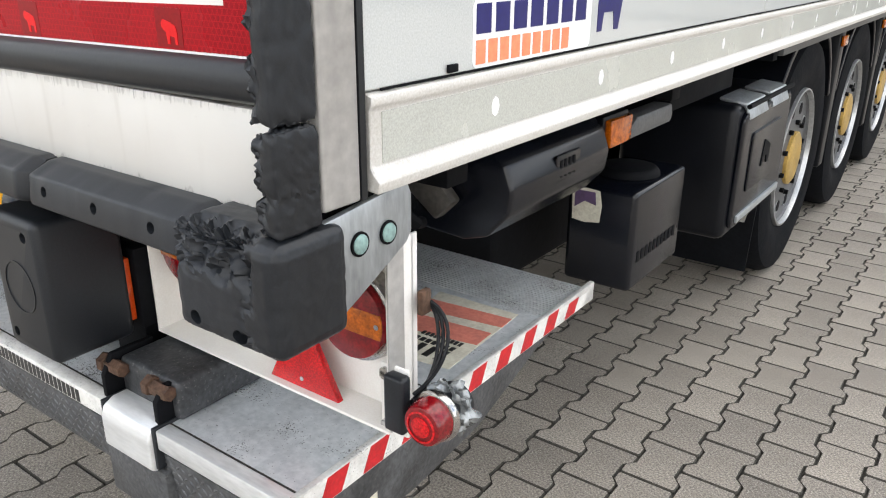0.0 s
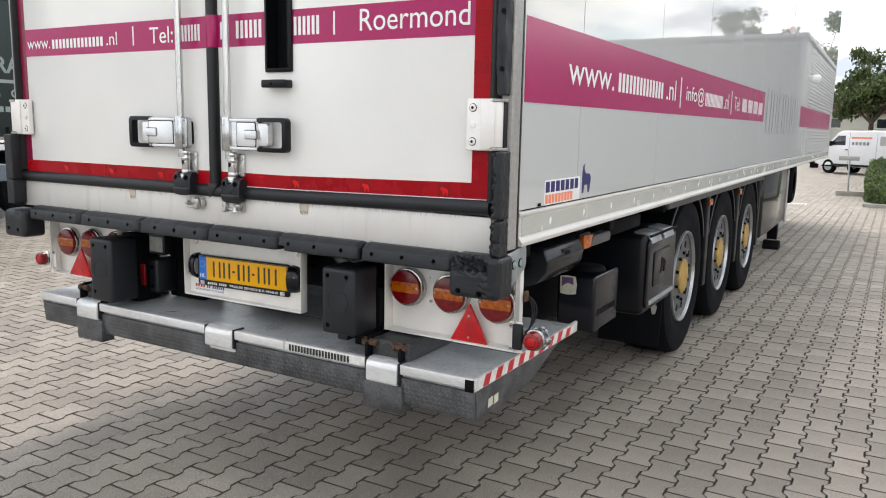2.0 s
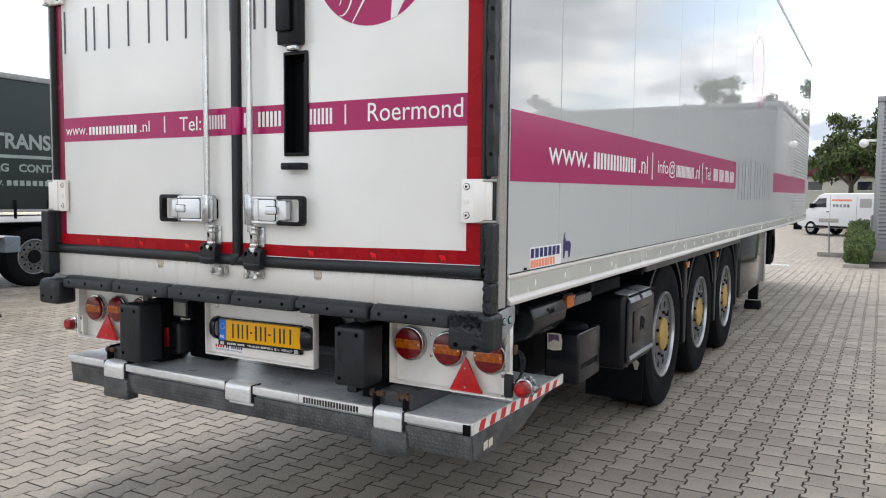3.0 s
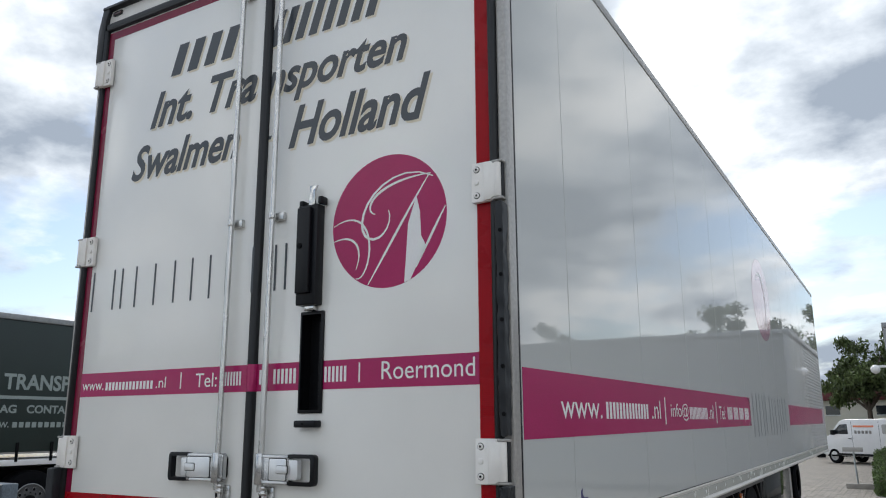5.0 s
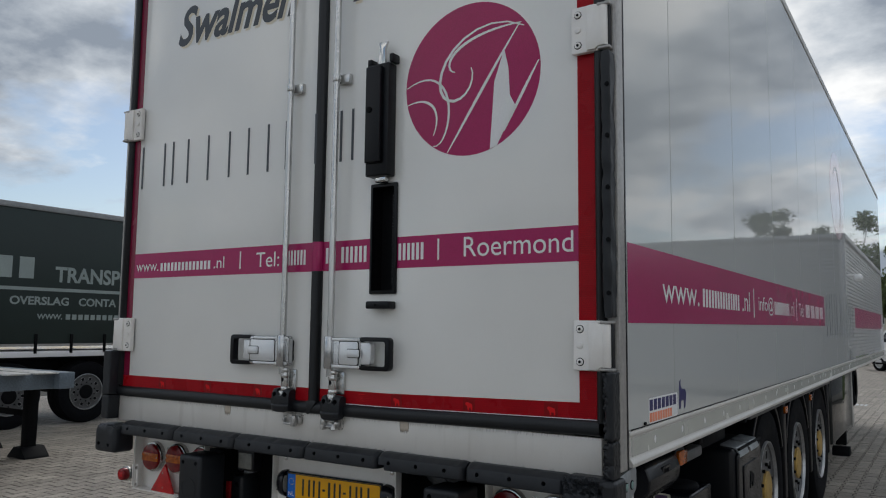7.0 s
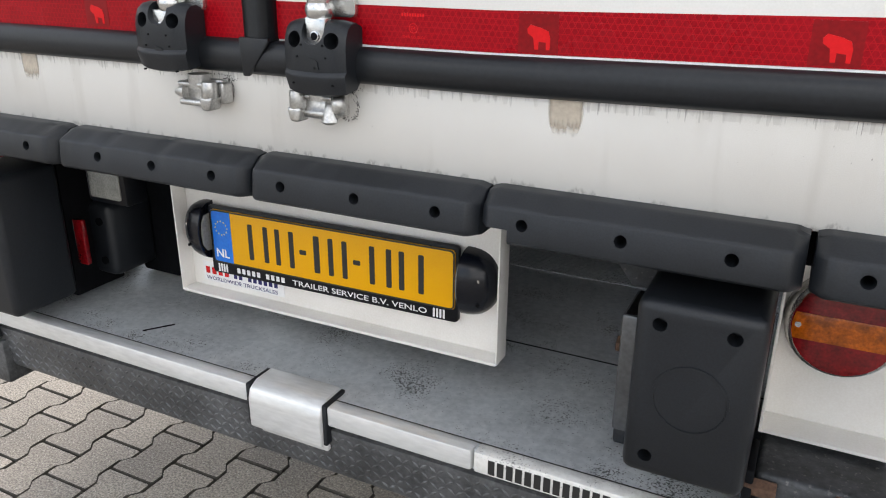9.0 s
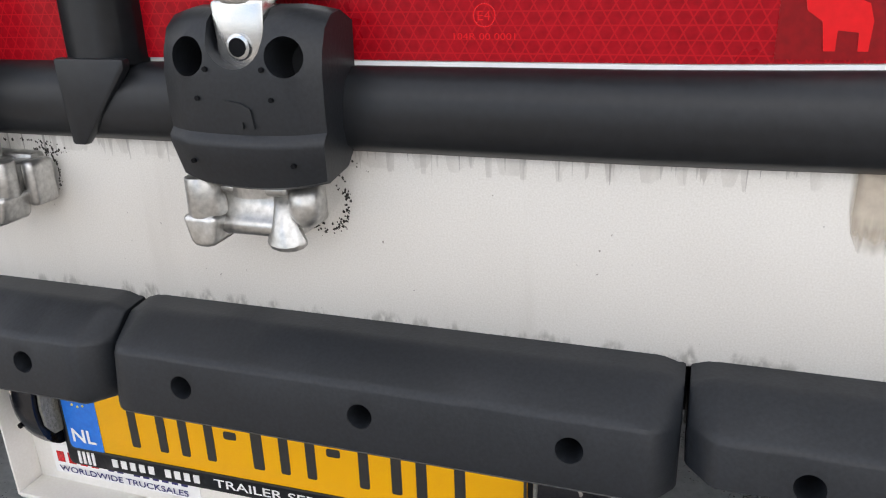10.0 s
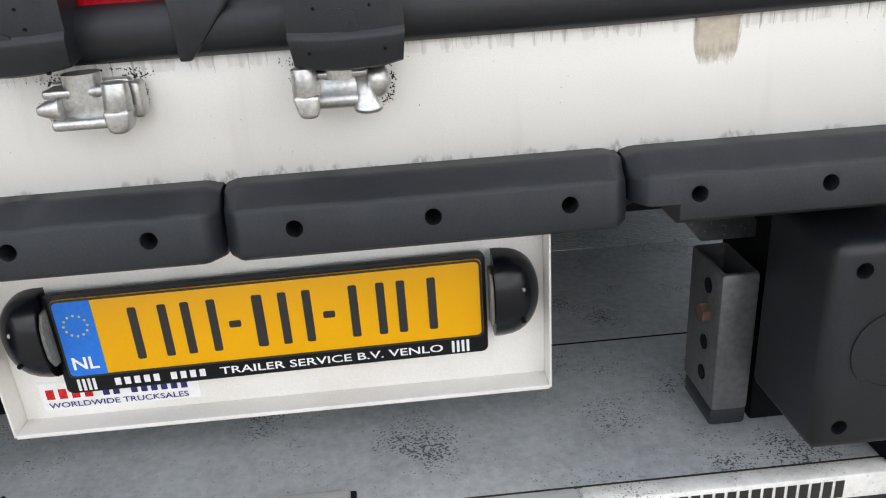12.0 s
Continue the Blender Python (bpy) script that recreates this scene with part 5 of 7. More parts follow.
# upright arm and marker lamp at each outer edge
for s, x in ((1, 1.267), (-1, -1.337)):
    box("lamp_upright", (min(x, x + s * 0.004), max(x, x + s * 0.004), 0.1400, 0.1740, 0.878, 1.16), M_POST, trailer, 0.001)
    hold = box("marker_bracket", (min(x - s * 0.022, x + s * 0.028), max(x - s * 0.022, x + s * 0.028), 0.1500, 0.1560, 0.872, 0.982), M_STEEL, trailer, 0.003)
    if s > 0:
        box("rubber_pad", (min(x - s * 0.002, x + s * 0.034), max(x - s * 0.002, x + s * 0.034), 0.1300, 0.1510, 0.888, 0.978), M_RUBBER, hold, 0.006, 3)
    for z in (0.965, 0.970, 0.885):
        cyl("bracket_screw", (x - s * 0.012, 0.1510, z), (x - s * 0.012, 0.1440, z), 0.007, M_CHROME, hold, 10)
    m = cyl("marker_lamp", (x + s * 0.074, 0.2050, 0.928), (x + s * 0.074, 0.1500, 0.928), 0.030, M_RUBBER, trailer, 26, None, 0.004, "round red side marker lamp in crumpled tape")
    cyl("red_lens", (x + s * 0.074, 0.1520, 0.928), (x + s * 0.074, 0.1180, 0.928), 0.034, M_REDLENS, m, 32, 0.030, 0.006)
    for ro, ri, d in ((0.0235, 0.0205, 0.0018), (0.0150, 0.0, 0.0022)):
        ring = prism("lens_ring", disc(x + s * 0.074, 0.928, ro, 28), rear(0.1185), d, M_REDFLAT, m, 0.0006)
        if ri:
            cb = bmesh.new()
            add_prism(cb, disc(x + s * 0.074, 0.928, ri, 28), rear(0.16), 0.1)
            cut(ring, cb)
    cyl("lens_collar", (x + s * 0.074, 0.1600, 0.928), (x + s * 0.074, 0.1470, 0.928), 0.0375, M_RING, m, 32, None, 0.003)
    bm = bmesh.new()
    bmesh.ops.create_uvsphere(bm, u_segments=26, v_segments=14, radius=0.045, matrix=Matrix.Translation((x + s * 0.078, 0.1780, 0.930)) @ Matrix.Diagonal((1, 0.62, 1, 1)))
    worn(bm, 0.028, 60, lambda c: 1.0)
    if s > 0:
        part("foil_wrap", bm, mat("crumpled_foil", (0.26, 0.275, 0.28), 0.18, 0.5, vary=0.5, scale=40, fine=90, bump=0.5), m, "crumpled clear tape", True)
    else:
        bm.free()
    box("lamp_stalk", (min(x + s * 0.03, x + s * 0.07), max(x + s * 0.03, x + s * 0.07), 0.1500, 0.1750, 0.912, 0.940), M_RUBBER, hold, 0.003)
# loose cables behind the plate
for k in range(3):
    bend = [Vector(p) for p in ((1.272, 0.21, 1.065), (1.300 + 0.014 * k, 0.225, 1.060), (1.318 + 0.010 * k, 0.205, 0.990), (1.312, 0.18, 0.960), (1.306, 0.148, 0.935 + 0.008 * k))]
    cable = []
    for i in range(15):
        q = bend
        while len(q) > 1:
            q = [u.lerp(v, i / 14) for u, v in zip(q, q[1:])]
        cable.append(q[0])
    part("cable", add_tube(bmesh.new(), cable, 0.0028), M_PLASTIC, trailer, "", True)
box("cable_clip", (1.276, 1.287, 0.194, 0.215, 1.045, 1.082), M_RUST, trailer, 0.003)

# ---- number plate box ----
pbox = box("plate_box", (-0.338, 0.330, 0.160, 0.166, 0.886, 1.16), M_STEEL, trailer, 0.001, label="stainless number plate panel with folded edges")
box("folded_edge", (-0.338, 0.330, 0.126, 0.164, 0.882, 0.888), M_STEEL, pbox, 0.001)
for x0, x1 in ((-0.341, -0.338), (0.330, 0.333)):
    box("folded_edge", (x0, x1, 0.126, 0.166, 0.884, 1.16), M_STEEL, pbox, 0.001)


def on_plate(y):
    """Outline on the number plate, which hangs a little askew."""
    return lambda u, v, w: (-0.005 + (u - 0.005) * 1.03, y - 0.006 - w, 1.0105 + (v - 1.009) + 0.012 * (u - 0.005))


holder = prism("plate_holder", round_rect(-0.252, 0.258, 0.932, 1.068, 0.008), on_plate(0.158), 0.010, M_PLASTIC, trailer, 0.002, "black plate holder with white lettering bars")
yellow = prism("number_plate", round_rect(-0.243, 0.253, 0.956, 1.062, 0.007), on_plate(0.148), 0.0035, M_YELLOW, holder, 0.0012, "yellow number plate with black bars")
PP = on_plate(0.1447)
rim = prism("plate_rim", round_rect(-0.2425, 0.2525, 0.9565, 1.0615, 0.007), on_plate(0.1448), 0.0012, M_BLACKINK, holder)
cb = bmesh.new()
add_prism(cb, round_rect(-0.240, 0.250, 0.959, 1.059, 0.006), on_plate(0.2), 0.1)
cut(rim, cb)
decal("country_field", [(-0.241, 0.958), (-0.197, 0.958), (-0.197, 1.060), (-0.241, 1.060)], on_plate(0.1444), M_EUBLUE, holder, 0.0006, "blue country field")
lettering("lettering", "NL", on_plate(0.1437), -0.234, -0.204, 0.968, 0.985, M_WHITE, holder, bold=0.02)
for i in range(12):
    a = 2 * math.pi * i / 12
    decal("star", disc(-0.219 + 0.0135 * math.cos(a), 1.027 + 0.0135 * math.sin(a), 0.0016, 5), on_plate(0.1437), M_STAR, holder, 0.0005)
for u0, u1, h in ((-0.158, -0.112, 1), (-0.098, -0.056, 1), (-0.046, -0.026, 0), (-0.016, 0.002, 1), (0.014, 0.054, 1), (0.064, 0.084, 0), (0.096, 0.140, 1), (0.152, 0.200, 1)):
    z0, z1 = (0.974, 1.044) if h else (1.004, 1.013)
    for a, c in (((u0, u0 + 0.010), (u1 - 0.012, u1 - 0.002)) if h and u1 - u0 > 0.03 else ((u0, u1 - 0.006),)):
        decal("plate_bar", round_rect(a, c, z0, z1, 0.002, 2), PP, M_BLACKINK, holder, 0.0008)
strip_bars("holder_bar", [5, 4], on_plate(0.1478), -0.193, -0.081, 0.9390, 0.9490, M_WHITE, holder, fill=0.6)
lettering("lettering", "TRAILER SERVICE B.V. VENLO", on_plate(0.1478), -0.068, 0.202, 0.9388, 0.9492, M_WHITE, holder, bold=0.012)
for x in (-0.225, 0.225):
    strip_bars("holder_mark", [4], on_plate(0.1478), x - 0.012, x + 0.012, 0.936, 0.952, M_WHITE, holder, fill=0.55)
for s, x0 in ((1, 0.264), (-1, -0.271)):
    bm = bmesh.new()
    rings = []
    for a in range(0, 91, 10):
        ca, sa = math.cos(radians(a)), math.sin(radians(a))
        w = 0.058 * sa ** 0.9
        rise = 0.053 * max(0.0, 1 - sa ** 2.6) ** 0.5 + 0.004
        bulge = 0.010 + 0.036 * max(0.0, 1 - sa ** 2.2) ** 0.6
        rings.append([bm.verts.new((x0 + s * w, 0.160 - bulge * math.sin(radians(b)) ** 0.7 if 0 < b < 180 else 0.160, 1.013 + rise * math.cos(radians(b)))) for b in range(0, 181, 12)])
    for ra, rb in zip(rings, rings[1:]):
        for q in range(len(ra) - 1):
            bm.faces.new((ra[q], ra[q + 1], rb[q + 1], rb[q]))
    bm.faces.new(rings[0])
    bmesh.ops.recalc_face_normals(bm, faces=bm.faces[:])
    pl = part("plate_lamp", bm, M_COVER, trailer, "black domed plate lamp", True)
    prism("lamp_glass", [(0.152, 0.975), (0.130, 0.978), (0.1215, 0.992), (0.1195, 1.013), (0.1215, 1.034), (0.130, 1.048), (0.152, 1.051)], lambda u, v, w: (x0 - s * (0.001 + w), u, v), 0.004, M_CLEAR, pl, 0.001)
    for z in (1.028, 0.986):
        cyl("lamp_screw", (x0 + s * 0.034, 0.130, z), (x0 + s * 0.034, 0.1215, z), 0.0030, M_CHROME if z > 1 else M_DARK, pl, 10)
stick = decal("sticker", [(-0.312, 0.899), (-0.115, 0.899), (-0.115, 0.932), (-0.312, 0.940)], rear(0.1598), M_WHITE, trailer, 0.0006, "white sticker with red and blue bars")
strip_bars("sticker_bar", [4], rear(0.1590), -0.305, -0.242, 0.915, 0.929, M_REDFLAT, stick)
strip_bars("sticker_bar", [2, 6], rear(0.1590), -0.235, -0.125, 0.915, 0.929, M_BLUE, stick)
lettering("lettering", "WORLDWIDE TRUCKSALES", rear(0.1590), -0.305, -0.130, 0.902, 0.910, M_BLUE, stick, bold=0.01)
for x, z in ((-0.29, 1.115), (0.29, 1.115)):
    cyl("box_screw", (x, 0.161, z), (x, 0.155, z), 0.008, M_CHROME, pbox, 12, None, 0.001)

# ---- buffers and lift arms ----
def buffer(x0, x1, y0, z0, z1, holes):
    b = part("buffer", add_box(bmesh.new(), x0, x1, y0, y0 + 0.145, z0, z1, 0.014, 3), M_RUBBER, trailer, "black rubber dock buffer", True)
    cb = bmesh.new()
    for h, z in holes:
        add_cyl(cb, (x0 + h, y0 - 0.05, z), (x0 + h, y0 + 0.03, z), 0.009, 16)
    cut(b, cb)
    ring = prism("moulded_ring", disc((x0 + x1) / 2, (z0 + z1) / 2, 0.046, 32), rear(y0 + 0.001), 0.0025, M_RUBBER, b)
    cb = bmesh.new()
    add_prism(cb, disc((x0 + x1) / 2, (z0 + z1) / 2, 0.043, 32), rear(y0 + 0.05), 0.1)
    cut(ring, cb)


buffer(0.578, 0.728, -0.047, 0.884, 1.130, ((0.03, 1.100), (0.03, 0.915), (0.115, 1.100)))
buffer(-0.752, -0.606, -0.050, 0.832, 1.118, ((0.03, 1.085), (0.03, 0.875), (0.115, 1.085)))
b2 = box("buffer", (-0.735, -0.600, 0.19, 0.315, 0.832, 1.000), M_RUBBER, trailer, 0.018, 3, "smaller black rubber buffer")
for z in (0.87, 0.96):
    cyl("bolt_hole", (-0.630, 0.191, z), (-0.630, 0.186, z), 0.009, M_DARK, b2, 12)
box("buffer_reflector", (-0.634, -0.606, 0.125, 0.137, 0.885, 0.985), M_REDLENS, trailer, 0.003)
wl = box("work_lamp", (-0.532, -0.426, 0.095, 0.15, 1.048, 1.150), M_PLASTIC, trailer, 0.008, label="square clear reversing lamp")
prism("lens", round_rect(-0.520, -0.438, 1.060, 1.128, 0.006), rear(0.096), 0.004, M_CLEAR, wl, 0.0015, "clear ribbed lens")
M_ORANGE = mat("orange_reflector_lens", (0.72, 0.085, 0.012), 0.2, vary=0.15, scale=30, fine=300, bump=0.06)
# dark blocks added for the blackness behind the buffers, then the buffer mounts
box("lift_bracket", (-0.655, -0.43, 0.31, 0.45, 0.80, 1.165), M_DARK, trailer, 0.01)
box("lift_bracket", (0.60, 0.74, 0.30, 0.45, 1.06, 1.165), M_DARK, trailer, 0.01)
for x0, x1 in ((0.60, 0.70), (-0.76, -0.66)):
    box("buffer_mount", (x0, x1, 0.13, 0.26, 0.80, 1.12), M_DARK, trailer, 0.004)
ar = box("amber_reflector", (0.674, 0.712, 0.100, 0.112, 0.905, 1.022), M_ORANGE, trailer, 0.003, label="orange reflector in a steel frame")
box("reflector_frame", (0.668, 0.728, 0.112, 0.19, 0.890, 1.04), M_DARK, ar, 0.004)
# steel post with bolt holes beside the buffer
sp = box("steel_post", (0.532, 0.580, 0.098, 0.198, 0.842, 1.035), M_TUBE, trailer, 0.006, label="bare steel box post with rust")
cb = bmesh.new()
add_box(cb, 0.537, 0.575, 0.103, 0.193, 0.90, 1.10)
cut(sp, cb)
prism("post_arm", [(0.53, 1.052), (0.60, 1.052), (0.60, 1.075), (0.53, 1.125), (0.47, 1.165), (0.44, 1.165)], rear(0.172), 0.008, M_ARM, sp, 0.001, "dark bracket arm")
for z in (0.880, 0.925, 1.005):
    cyl("post_hole", (0.533, 0.135, z), (0.5305, 0.135, z), 0.010, M_DARK, sp, 12)
cyl("rust_bolt", (0.534, 0.135, 0.968), (0.522, 0.135, 0.968), 0.013, M_RUST, sp, 6)
box("rubber_foot", (0.534, 0.582, 0.105, 0.195, 0.815, 0.843), M_RUBBER, sp, 0.005)
# toothed cam plate over the deck
cam_pts = [(0.34, 1.13), (0.62, 1.15), (0.62, 1.10)] + [(0.60 - 0.022 * i, 1.075 + (0.010 if i % 2 else 0.0) - 0.003 * i) for i in range(9)] + [(0.38, 1.08)]
prism("toothed_plate", cam_pts, rear(0.30), 0.012, M_ARM, trailer, 0.001)


def lift_arm(x0, x1, s):
    arm = box("lift_arm", (x0, x1, 0.05, 0.40, 0.795, 0.868), M_ARM, trailer, 0.010, 3, "dark steel lift arm with rusty bolts")
    prism("arm_ear", [(0.020, 0.795), (0.020, 0.84), (0.04, 0.875), (0.12, 0.875), (0.12, 0.795)], lambda u, v, w: (x0 - 0.012 + w, u, v), 0.012, M_DARK, arm, 0.002)
    prism("arm_ear", [(0.020, 0.795), (0.020, 0.84), (0.04, 0.865), (0.12, 0.865), (0.12, 0.795)], lambda u, v, w: (x1 - 0.028 + w, u, v), 0.012, M_DARK, arm, 0.002)
    for x in (x0 - 0.016, x1 - 0.05):
        cyl("rusty_bolt", (x, 0.040, 0.852), (x + 0.045, 0.040, 0.852), 0.013, M_RUST, arm, 6, None, 0.001)
        cyl("bolt_head", (x - 0.014, 0.040, 0.852), (x + 0.002, 0.040, 0.852), 0.018, M_RUST, arm, 6, None, 0.002)


lift_arm(0.738, 0.900, 1)
lift_arm(-0.93, -0.76, -1)

# ---- folded lift platform ----
PX0, PX1, PY0, PZ = -1.245, 1.184, 0.018, 0.795
deck = prism("lift_platform", [(PY0, PZ), (0.745, PZ), (0.995, 0.772), (0.995, 0.764), (0.70, 0.735), (PY0 + 0.02, 0.735)], lambda u, v, w: (PX0 + w, u, v), PX1 - PX0, M_DECK, trailer, 0.002, "folded aluminium lift platform with dark grime", 1)
for i in range(22):
    y = 0.752 + 0.0105 * i
    z = PZ - 0.072 * (y - 0.745)
    box("deck_rib", (PX0 + 0.01, PX1 - 0.006, y, y + 0.004, z - 0.002, z + 0.0022), M_DECK, deck, 0.0)
box("deck_seam", (PX0 + 0.01, PX1 - 0.01, 0.375, 0.3785, PZ - 0.003, PZ + 0.0006), M_DARK, deck, 0.0)
decal("scrape_mark", [(-0.418, 0.080), (-0.414, 0.077), (-0.377, 0.128), (-0.381, 0.131)], lambda u, v, w: (u, v, PZ + 0.0002 + w), M_DARK, deck, 0.0008)
# front lip in sections between the hinge covers
for a, b in ((PX0, -0.948), (-0.786, -0.092), (0.075, 0.345), (0.345, 0.737), (0.886, PX1)):
    if b - a > 0.05:
        white = a > 0.3 and b < 0.75
        lip = box("platform_lip", (a + 0.002, b - 0.002, PY0 - 0.010, PY0 + 0.018, 0.762, PZ + 0.004), M_WARNW if white else M_BRIGHT, deck, 0.004, label="white lettered lip section" if white else "scratched aluminium lip section")
        if white:
            strip_bars("brand_bar", [10], rear(PY0 - 0.0102), 0.372, 0.668, 0.767, 0.792, M_BLACKINK, lip, fill=0.72, strokes=2)
box("lip_joint", (PX0 + 0.004, PX1 - 0.008, PY0 + 0.019, PY0 + 0.0225, PZ - 0.003, PZ + 0.0008), M_GRIME, deck, 0.0)
# hinge covers and brackets
for a, b, low in ((-0.948, -0.786, True), (-0.092, 0.075, False), (0.737, 0.886, True)):
    pts = [(PY0 + 0.05, PZ + 0.010), (PY0 + 0.005, PZ + 0.010), (PY0 - 0.014, PZ + 0.000), (PY0 - 0.020, PZ - 0.018), (PY0 - 0.020, 0.722), (PY0 - 0.012, 0.716), (PY0 + 0.05, 0.716)]
    hc = prism("hinge_cover", pts, lambda u, v, w: (a + 0.008 + w, u, v), b - a - 0.014, M_BRIGHT, deck, 0.005, "bright bent aluminium hinge cover", 3)
    for xg in (a - 0.001, b - 0.007):
        box("rubber_gap", (xg, xg + 0.008, PY0 - 0.012, PY0 + 0.05, 0.722, PZ + 0.006), M_RUBBER, hc, 0.002)
    if low:
        box("hinge_bracket", (a - 0.010, b + 0.010, PY0 - 0.008, PY0 + 0.06, 0.612, 0.715), M_TREAD, deck, 0.004, label="grey steel hinge bracket")
    else:
        box("hinge_bracket", (a + 0.02, b - 0.004, PY0 - 0.004, PY0 + 0.06, 0.704, 0.7155), M_BRIGHT, deck, 0.003)
# tread plate bar below the lip
tread = prism("tread_bar", [(PY0 + 0.001, 0.747), (PY0 + 0.012, 0.650), (PY0 + 0.06, 0.640), (PY0 + 0.06, 0.747)], lambda u, v, w: (PX0 + 0.01 + w, u, v), PX1 - PX0 - 0.012, M_TREAD, deck, 0.003, "grey raised-pattern steel bar")
tb = bmesh.new()
k = 0
for i in range(0, 152):
    for j in range(5):
        x = PX0 + 0.03 + 0.0158 * i
        z = 0.664 + 0.017 * j
        s = 1 if (i + j) % 2 else -1
        y = PY0 + 0.001 + 0.011 * (0.747 - z) / 0.097
        d, w = 0.0078, 0.0026
        vs = [tb.verts.new((x + s * d * cx_ - w * cy_, y - dy * 0.6, z + d * cx_ * 0.8 + w * cy_ * s)) for cx_, cy_, dy in ((-1, 0, 0), (0, -1, 0), (1, 0, 0), (0, 1, 0), (0, 0, 0.0032))]
        for q in range(4):
            tb.faces.new((vs[q], vs[(q + 1) % 4], vs[4]))
bmesh.ops.recalc_face_normals(tb, faces=tb.faces[:])
tagged(part("tread_lug_field", tb, M_LUG, deck), kind="stuff")
# wedge-shaped end plates and striped tape
for x0, x1 in ((PX1 - 0.004, PX1 + 0.004), (PX0 - 0.004, PX0 + 0.004)):
    prism("end_plate", [(PY0 + 0.01, 0.752), (PY0 + 0.02, 0.645), (0.30, 0.642), (0.50, 0.662), (0.72, 0.735), (0.80, 0.752)], lambda u, v, w: (x0 + w, u, v), x1 - x0, M_TREAD, deck, 0.001, "grey wedge-shaped end plate")
box("end_rail", (PX1 - 0.006, PX1 + 0.006, PY0 - 0.004, 0.985, 0.752, PZ + 0.003), M_ALU, deck, 0.002)
for i in range(20):
    y0 = PY0 + 0.004 + 0.048 * i
    if y0 + 0.07 > 0.985:
        continue
    drop = max(0.0, 0.072 * (y0 - 0.745))
    m = M_WARN if i % 2 else M_WARNW
    decal("warning_stripe", [(y0, 0.755), (y0 + 0.0472, 0.755), (y0 + 0.0672, PZ - drop), (y0 + 0.020, PZ - drop)], side(PX1 + 0.0062), m, deck, 0.0006)
box("dark_end", (PX1 - 0.030, PX1 + 0.002, PY0 - 0.014, PY0 - 0.004, 0.752, PZ), M_DARK, deck, 0.003)
for y in (0.12, 0.165):
    decal("end_label", [(y, 0.665), (y + 0.035, 0.668), (y + 0.035, 0.700), (y, 0.697)], side(PX1 + 0.0042), M_STICKER, deck, 0.0006)
M_FADED = mat("faded_red_print", (0.62, 0.20, 0.15), 0.5, vary=0.15, scale=20, fine=120, bump=0.02)
warn = decal("deck_sticker", [(0.93, 0.725), (1.135, 0.728), (1.150, 0.452), (0.985, 0.430)], lambda u, v, w: (u, v, PZ + 0.0004 + w), M_STICKER, trailer, 0.0008, "worn cream sticker with red diagonal bars")
for a, b in ((0.70, 0.655), (0.62, 0.56)):
    decal("sticker_bar", [(0.935, a - 0.02), (1.136, a), (1.140, b), (0.945, b - 0.03)], lambda u, v, w: (u, v, PZ + 0.0013 + w), M_FADED, warn, 0.0006)
strip_bars("sticker_bar", [5, 4], lambda u, v, w: (u, v, PZ + 0.0013 + w), 1.02, 1.12, 0.535, 0.550, M_BLACKINK, warn, fill=0.7)
strip_bars("sticker_bar", [7], lambda u, v, w: (u, v, PZ + 0.0013 + w), 1.02, 1.12, 0.510, 0.525, M_BLACKINK, warn, fill=0.7)
strip_bars("sticker_mark", [4], lambda u, v, w: (u, v, PZ + 0.0013 + w), 1.02, 1.13, 0.465, 0.505, M_BLACKINK, warn, fill=0.5)

# ---- side graphics ----
S0 = side(XR + 0.0002)
S1 = side(XR + 0.0014)
stripe = decal("magenta_stripe", [(0.086, 1.722), (5.21, 1.745), (5.21, 2.000), (0.086, 1.990)], S0, M_MAGENTA, trailer, 0.001, "magenta vinyl stripe along the side")
decal("magenta_stripe", [(8.15, 1.735), (12.9, 1.735), (12.9, 1.985), (8.15, 1.985)], S0, M_MAGENTA, trailer, 0.001)
lettering("lettering", "www.", S1, 0.46, 0.98, 1.80, 1.870, M_WHITE, stripe)
strip_bars("address_bar", [7], S1, 1.04, 1.78, 1.80, 1.880, M_WHITE, stripe, fill=0.6, strokes=2)
lettering("lettering", ".nl", S1, 1.83, 2.02, 1.80, 1.905, M_WHITE, stripe)
for y in (2.12, 3.62):
    strip_bars("divider", [1], S1, y, y + 0.03, 1.77, 1.93, M_WHITE, stripe)
lettering("lettering", "info@", S1, 2.26, 2.72, 1.79, 1.90, M_WHITE, stripe)
strip_bars("address_bar", [7], S1, 2.76, 3.32, 1.80, 1.880, M_WHITE, stripe, fill=0.6, strokes=2)
lettering("lettering", ".nl", S1, 3.36, 3.52, 1.80, 1.905, M_WHITE, stripe)
lettering("lettering", "Tel:", S1, 3.74, 3.98, 1.80, 1.90, M_WHITE, stripe)
strip_bars("number_bar", [3, 3, 3, 3], S1, 4.08, 5.10, 1.80, 1.90, M_WHITE, stripe, fill=0.6, strokes=2)
for u0, u1 in ((5.38, 5.62), (5.80, 6.02), (6.20, 6.50), (6.70, 6.70), (6.92, 7.18), (7.36, 7.36), (7.56, 7.82)):
    for u in {u0, u1}:
        decal("brand_bar", [(u - 0.012, 1.64), (u + 0.012, 1.64), (u + 0.012, 2.05), (u - 0.012, 2.05)], S0, M_INK, trailer, 0.001)
sbadge = decal("round_badge", disc(6.65, 3.12, 0.46, 48, 0.62), S0, mat("faded_magenta_vinyl", (0.50, 0.22, 0.30), 0.12, vary=0.05, scale=3, fine=200, bump=0.0, coat=0.5), trailer, 0.001, "faded round magenta badge")
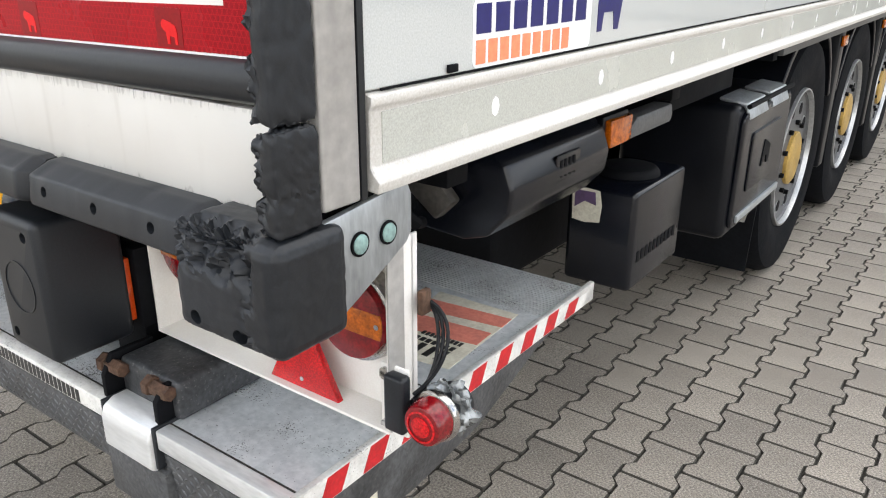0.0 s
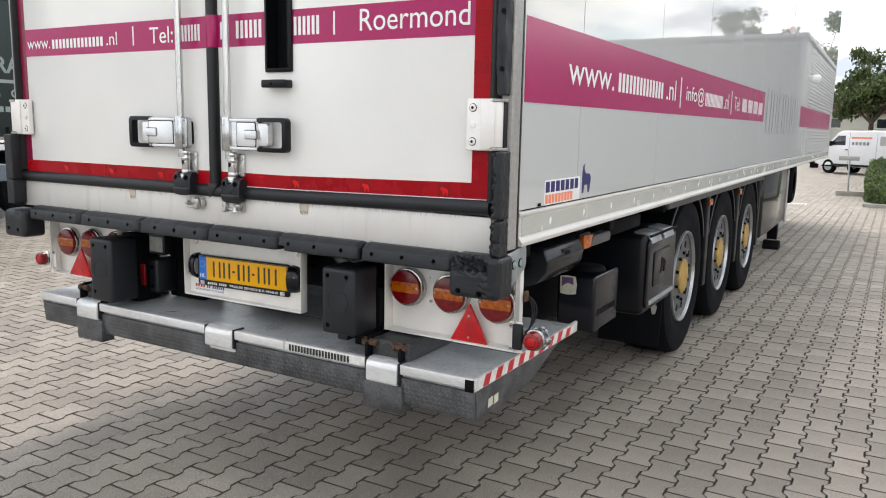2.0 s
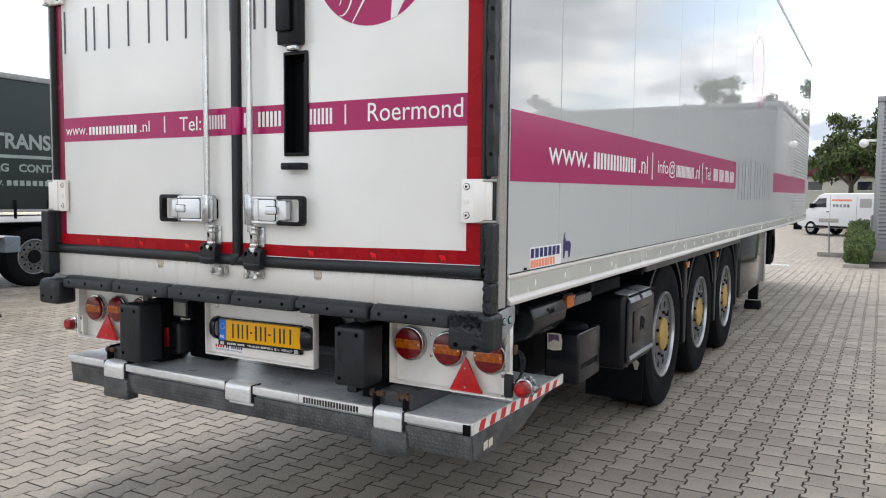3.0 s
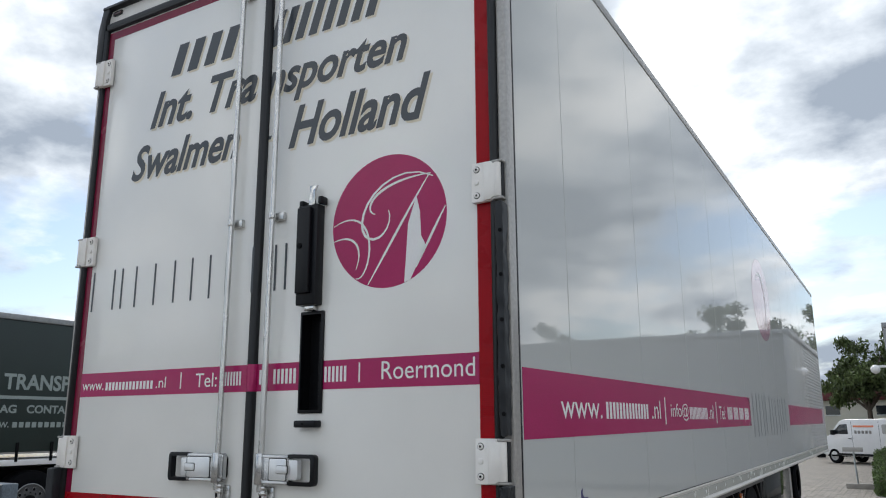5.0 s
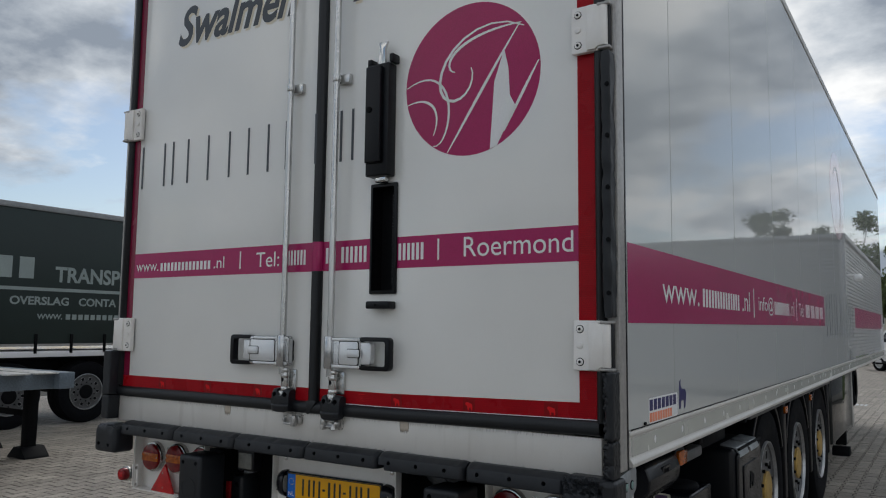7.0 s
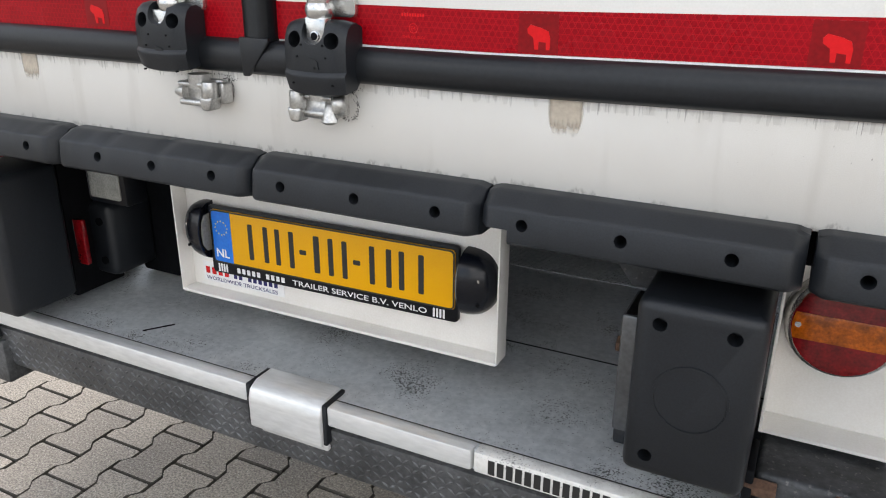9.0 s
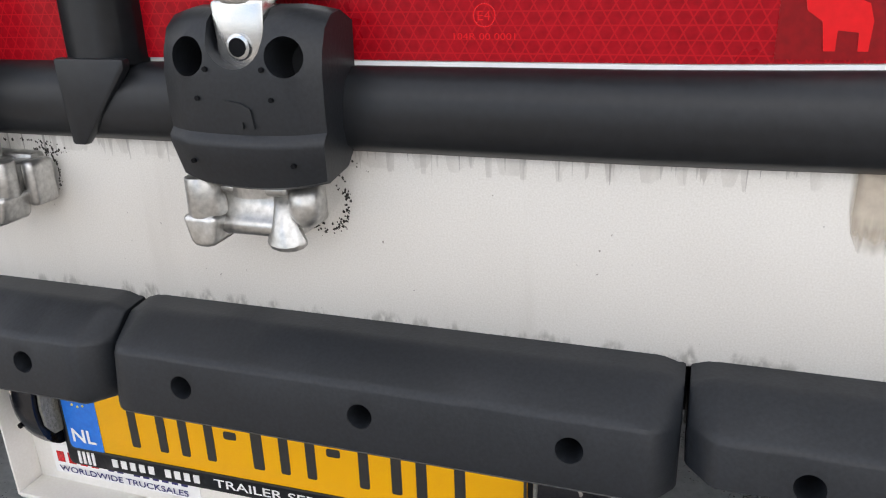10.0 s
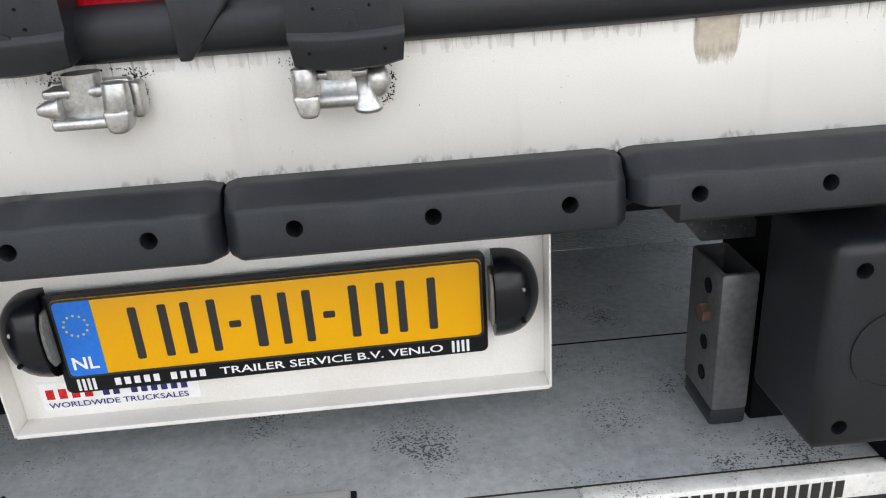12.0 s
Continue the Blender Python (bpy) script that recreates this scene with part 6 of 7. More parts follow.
swoosh([(6.3, 3.3), (6.7, 3.6), (7.1, 3.2), (6.8, 2.8)], 0.03, sbadge, S1)
plateS = decal("maker_sticker", round_rect(0.284, 0.63, 1.374, 1.462, 0.012), S0, M_WHITE, trailer, 0.0006, "white sticker with blue and orange bars")
strip_bars("maker_bar", [7], side(XR + 0.0008), 0.292, 0.620, 1.418, 1.456, M_BLUE, plateS, fill=0.75)
strip_bars("maker_bar", [9], side(XR + 0.0008), 0.292, 0.560, 1.379, 1.410, M_ORANGEV, plateS, fill=0.75)
decal("maker_mark", [(0.655, 1.395), (0.672, 1.395), (0.678, 1.425), (0.715, 1.425), (0.722, 1.395), (0.738, 1.395), (0.752, 1.450), (0.735, 1.468), (0.690, 1.470), (0.672, 1.490), (0.680, 1.508), (0.660, 1.500), (0.655, 1.470)], S0, M_BLUE, trailer, 0.001, "dark blue plain mark")
box("panel_clip", (XR + 0.001, XR + 0.006, 0.226, 0.246, 1.376, 1.386), M_DARK, trailer, 0.001)
box("joint_line", (XR + 0.0005, XR + 0.002, 0.098, 4.2, 1.3705, 1.3735), M_DARK, trailer, 0.0)

# ---- under the side ----
box("chassis_beam", (0.36, 0.50, 1.02, 11.0, 0.86, 1.25), M_DARK, trailer, 0.006)
box("chassis_beam", (-0.50, -0.36, 1.02, 11.0, 0.86, 1.25), M_DARK, trailer, 0.006)
for y in (0.4, 1.4, 2.4, 3.1, 4.5, 5.9, 7.2, 8.6):
    box("cross_beam", (-1.18, 1.18, y, y + 0.06, 1.16, 1.254), M_DARK, trailer, 0.004)
# plain dark block, added to back the platform and keep light out
box("rear_underbody", (-0.86, 0.86, 1.05, 1.75, 0.66, 1.25), M_DARK, trailer, 0.02)
# rounded black air tank cover
tank_pts = [(0.90, 1.20), (1.10, 1.222), (1.165, 1.210), (1.205, 1.175), (1.222, 1.13), (1.215, 1.085), (1.170, 1.035), (1.120, 1.020), (0.96, 1.03), (0.91, 1.08)]
tankc = prism("tank_cover", tank_pts, lambda u, v, w: (u, 0.535 + w, v), 0.40, M_COVER, trailer, 0.008, "rounded black plastic tank cover", 3)
prism("cover_panel", round_rect(0.70, 0.80, 1.105, 1.160, 0.006), lambda u, v, w: (1.213 + w, u, v), 0.006, M_COVER, tankc, 0.002)
strip_bars("cover_bar", [4], side(1.2195), 0.715, 0.785, 1.115, 1.150, M_DARK, tankc, fill=0.5)
prism("tank_hanger", [(0.95, 1.25), (1.05, 1.25), (1.06, 1.16), (1.12, 1.10), (1.08, 1.06), (1.0, 1.12)], lambda u, v, w: (u, 0.50 + w, v), 0.03, M_BRACKET, trailer, 0.006)
part("air_hose", add_tube(bmesh.new(), [(0.95, 0.35, 1.22), (1.05, 0.36, 1.15), (1.10, 0.42, 1.08), (1.05, 0.50, 1.05)], 0.012), M_DARK, trailer, "", True)
for k in range(3):
    part("air_hose", add_tube(bmesh.new(), [(1.0, 0.30 + 0.05 * k, 1.23), (1.08, 0.34 + 0.05 * k, 1.18), (1.02, 0.44, 1.10 - 0.03 * k)], 0.008), M_DARK, trailer, "", True)
sm = box("side_marker", (1.196, 1.214, 0.955, 1.065, 1.125, 1.185), M_AMBER, trailer, 0.004, label="amber side marker lamp")
box("marker_seat", (1.170, 1.198, 0.945, 1.075, 1.118, 1.192), M_PLASTIC, sm, 0.003)
box("marker_hanger", (1.165, 1.175, 0.96, 1.06, 1.18, 1.256), M_DARK, sm, 0.002)
bar = prism("guard_bar", [(1.075, 1.120), (1.34, 1.120), (1.35, 1.140), (1.34, 1.168), (1.12, 1.168), (1.085, 1.150)], side(1.150), 0.055, M_GUARD, trailer, 0.008, "grey guard bar end")
box("guard_rail", (1.12, 1.16, 1.45, 2.0, 1.12, 1.19), M_DARK, trailer, 0.006)
cbx = box("control_box", (1.012, 1.20, 1.175, 1.525, 0.700, 0.968), M_COVER, trailer, 0.014, 3, "black moulded control box with a worn sticker")
decal("sticker", [(1.029, 0.872), (1.064, 0.868), (1.106, 0.874), (1.110, 0.92), (1.102, 0.957), (1.064, 0.960), (1.026, 0.955)], rear(1.1746), M_STICKER, cbx, 0.0008)
decal("sticker_field", [(1.034, 0.905), (1.062, 0.925), (1.094, 0.918), (1.090, 0.952), (1.034, 0.952)], rear(1.1736), mat("violet_print", (0.10, 0.06, 0.13), 0.5, vary=0.2), cbx, 0.0008)
strip_bars("moulded_bar", [10], side(1.2005), 1.21, 1.49, 0.775, 0.805, M_DARK, cbx, fill=0.6)
cyl("round_pot", (1.10, 1.35, 0.967), (1.10, 1.35, 0.990), 0.088, M_DARK, trailer, 24, 0.075, 0.008)
# tool box with two silver latches
tb_ = box("tool_box", (0.85, 1.235, 1.855, 2.485, 0.645, 1.085), M_PLASTIC, trailer, 0.03, 4, "black plastic tool box with silver latches")
prism("lid", round_rect(1.88, 2.46, 0.680, 1.06, 0.03), side(1.231), 0.020, M_COVER, tb_, 0.008)
prism("lid_inset", round_rect(1.98, 2.34, 0.785, 0.985, 0.02), side(1.250), 0.008, M_COVER, tb_, 0.004)
prism("lid_badge", [(2.11, 0.85), (2.13, 0.85), (2.14, 0.88), (2.17, 0.88), (2.18, 0.85), (2.20, 0.85), (2.21, 0.91), (2.13, 0.94)], side(1.2575), 0.003, M_DARK, tb_)
box("lid_edge", (1.249, 1.259, 1.915, 2.43, 0.698, 0.722), M_GALV, tb_, 0.003)
for y in (1.915, 2.185):
    prism("latch", [(0, 0), (0.09, -0.012), (0.108, -0.062), (0.096, -0.064), (0.080, -0.026), (0, -0.012)], lambda u, v, w: (1.150 + u, y + w, 1.100 + v), 0.21, M_GALV, tb_, 0.006)
cyl("latch_pin", (1.25, 1.90, 1.08), (1.25, 2.45, 1.08), 0.008, M_DARK, tb_, 8)
# mud flaps and wheel guards
flap = prism("mud_flap", [(0.78, 0.30), (1.17, 0.30), (1.18, 0.72), (0.78, 0.72)], rear(2.532), 0.012, M_TYRE, trailer, 0.003, "black mud flap with a white mark")
decal("flap_mark", [(1.05, 0.52), (1.07, 0.52), (1.08, 0.55), (1.11, 0.55), (1.12, 0.51), (1.14, 0.51), (1.15, 0.56), (1.12, 0.59), (1.06, 0.60)], rear(2.519), M_POST, flap, 0.001)


def mudguard(yc):
    pts_o = [(yc + 0.60 * math.cos(radians(a)), 0.675 + 0.60 * math.sin(radians(a))) for a in range(20, 161, 10)]
    pts_i = [(yc + 0.57 * math.cos(radians(a)), 0.675 + 0.57 * math.sin(radians(a))) for a in range(160, 19, -10)]
    return prism("mudguard", pts_o + pts_i, lambda u, v, w: (0.74 + w, u, v), 0.44, M_PLASTIC, trailer, 0.004, "black plastic mudguard", 1)


AXLES = (3.080, 4.350, 5.630)
for y in AXLES:
    mudguard(y)
for y in (3.715, 4.99, 6.24):
    box("guard_post", (1.10, 1.185, y - 0.05, y + 0.05, 0.50, 1.25), M_PLASTIC, trailer, 0.010, 3)
box("guard_strip", (1.14, 1.20, 2.46, 6.30, 1.175, 1.255), M_GUARD, trailer, 0.006, label="dark grey strip over the wheels")
for y in (3.665, 4.94):
    box("side_marker", (1.186, 1.200, y, y + 0.10, 1.105, 1.155), M_AMBER, trailer, 0.003, label="amber side marker lamp")


# ---- wheels ----
def wheel(parent, x, y, z, s=1, gold=True):
    w = new("wheel")
    w.parent = parent
    w.location = (x, y, z)
    w.rotation_euler = (0, 0, 0 if s > 0 else math.pi)
    w["label"] = "truck wheel with a silver rim and ochre hub" if gold else "truck wheel with a silver rim"
    tyre = part("tyre", spun([(-0.34, 0.30), (-0.35, 0.44), (-0.335, 0.505), (-0.30, 0.526), (-0.245, 0.526), (-0.24, 0.516), (-0.23, 0.516), (-0.225, 0.526), (-0.175, 0.526), (-0.17, 0.516), (-0.16, 0.516), (-0.155, 0.526), (-0.105, 0.526), (-0.10, 0.516), (-0.09, 0.516), (-0.085, 0.526), (-0.03, 0.526), (0.005, 0.505), (0.020, 0.44), (0.012, 0.37), (-0.005, 0.305)], 64), M_TYRE, w, "", True)
    part("rim", spun([(-0.01, 0.312), (0.010, 0.309), (0.012, 0.301), (0.002, 0.2975), (-0.009, 0.2955)], 48), M_RIM, w, "", True)
    part("wheel_disc", spun([(-0.008, 0.2965), (-0.018, 0.287), (-0.022, 0.255), (-0.014, 0.200), (-0.010, 0.150), (-0.012, 0.0001)], 48), M_DISC, w, "", True)
    for k in range(10):
        a = 2 * math.pi * k / 10
        hole_at = (0.222 * math.cos(a), 0.222 * math.sin(a))
        cyl("hole_rim", (-0.040, *hole_at), (-0.0145, *hole_at), 0.031, M_RIM, w, 18)
        cyl("hand_hole", (-0.040, *hole_at), (-0.0130, *hole_at), 0.0265, M_DARK, w, 18)
    for k in range(10):
        a = 2 * math.pi * (k + 0.5) / 10
        cyl("wheel_nut", (-0.012, 0.160 * math.cos(a), 0.160 * math.sin(a)), (0.006, 0.160 * math.cos(a), 0.160 * math.sin(a)), 0.011, M_DARK, w, 6)
    part("hub", spun([(-0.014, 0.120), (0.004, 0.118), (0.010, 0.106), (0.011, 0.07), (0.008, 0.0001)], 32), M_GOLD if gold else M_DARK, w, "ochre-painted hub" if gold else "", True)
    return w


for y in AXLES:
    wheel(trailer, 1.170, y, 0.675 - 0.0022 * y)
    wheel(trailer, -1.170, y, 0.675 - 0.0022 * y, -1)
    cyl("axle", (-0.9, y, 0.67), (0.9, y, 0.67), 0.07, M_DARK, trailer, 14)
    for x in (-0.43, 0.43):
        cyl("air_bellows", (x, y + 0.42, 0.62), (x, y + 0.42, 0.86), 0.15, M_DARK, trailer, 20, None, 0.03)
        box("trailing_arm", (x - 0.05, x + 0.05, y - 0.50, y + 0.50, 0.56, 0.64), M_DARK, trailer, 0.008)
# skirt box, landing leg and spare wheel
sk = box("skirt_panel", (0.78, 1.205, 6.35, 8.45, 0.56, 1.245), M_GLOSSBLACK, trailer, 0.02, 3, "glossy dark side box")
box("skirt_edge", (1.200, 1.211, 8.32, 8.46, 0.54, 1.20), M_POST, sk, 0.004)
box("landing_leg", (0.97, 1.09, 8.72, 8.84, 0.26, 1.24), M_DARK, trailer, 0.006)
prism("leg_foot", [(8.66, 0.0), (8.90, 0.0), (8.89, 0.04), (8.83, 0.11), (8.73, 0.11), (8.67, 0.04)], lambda u, v, w: (0.93 + w, u, v + 0.1305), 0.20, M_DARK, trailer, 0.006)
box("landing_leg", (-1.09, -0.97, 8.72, 8.84, 0.14, 1.24), M_DARK, trailer, 0.006)
spare = new("spare_wheel")
spare.parent = trailer
spare.location, spare.scale = (0.98, 10.3, 0.93), (0.8, 0.8, 0.8)
part("tyre", spun([(-0.13, 0.20), (-0.14, 0.33), (-0.10, 0.38), (0.10, 0.38), (0.14, 0.33), (0.13, 0.20)], 40), M_TYRE, spare, "", True)
part("rim", spun([(-0.1, 0.20), (0.0, 0.19), (0.0, 0.01)], 32), M_RIM, spare, "", True)
box("spare_hanger", (1.01, 1.07, 10.06, 10.14, 0.93, 1.27), M_DARK, trailer, 0.004)

# ---- surroundings ----
EYE_AT = Vector((2.3, -2.4, 1.62))
NEARER = Matrix.Translation((0, 0, -0.15)) @ Matrix.Translation(EYE_AT) @ Matrix.Scale(0.9075, 4) @ Matrix.Translation(-EYE_AT)


def settle(ob):
    """Brings a thing of the surroundings to the scale of the yard."""
    ob.matrix_basis = NEARER @ ob.matrix_basis
    return ob


# ---- green curtain-sided trailer ----
green = root("curtain_trailer", "dark green curtain-sided truck trailer with pale lettering", "truck trailer")
GX, GY0, GY1 = -10.4, -3.14, 10.26
box("curtain", (GX - 2.5, GX, GY0, GY1, 1.36, 3.565), M_TARP, green, 0.02, 3, "dark green tarpaulin curtain")
box("roof_edge", (GX - 2.52, GX + 0.02, GY0, GY1, 3.565, 3.665), M_CLADDARK, green, 0.02)
box("side_rail", (GX - 2.5, GX + 0.01, GY0, GY1, 1.14, 1.24), M_VAN, green, 0.01)
for y in [GY0 + 0.3 + 0.62 * i for i in range(21)]:
    box("buckle_strap", (GX + 0.002, GX + 0.02, y, y + 0.05, 1.20, 1.52), M_DARK, green, 0.004)
def GP(u, v, w):
    return (GX + 0.001 + w, u - 0.14, v + 0.045)


lettering("lettering", "TRANSPORT", GP, 5.03, 6.92, 2.345, 2.615, M_TARPTXT, green, bold=0.03)
strip_bars("brand_bar", [10], GP, 1.2, 4.78, 2.385, 2.735, M_TARPTXT, green, fill=0.68)
decal("tarp_line", [(1.0, 2.19), (8.2, 2.19), (8.2, 2.245), (1.0, 2.245)], GP, M_TARPTXT, green, 0.001)
lettering("lettering", "OVERSLAG", GP, 4.30, 5.30, 1.955, 2.095, M_TARPTXT, green, bold=0.03)
lettering("lettering", "CONTA", GP, 5.48, 6.20, 1.955, 2.095, M_TARPTXT, green, bold=0.03)
lettering("lettering", "WWW.", GP, 4.76, 5.20, 1.72, 1.81, M_TARPTXT, green, bold=0.03)
strip_bars("address_bar", [10], GP, 5.26, 6.40, 1.72, 1.81, M_TARPTXT, green, fill=0.7)
strip_bars("brand_bar", [2], GP, 3.9, 4.16, 1.955, 2.095, M_TARPTXT, green, fill=0.7)
for y in (4.27, 5.59, 6.91):
    wheel(green, GX - 0.02, y, 0.525, 1, False)
    box("axle_beam", (GX - 2.3, GX - 0.3, y - 0.06, y + 0.06, 0.46, 0.58), M_DARK, green, 0.01)
box("underframe", (GX - 2.0, GX - 0.45, GY0, GY1, 0.72, 1.06), M_DARK, green, 0.01)

# ---- container chassis beside it ----
chs = root("container_chassis", "blue-grey container chassis on a landing leg", "trailer chassis")
box("end_beam", (-9.4, -6.98, 3.05, 3.25, 0.90, 1.10), M_BLUEGREY, chs, 0.008)
for i in range(14):
    box("deck_slat", (-9.4, -7.0, -1.9 + 0.36 * i, -1.62 + 0.36 * i, 1.085, 1.105), M_ALU, chs, 0.004)
box("main_beam", (-7.30, -7.10, -2.0, 3.06, 0.90, 1.09), M_BLUEGREY, chs, 0.008)
box("main_beam", (-9.30, -9.10, -2.0, 3.06, 0.90, 1.09), M_BLUEGREY, chs, 0.008)
decal("maker_plate", [(-7.42, 0.96), (-7.12, 0.96), (-7.12, 1.03), (-7.42, 1.03)], rear(3.0495), M_GALV, chs, 0.001)
for x in (-7.76, -8.9):
    box("landing_leg", (x - 0.065, x + 0.065, 3.08, 3.22, 0.12, 0.91), M_DARK, chs, 0.01)
    prism("leg_foot", [(x - 0.22, 0.0), (x + 0.22, 0.0), (x + 0.20, 0.03), (x + 0.075, 0.14), (x - 0.075, 0.14), (x - 0.20, 0.03)], lambda u, v, w: (u, 3.0 + w, v - 0.004), 0.32, M_DARK, chs, 0.01)
box("leg_brace", (-8.9, -7.76, 3.13, 3.17, 0.50, 0.58), M_DARK, chs, 0.004)

# ---- corrugated warehouse ----
shed = root("warehouse", "grey warehouse with horizontal corrugated cladding", "warehouse")
HX, HY, HH = 2.30, 21.3, 4.30


def ribbed(name, length, height, place, parent, pitch=0.105, d=0.046):
    bm = bmesh.new()
    n = int(height / pitch)
    prof = []
    for i in range(n):
        z = i * pitch
        prof += [(z, 0), (z + pitch * 0.20, 0), (z + pitch * 0.32, d), (z + pitch * 0.97, d)]
    prof.append((n * pitch, 0))
    rows = [[bm.verts.new(place(u, z, w)) for u in (0, length)] for z, w in prof]
    for a, b in zip(rows, rows[1:]):
        bm.faces.new((a[0], a[1], b[1], b[0]))
    bmesh.ops.recalc_face_normals(bm, faces=bm.faces[:])
    return part(name, bm, M_CLAD, parent)


box("wall", (HX + 0.06, HX + 30, HY + 0.06, HY + 26, 0.0, HH), M_CLADDARK, shed, 0.0)
ribbed("cladding", 29.9, HH - 0.4, lambda u, z, w: (HX + 0.08 + u, HY + 0.05 - w, 0.3 + z), shed)
ribbed("cladding", 25.9, HH - 0.4, lambda u, z, w: (HX + 0.05 - w, HY + 0.08 + u, 0.3 + z), shed)
box("corner_trim", (HX, HX + 0.14, HY, HY + 0.14, 0.0, HH), M_CLAD, shed, 0.01)
box("roof_trim", (HX - 0.03, HX + 30.05, HY - 0.03, HY + 26, HH, HH + 0.14), M_CLAD, shed, 0.01)
box("plinth", (HX - 0.02, HX + 30, HY - 0.02, HY + 26, 0.0, 0.3), M_KERB, shed, 0.01)
vent = box("vent_grille", (HX - 0.05, HX + 0.0, HY + 0.3, HY + 1.2, 0.55, 1.25), M_CLADDARK, shed, 0.01)
for i in range(9):
    box("vent_slat", (HX - 0.075, HX - 0.045, HY + 0.33, HY + 1.17, 0.60 + 0.07 * i, 0.64 + 0.07 * i), M_CLAD, vent, 0.004)
dome = box("wall_camera", (HX - 0.30, HX, HY + 0.05, HY + 0.12, 3.24, 3.30), M_VAN, shed, 0.01, label="white dome camera on an arm")
bm = bmesh.new()
bmesh.ops.create_uvsphere(bm, u_segments=20, v_segments=12, radius=0.12, matrix=Matrix.Translation((HX - 0.30, HY + 0.085, 3.20)))
part("dome", bm, M_VAN, dome, "", True)
for x in (9.0, 16.5, 24.0):
    dr = box("roller_door", (HX + x, HX + x + 3.2, HY - 0.03, HY + 0.02, 0.0, 3.4), M_CLADDARK, shed, 0.01)

# ---- hedge, bed and signs ----
kerbbed = tagged(new("planting_bed"), "raised planting bed with a pale kerb", "planting bed")
box("kerb", (1.72, 2.29, 18.75, 18.90, -0.01, 0.09), M_KERB, kerbbed, 0.012)
box("kerb", (1.72, 1.86, 18.90, 40.0, -0.01, 0.09), M_KERB, kerbbed, 0.012)
box("soil", (1.86, 2.29, 18.90, 40.0, -0.01, 0.06), M_JOINT, kerbbed, 0.0)


def leaf_cloud(bm, centre, radii, count, size, rnd, hollow=0.6, boxy=0.0):
    for _ in range(count):
        d = Vector((rnd.gauss(0, 1), rnd.gauss(0, 1), rnd.gauss(0, 1))).normalized()
        r = hollow + (1 - hollow) * rnd.random()
        r *= 1 + 0.22 * noise.noise(Vector(centre) + d * 1.7)
        r *= max(abs(d.x), abs(d.y), abs(d.z)) ** -boxy
        p = Vector(centre) + Vector((d.x * radii[0], d.y * radii[1], d.z * radii[2])) * r
        q = Euler((rnd.uniform(0, 6.28), rnd.uniform(0, 6.28), rnd.uniform(0, 6.28))).to_matrix()
        s = size * rnd.uniform(0.6, 1.3)
        pts = [(-s, 0, 0), (0, -s * 0.45, s * 0.12), (s, 0, 0), (0, s * 0.45, s * 0.12)]
        bm.faces.new([bm.verts.new(p + q @ Vector(v)) for v in pts])


rnd = random.Random(4)
for i, (x, y, r, h) in enumerate(((1.98, 19.40, 0.27, 0.46), (2.05, 20.3, 0.30, 0.62), (2.02, 21.0, 0.36, 0.75), (2.0, 22.0, 0.38, 0.85), (2.0, 23.2, 0.40, 0.95), (2.0, 24.6, 0.42, 0.95))):
    sh = root("hedge_shrub", "clipped green shrub in a row along the warehouse", "shrub", "shrubs along the warehouse")
    bm = bmesh.new()
    leaf_cloud(bm, (x, y, 0.06 + h / 2), (r, 0.5, h / 2 + 0.06), 3600, 0.035, rnd, 0.62, 0.55)
    part("leaves", bm, M_HEDGE, sh)
    bm = bmesh.new()
    bmesh.ops.create_icosphere(bm, subdivisions=3, radius=1, matrix=Matrix.Translation((x, y, 0.06 + h / 2)) @ Matrix.Diagonal((r * 0.78, 0.40, h / 2 - 0.02, 1)))
    part("twigs", bm, M_BARK, sh)
sg = root("board_sign", "small pale board on a post in a concrete foot", "sign")
box("foot", (0.90, 1.62, 22.40, 22.62, -0.01, 0.14), M_KERB, sg, 0.015)
cyl("post", (1.20, 22.5, 0.12), (1.17, 22.5, 1.10), 0.025, M_GALV, sg, 12)
box("board", (0.90, 1.42, 22.47, 22.49, 1.00, 1.12), M_POST, sg, 0.004)
drain = root("drain_grate", "pale iron drain grate set in the paving", "drain")
for i in range(8):
    box("grate_bar", (-0.15 + 0.09 * i, -0.10 + 0.09 * i, 18.3, 18.75, -0.01, 0.006), M_GALV, drain, 0.0)

# ---- white van ----
van = root("delivery_van", "white delivery van with an orange bar and dark cab window", "van")
van.location, van.rotation_euler = (1.25, 37.6, -0.004), (0, 0, radians(-38))


def vx(u, v, w):
    return (u, -0.88 + w, v)


vb = [(-2.25, 0.45), (-2.32, 0.62), (-2.30, 0.95), (-2.12, 1.10), (-1.70, 1.22), (-1.05, 1.86), (-0.80, 1.95), (1.9, 1.97), (2.15, 1.90), (2.24, 1.2), (2.26, 0.45), (1.9, 0.34), (-1.9, 0.34)]
prism("body", vb, vx, 1.76, M_VAN, van, 0.05, "white painted body", 3)
prism("cab_window", [(-1.50, 1.30), (-1.02, 1.72), (-0.62, 1.74), (-0.60, 1.30)], lambda u, v, w: (u, -0.874 - w, v), 0.012, M_GLASS, van, 0.004)
prism("windscreen", [(-0.80, 0.0), (0.80, 0.0), (0.66, 0.80), (-0.66, 0.80)], lambda u, v, w: (-1.72 + 0.66 * v / 0.8 - w * 0.7, u, 1.235 + v * 0.76 + w), 0.012, M_GLASS, van, 0.004)
box("lower_trim", (-1.3, 1.2, -0.895, -0.87, 0.36, 0.46), M_PLASTIC, van, 0.01)
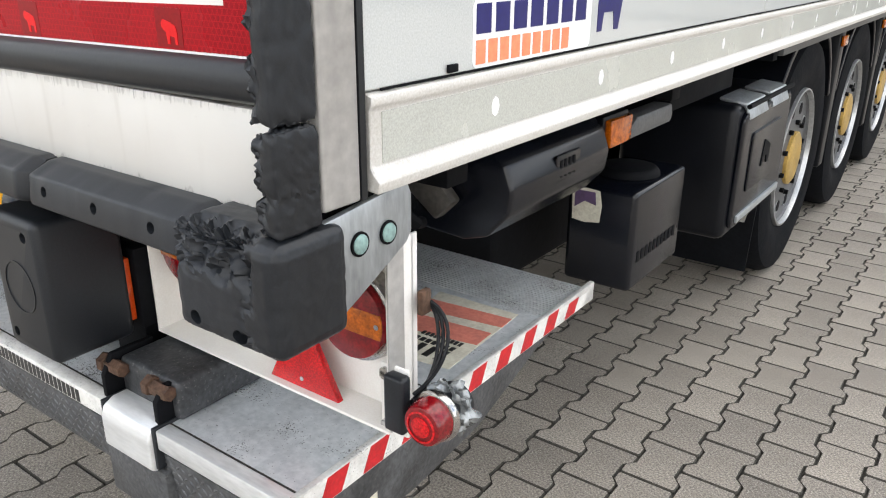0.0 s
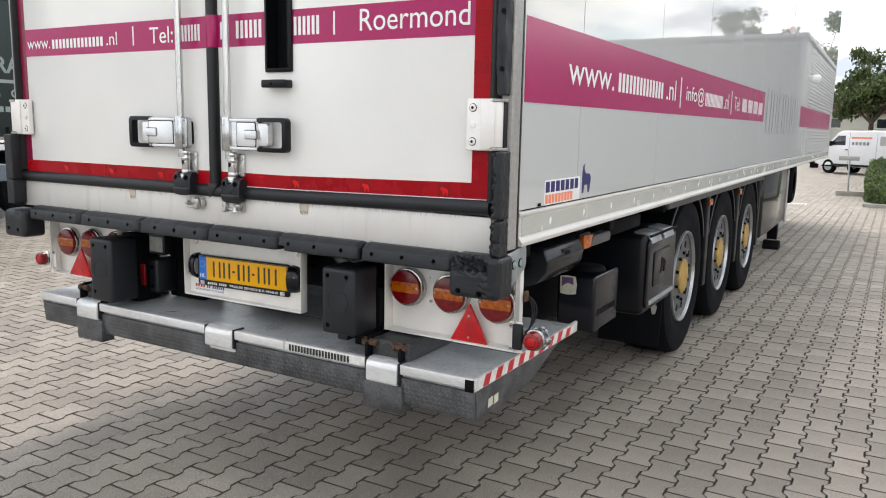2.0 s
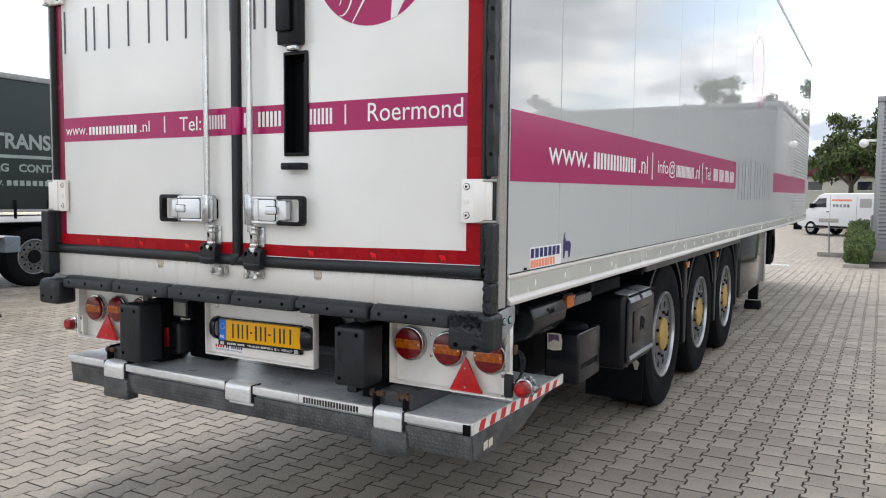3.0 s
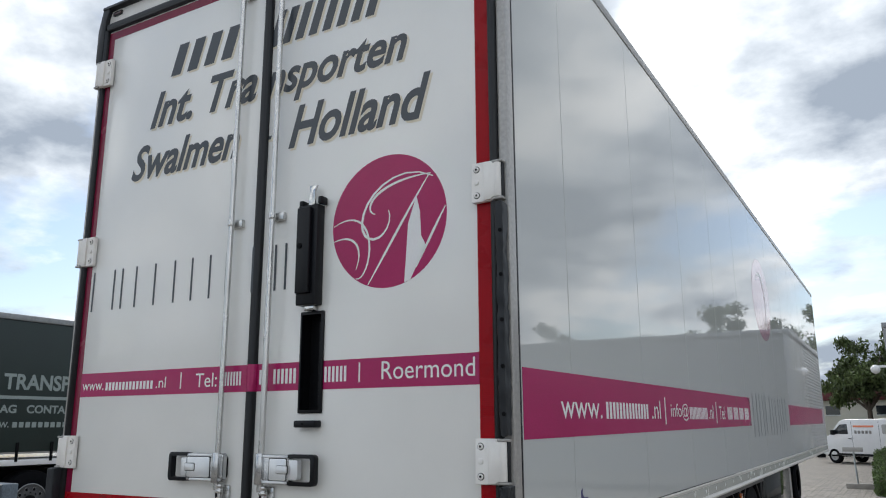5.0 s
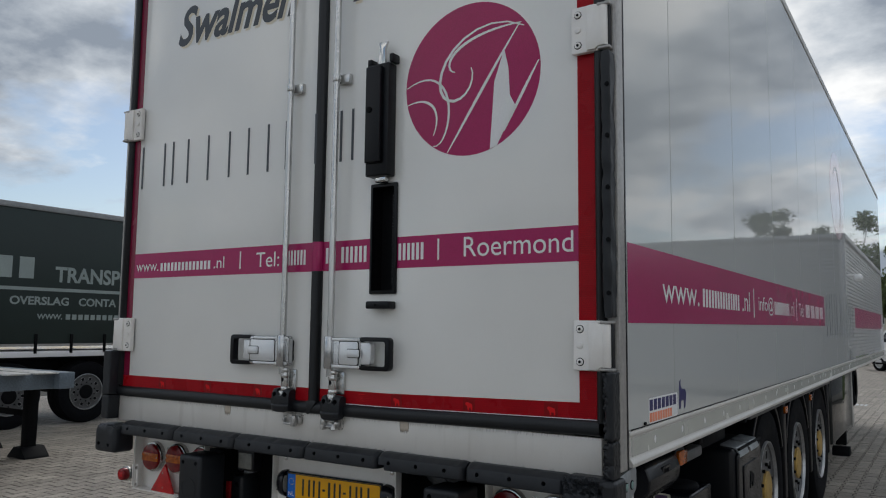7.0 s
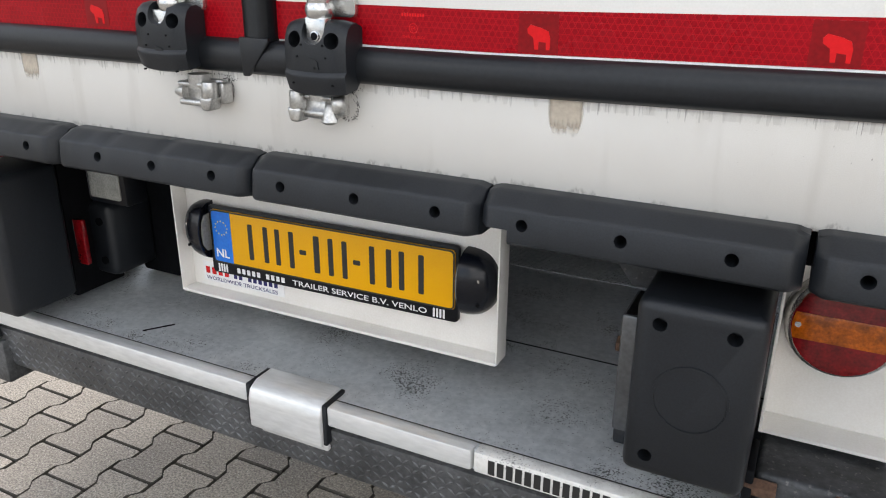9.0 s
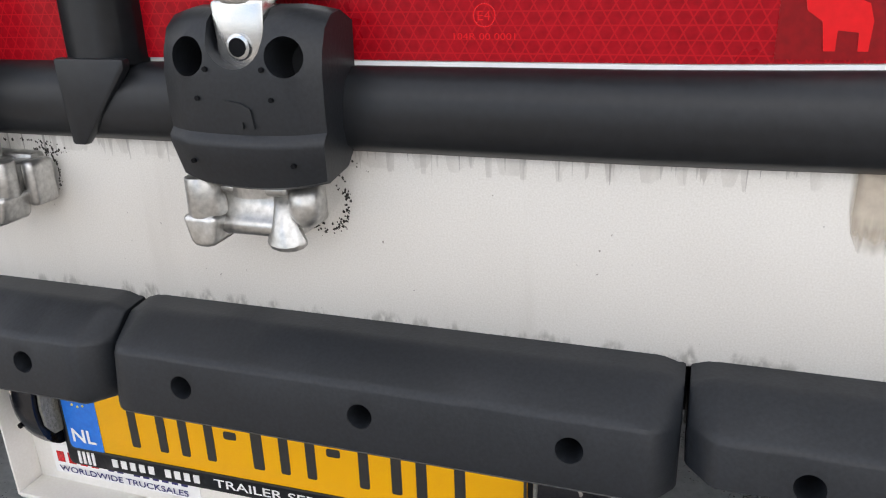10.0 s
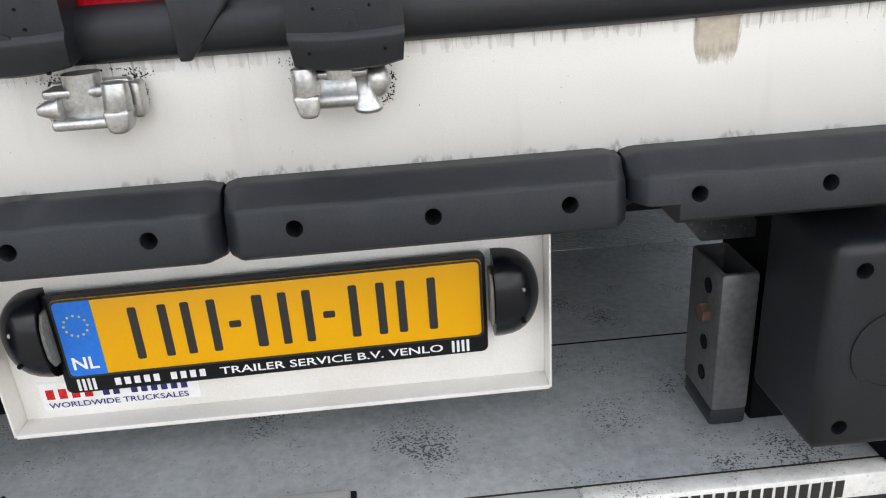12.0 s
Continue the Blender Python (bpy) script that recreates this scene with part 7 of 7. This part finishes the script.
box("front_bumper", (-2.36, -2.20, -0.80, 0.80, 0.40, 0.62), M_PLASTIC, van, 0.03)
box("mirror", (-1.42, -1.28, -1.06, -0.88, 1.26, 1.48), M_PLASTIC, van, 0.02)
box("tail_lamp", (2.16, 2.262, -0.885, -0.80, 0.95, 1.25), M_REDLENS, van, 0.01)
box("head_lamp", (-2.26, -2.08, -0.88, -0.62, 0.86, 1.04), M_CLEAR, van, 0.02)
box("orange_bar", (-0.30, 0.75, -0.890, -0.878, 1.60, 1.68), M_ORANGEV, van, 0.0)
strip_bars("brand_bar", [5], lambda u, v, w: (u, -0.892, v), -0.25, 0.70, 1.32, 1.46, M_POST, van, fill=0.6)
decal("picture_panel", round_rect(1.15, 1.75, 1.32, 1.72, 0.06), lambda u, v, w: (u, -0.878 - w, v), M_POST, van, 0.01)
box("door_handle", (-0.60, -0.44, -0.905, -0.88, 1.08, 1.12), M_PLASTIC, van, 0.006)
for x in (-0.40, 1.0):
    box("door_gap", (x, x + 0.012, -0.8825, -0.878, 0.5, 1.85), M_DARK, van, 0.0)
for u in (-1.45, 1.45):
    for v, s in ((-0.88, -1), (0.88, 1)):
        w = new("wheel")
        w.parent = van
        w.location = (u, v + (0.02 if s < 0 else -0.02), 0.33)
        w.rotation_euler = (0, 0, radians(-90) if s < 0 else radians(90))
        part("tyre", spun([(-0.2, 0.20), (-0.2, 0.30), (-0.17, 0.33), (0.0, 0.33), (0.03, 0.30), (0.02, 0.20)], 32), M_TYRE, w, "", True)
        part("rim", spun([(0.0, 0.21), (0.02, 0.20), (-0.03, 0.17), (-0.02, 0.06), (0.0, 0.001)], 28), M_RIM, w, "", True)
    box("wheel_arch", (u - 0.40, u + 0.40, -0.878, 0.878, 0.30, 0.62), M_DARK, van, 0.05)

# ---- far side of the yard ----
office = root("office_building", "long cream low building with a maroon fascia", "building")
box("wall", (-45, 60, 62.0, 72.0, 0.0, 3.40), M_PLASTER, office, 0.0)
box("fascia", (-45.2, 60.2, 61.7, 72.2, 3.40, 4.05), M_MAROON, office, 0.02)
box("roof", (-45.2, 60.2, 61.9, 72.0, 4.05, 4.60), M_CLAD, office, 0.05)
for i in range(22):
    x = -32.2 + 3.3 * i
    wn = box("window", (x, x + 0.95, 61.96, 62.02, 2.35, 3.0), M_GLASS, office, 0.0)
    box("window_frame", (x - 0.05, x + 1.0, 61.94, 61.965, 2.30, 2.36), M_VAN, wn, 0.0)
verge = tagged(part("verge", add_box(bmesh.new(), -60, 60, 52, 61.5, -0.012, 0.03), M_GRASS, None), "strip of rough grass before the office", "grass", kind="structure")
pillar = box("gate_pillar", (-1.75, -1.35, 44.0, 44.4, -0.012, 2.3), M_DARK, None, 0.03)
tagged(pillar, "dark gate pillar behind the van", "pillar")
for x in (3.0, 4.6):
    fp = root("flag_pole", "thin white pole before the office", "pole", "poles before the office")
    cyl("pole", (x, 55, -0.01), (x, 55, 6.0), 0.05, M_VAN, fp, 10, 0.03)


def tree(x, y, h, spread, seed, lean=0.0):
    rnd = random.Random(seed)
    t = root("tree", "broadleaf tree with an uneven dark green crown", "tree", "trees round the yard")
    bm = bmesh.new()
    base = Vector((x, y, -0.02))
    fork = Vector((x + lean, y, h * 0.32))
    add_cyl(bm, base, fork, 0.19, 10, 0.13)
    tips = []
    for i in range(9):
        a = 2 * math.pi * i / 9 + rnd.uniform(-0.3, 0.3)
        tip = fork + Vector((math.cos(a) * spread * rnd.uniform(0.35, 0.8), math.sin(a) * spread * rnd.uniform(0.35, 0.8), h * rnd.uniform(0.10, 0.60)))
        mid = fork.lerp(tip, 0.5) + Vector((0, 0, h * 0.06))
        add_cyl(bm, fork, mid, 0.08, 7, 0.05)
        add_cyl(bm, mid, tip, 0.05, 6, 0.015)
        tips.append(tip)
        tips.append(mid)
    part("trunk", bm, M_BARK, t, "", True)
    bm = bmesh.new()
    for tip in tips:
        for _ in range(3):
            c = tip + Vector((rnd.uniform(-1, 1), rnd.uniform(-1, 1), rnd.uniform(-0.5, 0.8))) * spread * 0.26
            r = spread * rnd.uniform(0.16, 0.30)
            leaf_cloud(bm, c, (r, r, r * 0.75), 230, 0.13, rnd, 0.15)
    part("crown", bm, M_LEAF, t)


tree(0.9, 46.5, 7.6, 2.7, 1)
tree(4.6, 52.0, 9.5, 3.6, 2)
tree(8.8, 55.0, 10.0, 3.8, 3)
tree(-14.0, 66.0, 8.0, 3.4, 5)
# trees behind the warehouse
tree(9.0, 50.0, 8.6, 3.4, 6)
tree(14.0, 49.0, 7.8, 3.4, 7)
tree(22.0, 50.0, 8.4, 3.6, 8)
tree(-26.0, 40.0, 9.0, 4.0, 9)

for ob in [o for o in scene.objects if not o.parent and o.type in ("MESH", "EMPTY") and o not in (trailer, ground)]:
    settle(ob)

# ---- paving ----
paving = tagged(new("pavement"), "grey-brown interlocking concrete pavers laid in staggered rows", "pavement", kind="structure")
PITCH_X, PITCH_Y = 0.1409, 0.2003


def paver_outline(gap=0.0030):
    we, ww, h = 0.0815 - gap, 0.0594 - gap, PITCH_Y / 2 - gap
    a, b = 0.0390 - gap, 0.0610
    r = [(we - 0.004, h), (we, h - 0.006), (we, b), (ww, a), (ww, -a), (we, -b), (we, -h + 0.006), (we - 0.004, -h)]
    return r + [(-x, -y) for x, y in r]


OUT = np.array(paver_outline())
NV = len(OUT)
INN = OUT * np.array([[0.968, 0.976]])


def paver_rows(x0, x1, y0, y1):
    i0, i1 = math.floor(x0 / PITCH_X), math.ceil(x1 / PITCH_X)
    j0, j1 = math.floor(y0 / PITCH_Y), math.ceil(y1 / PITCH_Y)
    i, j = np.meshgrid(np.arange(i0, i1), np.arange(j0, j1), indexing="ij")
    i, j = i.ravel(), j.ravel()
    return np.stack([1.156 + PITCH_X * (i - 7), 1.300 + PITCH_Y / 2 + PITCH_Y * j + np.where(i % 2 == 0, PITCH_Y / 2, 0)], 1)


def joined_pavers(name, centres, bevelled):
    rng = np.random.RandomState(3)
    n = len(centres)
    tilt = rng.uniform(-0.004, 0.004, (n, 2))
    lift = rng.uniform(-0.0012, 0.0012, n)
    rings = [(INN, 0.0), (OUT, -0.0045), (OUT, -0.014)] if bevelled else [(OUT, 0.0)]
    verts = []
    for ring, z in rings:
        zz = z + lift[:, None] + ring[None, :, 0] * tilt[:, :1] + ring[None, :, 1] * tilt[:, 1:]
        xy = centres[:, None, :] + ring[None, :, :]
        verts.append(np.concatenate([xy, zz[..., None]], 2))
    v = np.stack(verts, 1).reshape(-1, 3)
    step = NV * len(rings)
    faces = []
    for k in range(n):
        o = k * step
        faces.append(list(range(o + NV - 1, o - 1, -1)))
        if bevelled:
            for q in range(2):
                a, b = o + q * NV, o + (q + 1) * NV
                for s in range(NV):
                    t = (s + 1) % NV
                    faces.append((a + s, a + t, b + t, b + s))
    me = bpy.data.meshes.new(name)
    me.from_pydata(v.tolist(), [], faces)
    me.materials.append(M_PAVER)
    if bevelled:
        me.materials.append(M_SOIL)
        me.polygons.foreach_set("material_index", ([0] + [1] * (2 * NV)) * n)
    me.update()
    ob = new(name, me)
    ob.parent = paving
    return tagged(ob, kind="stuff")


def one_paver():
    bm = bmesh.new()
    rings = [[bm.verts.new((x, y, z)) for x, y in ring] for ring, z in ((INN, 0.0), (OUT, -0.0045), (OUT, -0.014))]
    bm.faces.new(rings[0][::-1])
    for a, b in zip(rings, rings[1:]):
        for s in range(NV):
            t = (s + 1) % NV
            bm.faces.new((a[s], a[t], b[t], b[s]))
    bmesh.ops.recalc_face_normals(bm, faces=bm.faces[:])
    me = bpy.data.meshes.new("paver")
    for f in bm.faces:
        f.material_index = 0 if len(f.verts) > 4 else 1
    bm.to_mesh(me)
    bm.free()
    me.materials.append(M_PAVER)
    me.materials.append(M_SOIL)
    return me


near = paver_rows(-7.0, 7.0, -6.0, 14.0)
single = (near[:, 0] > 0.90) & (near[:, 0] < 2.45) & (near[:, 1] > 0.55) & (near[:, 1] < 6.0)
picked = near[single][:298]
rest = np.concatenate([near[~single], near[single][298:]])
joined_pavers("pavers", rest, True)
far = paver_rows(-14.0, 14.0, -10.0, 46.0)
inside = (far[:, 0] > near[:, 0].min() - 0.01) & (far[:, 0] < near[:, 0].max() + 0.01) & (far[:, 1] > near[:, 1].min() - 0.12) & (far[:, 1] < near[:, 1].max() + 0.12)
both = {(round(a, 3), round(b, 3)) for a, b in near.tolist()}
far = np.array([p for p in far.tolist() if (round(p[0], 3), round(p[1], 3)) not in both])
blocked = (far[:, 0] > 1.85) & (far[:, 1] > 16.9)
joined_pavers("pavers", far[~blocked], False)
PAVER = one_paver()
prng = random.Random(11)
for x, y in picked.tolist():
    ob = new("paver", PAVER)
    ob.parent = paving
    ob.location = (x, y, prng.uniform(-0.0012, 0.0012))
    ob.rotation_euler = (prng.uniform(-0.004, 0.004), prng.uniform(-0.004, 0.004), 0)
